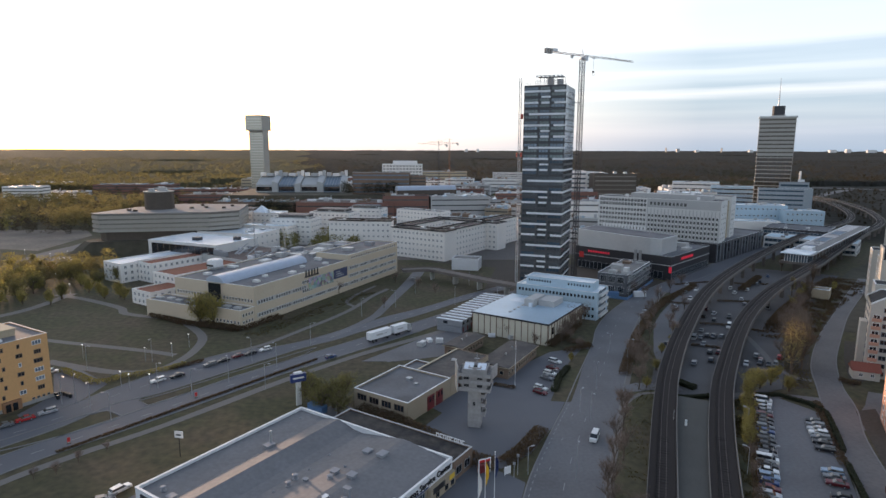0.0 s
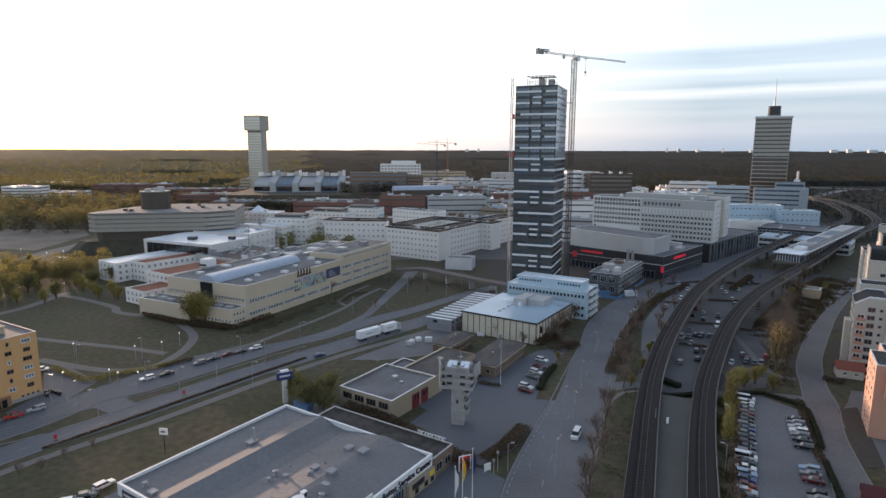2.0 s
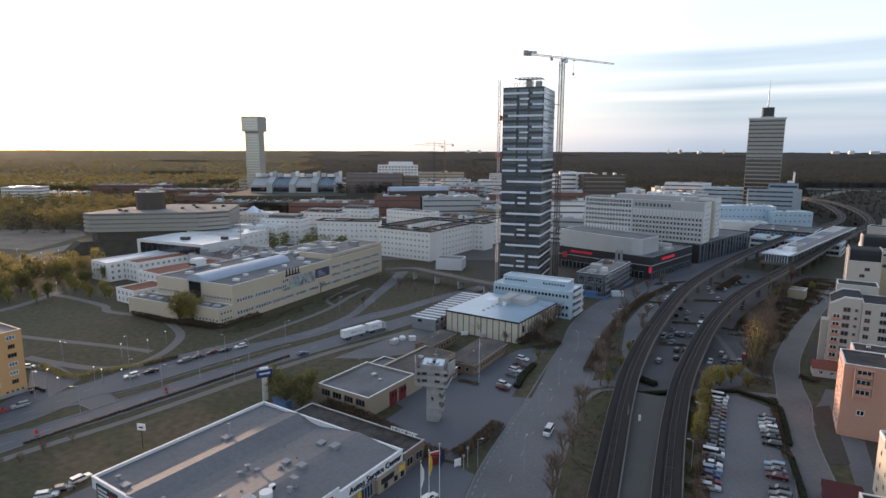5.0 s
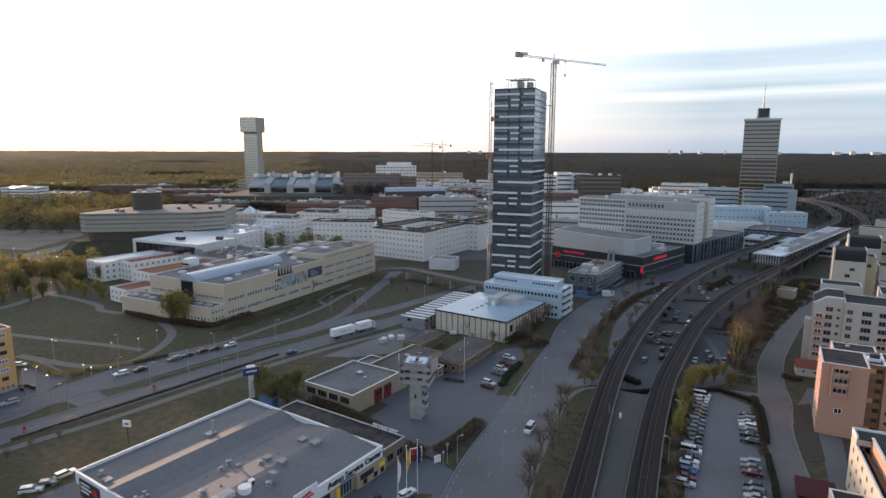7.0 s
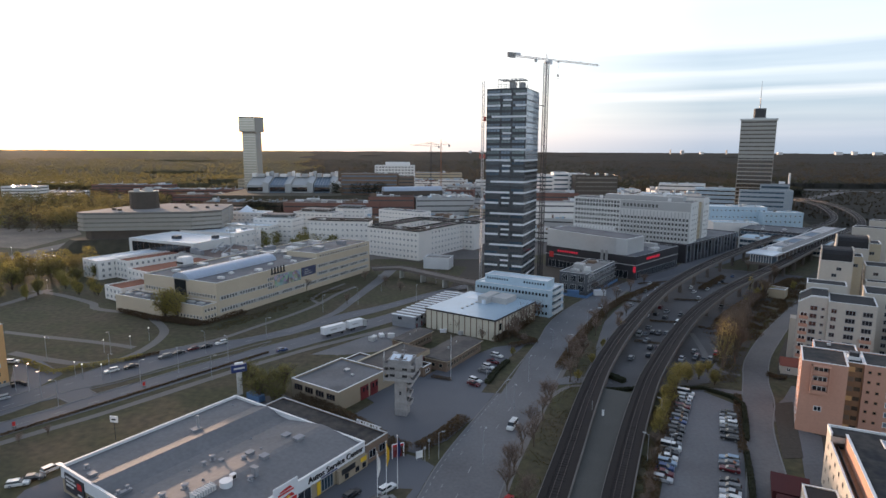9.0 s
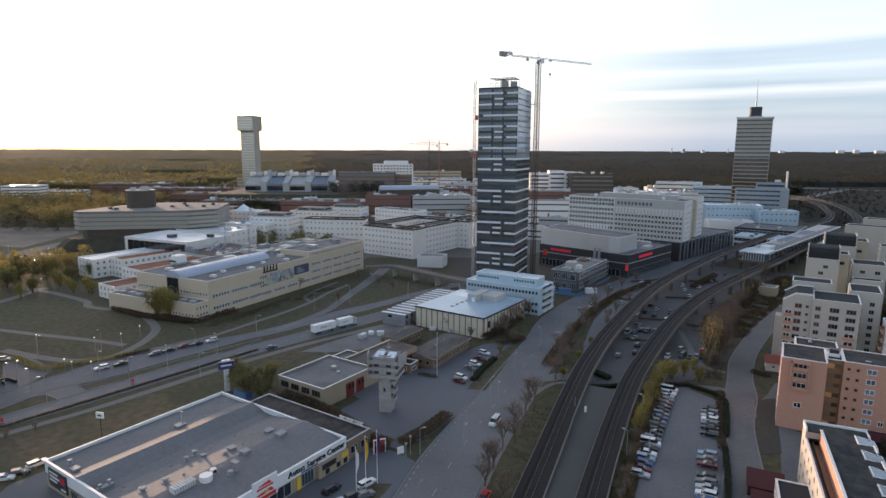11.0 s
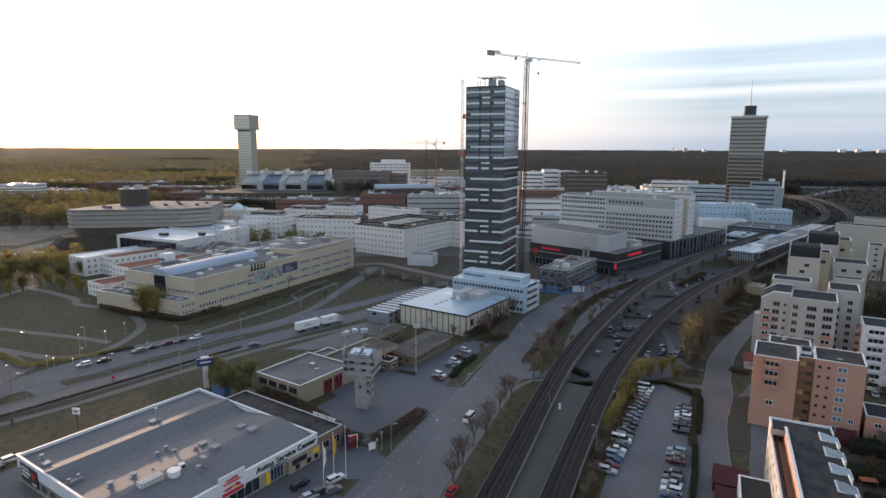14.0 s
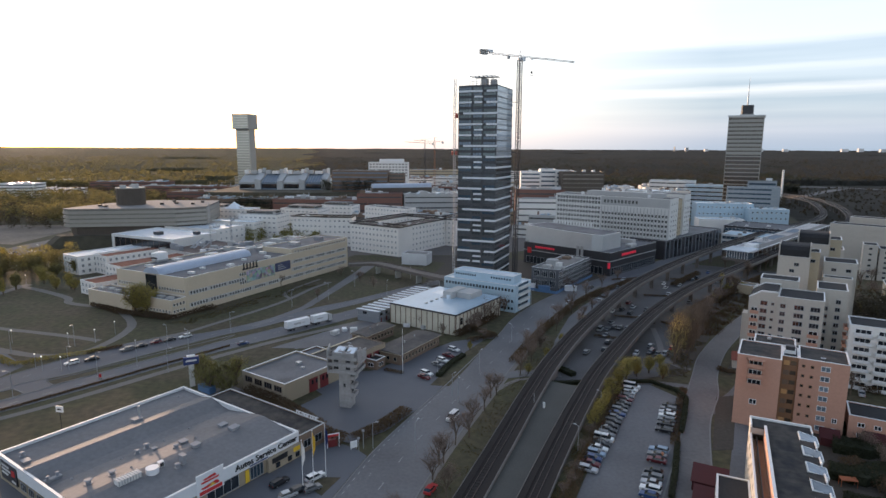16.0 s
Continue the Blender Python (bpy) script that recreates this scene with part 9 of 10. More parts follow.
def lane(l, r, f):
    return [(a[0] + (b[0] - a[0]) * f, a[1] + (b[1] - a[1]) * f) for a, b in zip(smooth(l), smooth(r))]


dashes(lane(AVE_L, AVE_R, 0.47), "lane_marking", "broken white centre line on the avenue", 3, 9, 0.15)
dashes(lane(AVE_L, AVE_R, 0.22), "lane_marking", "broken white lane line on the avenue", 1.5, 14, 0.12)
dashes(lane(AVE_L, AVE_R, 0.06), "lane_marking", "broken white edge line on the avenue", 1.2, 1.6, 0.14, limit=50)
dashes(lane(A_UP, A_LO, 0.5), "lane_marking", "broken white lane line on the carriageway")
dashes(lane(B_UP, B_LO, 0.5), "lane_marking", "broken white lane line on the carriageway")


def kerb_line(line, name, label, width=0.35, z=0.16):
    l, r = offset(line, width / 2), offset(line, -width / 2)
    s = Shape()
    for i in range(len(line) - 1):
        p = [r[i], r[i + 1], l[i + 1], l[i]]
        s.face([(*q, z) for q in p]).face([(*r[i], 0), (*r[i + 1], 0), (*r[i + 1], z), (*r[i], z)]).face([(*l[i + 1], 0), (*l[i], 0), (*l[i], z), (*l[i + 1], z)])
    return sheet(name, s, KERB, label, "kerb")


for ln in (AVE_L, AVE_R, A_UP, A_LO, B_UP, B_LO, ST_L, ST_R):
    kerb_line(smooth(ln), "kerb", "pale granite kerb along the road")
sheet("pavement", strip(offset(smooth(AVE_R), 0.2), offset(smooth(AVE_R), -1.6), 0.05), PATH, "pale footway along the avenue", "pavement")
isl = [(-116.5, 134.0), (-107.0, 140.2), (-99.5, 146.6), (-91.5, 155.3), (-90.6, 157.4), (-97.1, 161.0), (-101.9, 158.1), (-110.0, 148.7), (-119.1, 137.3)]
kerb_line(isl + isl[:1], "kerb", "pale kerb round the grass island")
isl = [(-87.0, 164.5), (-91.3, 167.7), (-85.0, 174.0), (-70.1, 192.2), (-48.3, 216.9), (-50.8, 208.7), (-68.2, 186.6)]
kerb_line(isl + isl[:1], "kerb", "pale kerb round the grass island")

for k, (x, y) in enumerate([(-271.7, 390.0), (-269.4, 392.3), (-256.9, 380.1), (-247.2, 370.4), (-260.8, 397.1), (-242.5, 374.6), (-245.6, 362.8), (-251.0, 390.8)]):
    car(("hatchback", "van")[k % 4 == 3], ("white", "blue", "red", "white")[k % 4], x, y, 20 + 90 * (k % 2), "parked among the park trees", "park cars", True, 0.1)

# ---- trees, hedges and bushes ----
TWIG_WARM = surface("reddish_twigs", (0.2, 0.145, 0.105), 0.95, 3, 0.2, 0.2, 0.3, 0.0, each=0.2)
LEAF_GOLD = leafy(surface("golden_birch_leaves", (0.40, 0.33, 0.15), 0.8, 1.5, 0.3, 0.3, 0.4, 0.0, each=0.2))


def tree_meshes(seed, h, spread, leaf_mat, leaves, leaf, trunk_part=0.28, low=2, long=1.0, first=4, wide=0.35):
    """A trunk with forking limbs, and a crown of many small leaf or twig faces along the outer limbs.
    low: the fork from which leaves grow; long: how far the faces are drawn out along the twigs."""
    r = random.Random(seed)
    wood, crown, tips = Shape(), Shape(), []

    def limb(a, way, length, rad, depth):
        b = a + way * length
        wood.bar(a, b, rad, 5 if depth < 2 else 3, rad * 0.6)
        if depth >= low:
            for f in (0.4, 0.7, 1.0):
                tips.append((a.lerp(b, f), length * 0.55, way))
        if depth == 3:
            return
        for k in range(first + r.randrange(2) if depth == 0 else 3 + r.randrange(2)):
            w = Vector((r.gauss(0, 1), r.gauss(0, 1), r.gauss(0, 0.35))).normalized()
            nw = (way * 0.8 + w * spread + Vector((0, 0, 0.4))).normalized()
            limb(a.lerp(b, r.uniform(0.35 if depth == 0 else 0.5, 1.0)), nw, length * r.uniform(0.6, 0.9), rad * 0.55, depth + 1)
    limb(Vector((0, 0, -0.1)), Vector((r.uniform(-0.05, 0.05), r.uniform(-0.05, 0.05), 1)).normalized(), h * trunk_part, h * 0.02, 0)
    top = max(t[0].z for t in tips)
    k = h / top
    far = sorted(math.hypot(t[0].x, t[0].y) for t in tips)[int(len(tips) * 0.93)]
    kx = h * wide / far
    mx, my = sum(t[0].x for t in tips) / len(tips), sum(t[0].y for t in tips) / len(tips)

    def fit(p):
        """Draws the crown to its true height and width, upright over the trunk."""
        lean = max(0.0, min(1.0, p[2] / top))
        return Vector(((p[0] - mx * lean) * kx, (p[1] - my * lean) * kx, p[2] * k if p[2] > 0 else p[2]))
    wood.v = [tuple(fit(v)) for v in wood.v]
    for i in range(leaves):
        c, sp, way = r.choice(tips)
        p = fit(c) + Vector((r.gauss(0, 1) * kx, r.gauss(0, 1) * kx, r.gauss(0, 0.8) * k)) * sp * 0.5
        if long < 1.5 and r.random() < 0.4:
            f = r.uniform(0.45, 1.0)
            p = Vector((p.x * (0.6 + 0.4 * f), p.y * (0.6 + 0.4 * f), p.z * f))
        p.z = max(p.z, 0.15)
        a = (Vector((r.gauss(0, 1), r.gauss(0, 1), r.gauss(0, 1))).normalized() + way * (long - 1.0)).normalized() * leaf * long * r.uniform(0.5, 1.3)
        b = Vector((r.gauss(0, 1), r.gauss(0, 1), r.gauss(0, 1))).normalized() * leaf * r.uniform(0.3, 0.8) / long
        crown.face([p - a, p - b * 0.5, p + a, p + b])
    return wood.mesh("trunk", BARK), crown.mesh("crown", leaf_mat)


TREES = {}
for i in range(3):
    TREES["bare", i] = tree_meshes(20 + i, 8.0, 0.8, TWIG, 1500, 0.14, 0.26, 2, 2.8, 5, 0.32)
    TREES["yellow", i] = tree_meshes(40 + i, 7.0, 0.95, LEAF_YELLOW, 3800, 0.21, 0.15, 1, 1.0, 6, 0.36)
    TREES["green", i] = tree_meshes(60 + i, 8.5, 0.9, LEAF_GREEN, 3800, 0.23, 0.15, 1, 1.0, 5, 0.4)
    TREES["birch", i] = tree_meshes(80 + i, 15.0, 0.42, TWIG_WARM, 2600, 0.2, 0.3, 1, 3.0, 6, 0.22)
    TREES["golden", i] = tree_meshes(90 + i, 18.0, 0.28, LEAF_GOLD, 2300, 0.2, 0.24, 1, 1.2, 6, 0.15)
TREE_WORDS = {"bare": "bare spring tree with fine brown twigs", "yellow": "small tree with yellow-green young leaves", "green": "tree with thin fresh green leaves", "golden": "tall upright birch with golden-yellow young leaves", "birch": "tall slender birch with bare reddish twigs"}
trng = random.Random(77)


def tree(kind, x, y, size=1.0, where="beside the road", group="trees", z=0.0):
    i = trng.randrange(3)
    t = thing("tree", TREE_WORDS[kind] + " " + where, "tree", pose(x, y, z, 0, 0, trng.uniform(0, 360)), group)
    t.scale = (size * trng.uniform(0.9, 1.1), size * trng.uniform(0.9, 1.1), size * trng.uniform(0.9, 1.12))
    part("trunk", TREES[kind, i][0], None, t)
    part("crown", TREES[kind, i][1], None, t)
    return t


for x, y in [(35.5, 113.7), (37.9, 121.2), (44.3, 134.0), (49.2, 150.0), (53.2, 161.2), (62.2, 177.4), (67.6, 190.8), (72.7, 206.1), (38.8, 107.2), (28.7, 97.2)]:
    tree("bare", x, y, 0.98, "along the avenue", "avenue trees")
for x, y in [(67.3, 202.5), (74.9, 217.9), (86.1, 243.5), (94.5, 260.9), (107.5, 286.3), (119.8, 304.0), (133.7, 323.9), (67.5, 196.9), (51.3, 159.0), (45.4, 144.0), (40.7, 130.1), (36.8, 120.7)]:
    tree("bare", x, y, 1.0, "along the avenue", "avenue trees")
for x, y, s in ((72, 126, 0.8), (75.6, 134.5, 0.85), (78.4, 140.5, 0.8), (81.3, 147, 0.75), (84.2, 153, 0.8), (88, 160.5, 0.85), (92.5, 169, 0.9), (97, 176, 0.95), (101, 180, 0.85), (109, 176, 0.8)):
    tree("yellow" if y > 138 else "bare", x, y, s * (1.0 if y > 138 else 0.7), "beside the metro track", "track trees")
for x, y in ((66.5, 112), (68.5, 117), (64, 107)):
    tree("bare", x, y, 0.5, "beside the metro track", "track trees")
for x, y, k, q in ((118, 190.5, "golden", 0.8), (121, 195, "golden", 0.85), (124, 200.5, "golden", 0.7), (128, 206, "golden", 0.6), (121.5, 196.5, "birch", 1.1), (125, 196, "birch", 0.85), (129, 203, "birch", 0.95), (126, 207, "birch", 0.9), (133, 212, "birch", 0.9), (138, 219, "birch", 0.85), (136, 225, "birch", 0.8), (144, 230, "birch", 0.75), (150, 240, "bare", 1.2), (148, 246, "bare", 1.1), (156, 252, "bare", 1.2), (165, 266, "bare", 1.2), (172, 276, "bare", 1.1), (122, 203, "bare", 1.0), (140, 236, "bare", 1.0), (182, 300, "golden", 0.5), (190, 306, "bare", 1.0), (112, 188, "yellow", 0.6), (106, 181, "yellow", 0.8), (101, 178, "yellow", 0.7)):
    tree(k, x, y, q * 1.1, "by the street", "grove")
for x, y in [(239.2, 373.9), (221.2, 346.8), (235.9, 359.2), (206.9, 323.1), (212.5, 363.6), (184.7, 289.6)]:
    tree(trng.choice(("bare", "birch")), x, y, 0.8, "near the metro station", "station trees")
for x, y in [(231.8, 269.4), (228.4, 254.7), (254.5, 286.4), (262.8, 311.3), (211.7, 241.0), (279.0, 325.8), (195.2, 221.1), (208.4, 228.9)]:
    tree("bare", x, y, 1.2, "in a courtyard", "courtyard trees")
for x, y in [(181.8, 292.7), (192.0, 304.8), (169.3, 276.3), (158.1, 203.2), (192.7, 298.7), (211.2, 311.4)]:
    tree("yellow", x, y, 0.8, "near the metro station", "trees")
for x, y in [(-34.7, 160.3), (-32.0, 163.3), (-29.4, 167.3), (-38.4, 166.0), (-29.5, 158.5), (-42.4, 172.1)]:
    tree("green", x, y, 1.0, "behind the repair shop", "shop trees")
for x, y in [(-101.5, 248.0), (-104.5, 246.0), (-98.5, 245.0)]:
    tree("yellow", x, y, 1.9, "before the yellow office", "trees")
for x, y in [(92.4, 228.3), (97.0, 243.6), (100.4, 303.8), (102.3, 291.9)]:
    tree("bare", x, y, 0.9, "beside the viaduct", "trees")
for x, y, q in ((46.6, 222, 0.8), (48.4, 226, 1.0), (50.4, 231, 1.1), (53, 236.5, 1.2), (56.4, 242, 1.1), (60, 248.5, 1.2), (63, 254, 1.0), (23, 232, 0.7), (26, 231, 0.6)):
    tree("bare", x, y, q, "against the cream hall", "trees")
for x, y in [(46.0, 202.3)]:
    tree("yellow", x, y, 0.45, "beside the station yard", "trees")
for x, y in [(49.9, 221.0), (51.8, 214.5), (25.5, 229.2), (20.2, 235.1)]:
    tree("bare", x, y, 0.7, "beside the cream hall", "trees")
for x, y in [(-240.8, 326.4), (-213.4, 300.2), (-228.0, 300.0), (-189.9, 277.8), (-266.4, 357.5), (-264.7, 375.5), (-191.3, 288.7), (-206.0, 326.8), (-207.6, 358.2), (-218.0, 358.1), (-221.6, 341.7), (-214.3, 277.5), (-203.4, 277.6), (-194.6, 313.2), (-190.8, 320.0), (-183.7, 327.1)]:
    tree(trng.choice(("yellow", "green")), x, y, 1.1, "in the park", "park trees")
for x, y, q in ((-185.6, 302, 1.3), (-163.3, 291, 1.2), (-159.5, 288, 1.0), (-176, 296, 1.1), (-170, 289, 0.9)):
    tree("yellow", x, y, q, "before the low offices", "park trees")
for x, y in [(-87.7, 132.0), (-83.9, 137.4), (-89.9, 127.0), (-93.5, 124.6)]:
    tree("bare", x, y, 0.45, "on the grass", "young trees")
for x, y in [(160.7, 194.0), (162.6, 164.7), (143.4, 129.7), (142.1, 121.7), (224.2, 253.8), (197.9, 227.9), (259.0, 297.5), (246.9, 297.0)]:
    tree(trng.choice(("bare", "green")), x, y, 0.9, "behind the flats", "courtyard trees")
for x, y in [(-129.8, 509.1), (-112.4, 519.8), (-125.9, 530.4), (-131.2, 486.4), (-124.1, 545.5), (-141.4, 578.0)]:
    tree("green", x, y, 1.5, "between offices", "trees")
for x, y in [(-13.5, 315.3), (5.3, 329.4), (-26.9, 329.0), (21.0, 322.5), (-54.5, 302.0), (-28.0, 274.3), (-4.0, 302.6)]:
    tree("bare", x, y, 0.8, "near the bridge", "trees")


def hedge(line, w, h, mat=HEDGE, label="dense clipped dark hedge", cat="hedge", seed=1, leaf=0.22, per=70):
    """A hedge with an uneven leafy skin along a line."""
    r = random.Random(seed)
    s = Shape()
    if mat is HEDGE:
        per, leaf = int(per * 1.6), leaf * 0.75
        l, m = offset(line, w * 0.36), offset(line, -w * 0.36)
        for i in range(len(line) - 1):
            k = len(s.v)
            s.v += [(*q, z) for z in (0.0, h * 0.84) for q in (m[i], m[i + 1], l[i + 1], l[i])]
            s.f += [(k, k + 1, k + 5, k + 4), (k + 1, k + 2, k + 6, k + 5), (k + 2, k + 3, k + 7, k + 6), (k + 3, k, k + 4, k + 7), (k + 4, k + 5, k + 6, k + 7)]
            s.s += [0] * 5
    for x, y, a in way_points(line, 0.5):
        ca, sa = math.cos(radians(a)), math.sin(radians(a))
        for k in range(per // 2):
            u, v = r.uniform(-0.3, 0.3), r.uniform(-0.5, 0.5) * w
            z = h * (1 - abs(2 * v / w) ** 3 * 0.35) * (r.random() ** 0.45) + r.uniform(-0.1, 0.15)
            p = Vector((x + u * ca - v * sa, y + u * sa + v * ca, max(0.05, z)))
            d1 = Vector((r.gauss(0, 1), r.gauss(0, 1), r.gauss(0, 1))).normalized() * leaf * r.uniform(0.6, 1.4)
            d2 = Vector((r.gauss(0, 1), r.gauss(0, 1), r.gauss(0, 1))).normalized() * leaf * r.uniform(0.6, 1.4)
            s.face([p - d1, p + d2, p + d1 * 0.7 - d2 * 0.4])
    return solo("hedge" if cat == "hedge" else "shrubs", s, mat, label, cat)


hedge([(15.0, 131.5), (20.5, 138), (26.5, 148.5)], 4.2, 2.0, BUSH_BROWN, "dense dark brown hedge beside the avenue", seed=2, leaf=0.3, per=130)
hedge([(6.0, 133.5), (9.5, 131), (12.5, 129.8)], 4.4, 2.8, BUSH_BROWN, "round brown shrubs by the forecourt", "shrubs", 3, 0.3, 120)
hedge([(-23, 160.5), (-12, 151.5), (-3, 143), (4, 136)], 6.5, 2.7, BUSH_BROWN, "brown leafless shrubs beside the shop annexe", "shrubs", 4, 0.28, 170)
hedge([(97, 172.6), (104, 172.4), (109.5, 166), (110.6, 160), (105.5, 148), (100.8, 138)], 1.5, 1.2, HEDGE, "low clipped hedge round the car park", seed=5, per=60)
hedge([(97.5, 131.5), (92, 118), (87.5, 108)], 1.5, 1.2, HEDGE, "low clipped hedge round the car park", seed=6, per=60)
hedge([(64.5, 106), (70, 119), (76, 131), (83, 146), (90, 161), (95, 172)], 3.4, 1.3, BUSH_BROWN, "brown shrubs between the metro track and the car park", "shrubs", 7, 0.26, 80)
hedge([(34.9, 175.2), (38.8, 186.4), (43.6, 195.7)], 2.4, 1.3, HEDGE, "dark hedge beside the station yard", seed=8, per=90)
hedge([(16.9, 180.5), (23.1, 177.8)], 2.0, 0.8, BUSH_BROWN, "low brown shrubs by the station house", "shrubs", 9, 0.24, 70)
hedge([(-129.7, 191.7), (-120.6, 186.2), (-111.7, 180.6), (-108.2, 182.5), (-106.6, 186.3), (-101.0, 188.4), (-93.7, 193.0), (-90.2, 198.5)], 3.0, 1.3, LEAF_YELLOW, "yellow-green flowering shrubs beside the road", "shrubs", 10, 0.26, 60)
hedge([(61.2, 189.0), (69.1, 208.4), (77.6, 228.2), (94.5, 260.9), (110.4, 286.3), (139.9, 319.8)], 4.0, 2.0, BUSH_BROWN, "brown shrubs between the avenue and the viaduct", "shrubs", 11, 0.3, 80)
hedge([(74.2, 185.7), (80.0, 177.3)], 3.0, 1.6, HEDGE, "dark shrubs under the viaduct", "shrubs", 12, 0.3, 80)
hedge([(49.5, 224.4), (56.8, 217.7), (45.7, 211.3)], 3.0, 1.8, BUSH_BROWN, "brown shrubs in front of the hall", "shrubs", 13, 0.3, 80)
hedge([(-85.4, 201.3), (-93.7, 193.0)], 2.0, 1.0, BUSH_BROWN, "brown shrubs beside the carriageway", "shrubs", 15, 0.3, 60)
hedge([(-45.5, 203.4), (-57.4, 188.2), (-67.6, 174.6), (-83.5, 153.6), (-96.2, 136.8)], 1.3, 0.4, BUSH_BROWN, "low brown shrub strip between road and path", "shrubs", 16, 0.3, 50)
hedge([(96.8, 131.1), (102.7, 147.3), (112.6, 167.4)], 2.4, 0.9, BUSH_BROWN, "brown shrub bed beside the street", "shrubs", 17, 0.26, 60)
for ln, sd in (([(107.5, 286.3), (122.3, 281.1)], 18), ([(112.5, 248.7), (123.7, 246.3)], 19), ([(96.9, 220.1), (106.1, 216.2)], 20), ([(137.8, 287.8), (153.7, 285.7)], 21), ([(165.4, 327.1), (183.2, 324.5)], 22), ([(130.2, 239.9), (135.2, 236.1)], 23), ([(130.5, 323.8), (154.5, 331.3)], 24)):
    hedge(ln, 1.6, 0.9, BUSH_BROWN, "low brown hedge between the parking rows", "shrubs", sd, 0.26, 50)


hedge([(69.1, 169.9), (75.7, 170.4), (82.3, 171.3)], 1.8, 1.2, HEDGE, "dark shrubs across the end of the gravel bed", "shrubs", 37, 0.28, 90)
hedge([(144.0, 141.8), (147.0, 137.1), (147.7, 129.8)], 6.0, 2.6, HEDGE, "dark green shrubs beside the flats", "shrubs", 31, 0.34, 130)
hedge([(135.6, 124.1), (136.6, 116.7), (136.3, 110.0)], 5.0, 2.2, BUSH_BROWN, "brown shrubs beside the flats", "shrubs", 32, 0.34, 110)
hedge([(136.5, 131.5), (142, 128.5), (150, 131.5), (156, 128)], 8.0, 3.0, HEDGE, "dense dark green shrubs behind the near flats", "shrubs", 41, 0.36, 150)
hedge([(128, 119), (133, 116), (140, 119), (147, 116)], 7.0, 2.6, HEDGE, "dense dark shrubs behind the near flats", "shrubs", 42, 0.36, 140)
hedge([(124, 107), (130, 104), (138, 106)], 6.0, 2.4, HEDGE, "dark shrubs behind the near flats", "shrubs", 43, 0.36, 130)
solo("garden_shed", Shape().box(0, 4.4, 0, 5, 0, 2.2).prism([(-0.3, -0.3), (4.7, -0.3), (4.7, 5.3), (-0.3, 5.3)], 2.2, [2.3, 2.3, 3.6, 3.6]), SHED_RED, "dark red timber shed beside the flats", "shed", at(143.2, 129.6, -29))
solo("garden_shed", Shape().box(0, 4, 0, 4, 0, 2.2).prism([(-0.3, -0.3), (4.3, -0.3), (4.3, 4.3), (-0.3, 4.3)], 2.2, [2.3, 2.3, 3.3, 3.3]), SHED_RED, "dark red timber shed beside the flats", "shed", at(134.2, 132.8, -29))
solo("awning", Shape().prism([(0, 0), (3.4, 0), (3.4, 1.4), (0, 1.4)], 1.6, [1.7, 1.7, 2.0, 2.0]).box(0, 0.1, 0, 0.1, 0, 1.6).box(3.3, 3.4, 0, 0.1, 0, 1.6).box(0, 0.1, 1.3, 1.4, 0, 1.8).box(3.3, 3.4, 1.3, 1.4, 0, 1.8), surface("orange_canvas", (0.33, 0.1, 0.04), 0.8, 3, 0.1, 0.15, 0.3, 0.02), "orange canvas awning on thin posts", "awning", at(127.4, 113.6, -10))
hedge([(168.2, 169.2), (172.3, 165.0)], 4.0, 2.2, BUSH_BROWN, "brown shrubs behind the flats", "shrubs", 33, 0.34, 110)
hedge([(130.9, 184.9), (132.6, 182.9), (135.2, 181.0)], 2.6, 1.3, BUSH_BROWN, "brown shrubs beside the garden house", "shrubs", 34, 0.3, 90)
hedge([(-131.4, 258.7), (-110.5, 245.8), (-91.1, 239.5), (-84.8, 242.0)], 4.0, 1.8, BUSH_BROWN, "brown shrubs in front of the yellow office", "shrubs", 35, 0.4, 70)
area("planting_bed", [(133, 183), (147, 207), (160, 226), (168, 224), (141, 186), (132, 180)], EARTH, "bare brown planting bed in front of the flats", "ground", 0.05)
area("planting_bed", [(104, 108), (125, 150), (135, 143), (125, 110)], EARTH, "bare brown yard between the flats", "ground", 0.05)


hedge([(41.0, 217.6), (48.0, 227.6), (58.3, 245.8)], 3.6, 2.6, BUSH_BROWN, "bare brown shrubs beside the hall", "shrubs", 38, 0.32, 110)
for x, y in [(43.2, 226.0), (48.0, 235.1), (51.9, 241.6), (56.5, 250.1), (62.0, 259.2), (35.5, 217.6)]:
    tree("bare", x, y, 0.8, "beside the cream hall", "trees")
# ---- rough grass and undergrowth ----
def undergrowth(name, label, mat, lines, seed, h, blade, per):
    """Ragged low growth scattered between two lines of places, too many blades to count."""
    r = random.Random(seed)
    s = Shape()
    for left, right in lines:
        for (x0, y0, _), (x1, y1, _) in zip(left, right):
            for k in range(per):
                u = r.random()
                x, y = x0 + (x1 - x0) * u + r.uniform(-0.7, 0.7), y0 + (y1 - y0) * u + r.uniform(-0.7, 0.7)
                if noise.noise(Vector((x * 0.16, y * 0.16, seed))) < -0.12:
                    continue
                z = h * r.uniform(0.3, 1.0)
                for b in range(3):
                    a = r.uniform(0, 6.283)
                    w = Vector((math.cos(a), math.sin(a), 0)) * blade * r.uniform(0.5, 1.2)
                    tip = Vector((x + r.uniform(-1, 1) * blade, y + r.uniform(-1, 1) * blade, z))
                    s.face([Vector((x, y, 0.03)) - w, Vector((x, y, 0.03)) + w, tip])
    return solo(name, s, mat, label, "grass", kind="stuff")


def beside(line, d, step, y0, y1):
    return [p for p in way_points(offset([q[:2] for q in line], d), step) if y0 < p[1] < y1]


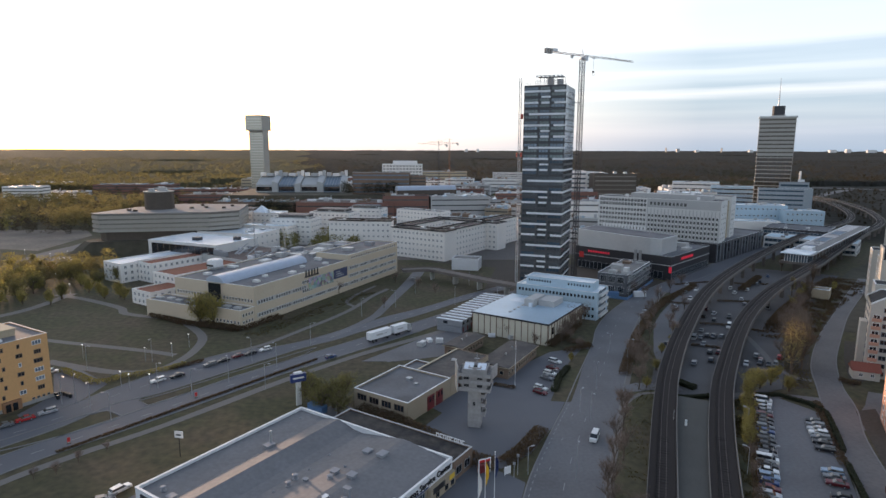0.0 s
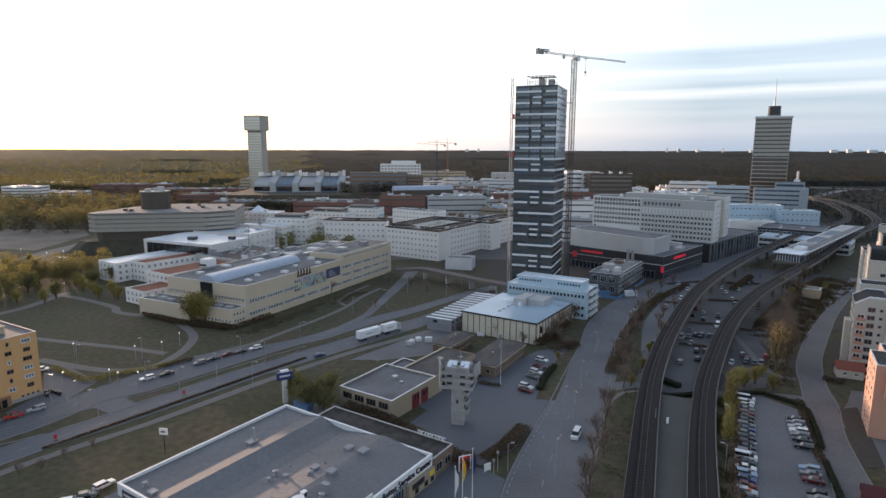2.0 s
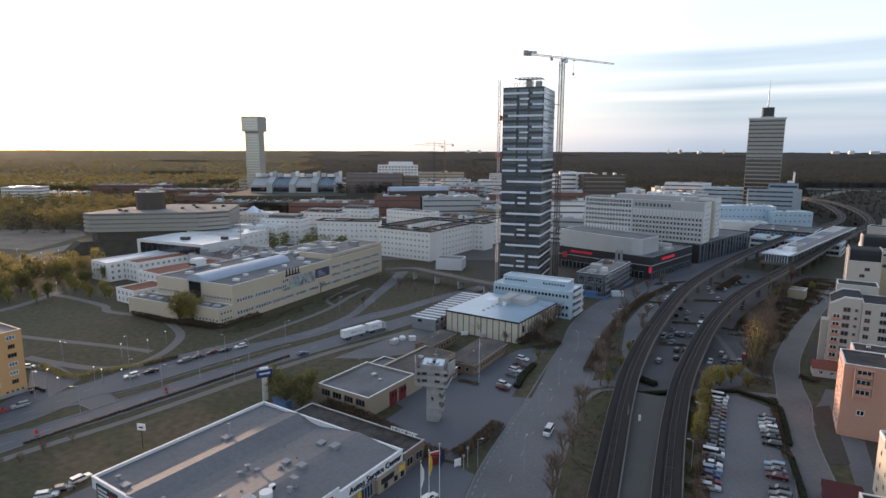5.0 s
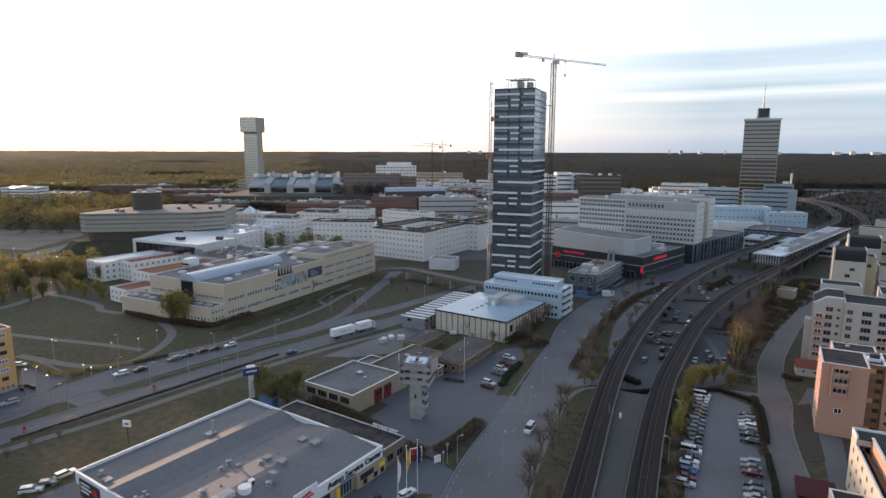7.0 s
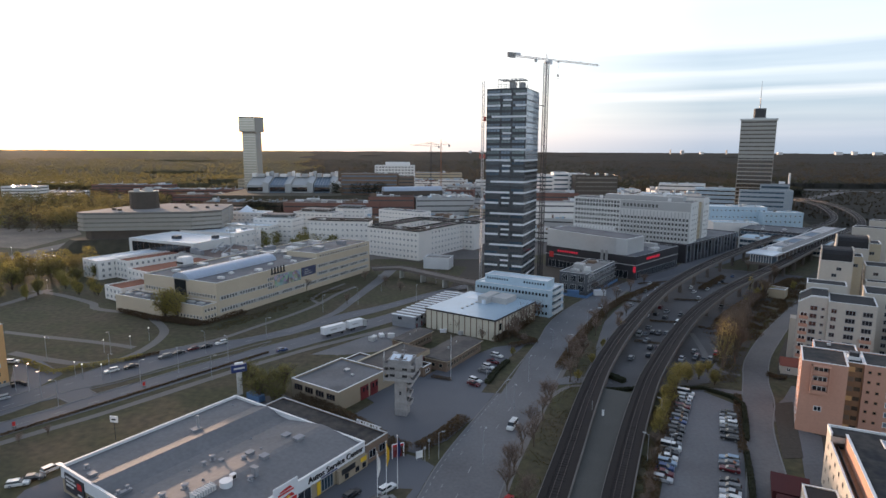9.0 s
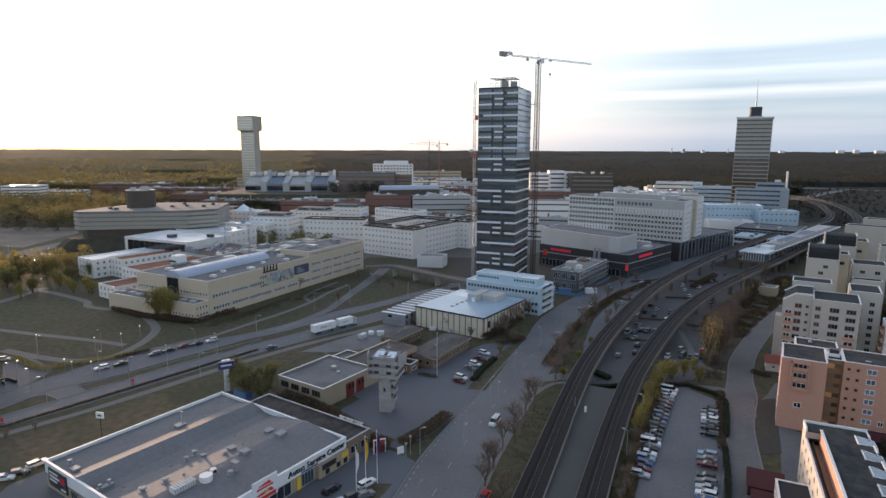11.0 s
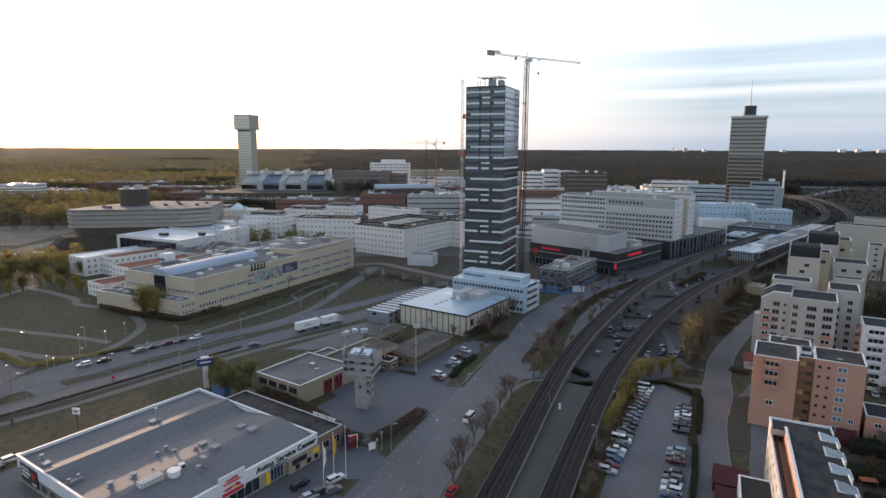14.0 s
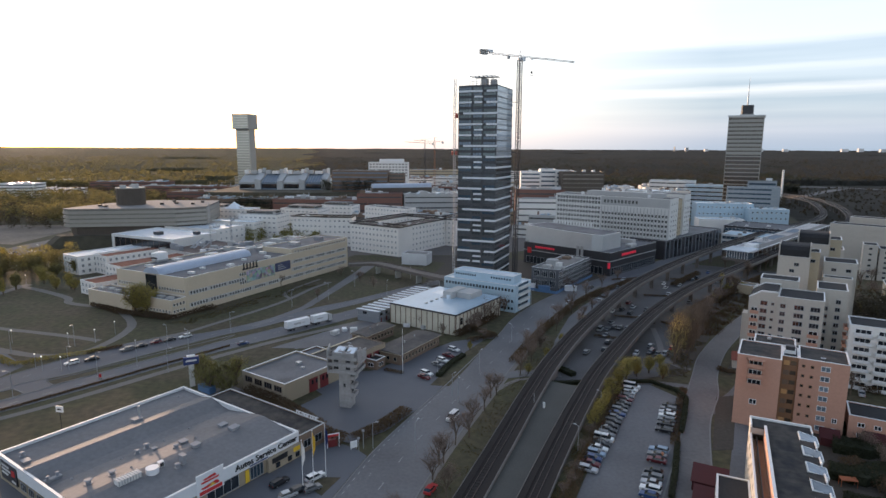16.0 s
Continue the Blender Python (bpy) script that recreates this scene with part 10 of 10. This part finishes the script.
def beside_line(line, d, y0, y1):
    return [p for p in offset([q[:2] for q in line], d) if y0 < p[1] < y1]


ave = smooth(AVE_R)
bank_a = beside(ave, -2.4, 0.7, 84, 215)
bank_b = [(p[0] + 7.5, p[1] - 1.5, 0) for p in bank_a]
undergrowth("rough_grass", "dry brown grass on the bank beside the metro track", DRY_GRASS, [(bank_a, bank_b)], 51, 0.35, 0.16, 9)
edge = beside(ST_L, 1.5, 0.7, 178, 300)
undergrowth("rough_grass", "dry brown undergrowth below the trees by the street", DRY_GRASS, [(edge, [(p[0] - 9, p[1] + 2.5, 0) for p in edge])], 52, 0.6, 0.12, 34)
lot = beside(RAIL_E, -3.4, 0.7, 95, 172)
undergrowth("rough_grass", "brown undergrowth between the metro track and the car park", DRY_GRASS, [(lot, [(p[0] + 3.2, p[1] - 1.2, 0) for p in lot])], 53, 0.6, 0.12, 26)
for x, y in [(89.5, 222.8), (81.9, 211.3), (73.5, 193.8), (95.7, 235.3), (65.1, 178.7)]:
    tree("yellow", x, y, 0.55, "by the viaduct", "verge trees")
for x, y in [(93.7, 252.6), (82.6, 227.1), (73.2, 205.9), (104.1, 257.6), (115.1, 273.0)]:
    tree("bare", x, y, 0.9, "by the viaduct", "verge trees")

under = beside(RAIL_E, -6.0, 1.0, 232, 345)
undergrowth("rough_grass", "brown undergrowth below the metro station", BUSH_BROWN, [(under, [(p[0] + 16, p[1] - 12, 0) for p in under])], 54, 1.3, 0.16, 60)
hedge(beside_line(RAIL_E, -9.0, 240, 330), 5.0, 3.4, BUSH_BROWN, "tall bare brown shrubs beside the viaduct", "shrubs", 55, 0.34, 110)
hedge(beside_line(RAIL_W, -8.0, 300, 345), 4.0, 2.4, BUSH_BROWN, "bare brown shrubs between the two viaducts", "shrubs", 56, 0.34, 90)
hedge([(-85.5, 238.5), (-80.0, 248.0), (-74.0, 258.0)], 8.0, 1.7, BUSH_BROWN, "bare brown shrubs on the bank of the yellow office", "shrubs", 57, 0.36, 90)
bank = [(-82 + k * 0.42, 232 + k * 0.8, 0) for k in range(96)]
undergrowth("rough_grass", "dry brown growth on the bank of the yellow office", DRY_GRASS, [(bank, [(p[0] + 7, p[1] - 5, 0) for p in bank])], 61, 0.5, 0.14, 26)
hedge([(-102.5, 245.7), (-89.5, 239.1), (-83.5, 237.6)], 5.0, 1.8, BUSH_BROWN, "bare brown shrubs at the corner of the yellow office", "shrubs", 58, 0.4, 110)
for x, y in [(-217.7, 349.3), (-194.4, 341.6), (-184.6, 333.8), (-199.6, 318.1), (-114.6, 265.5), (-100.8, 258.9), (-196.3, 325.6)]:
    tree("bare" if x > -190 else "yellow", x, y, 1.1, "before the low white offices", "park trees")
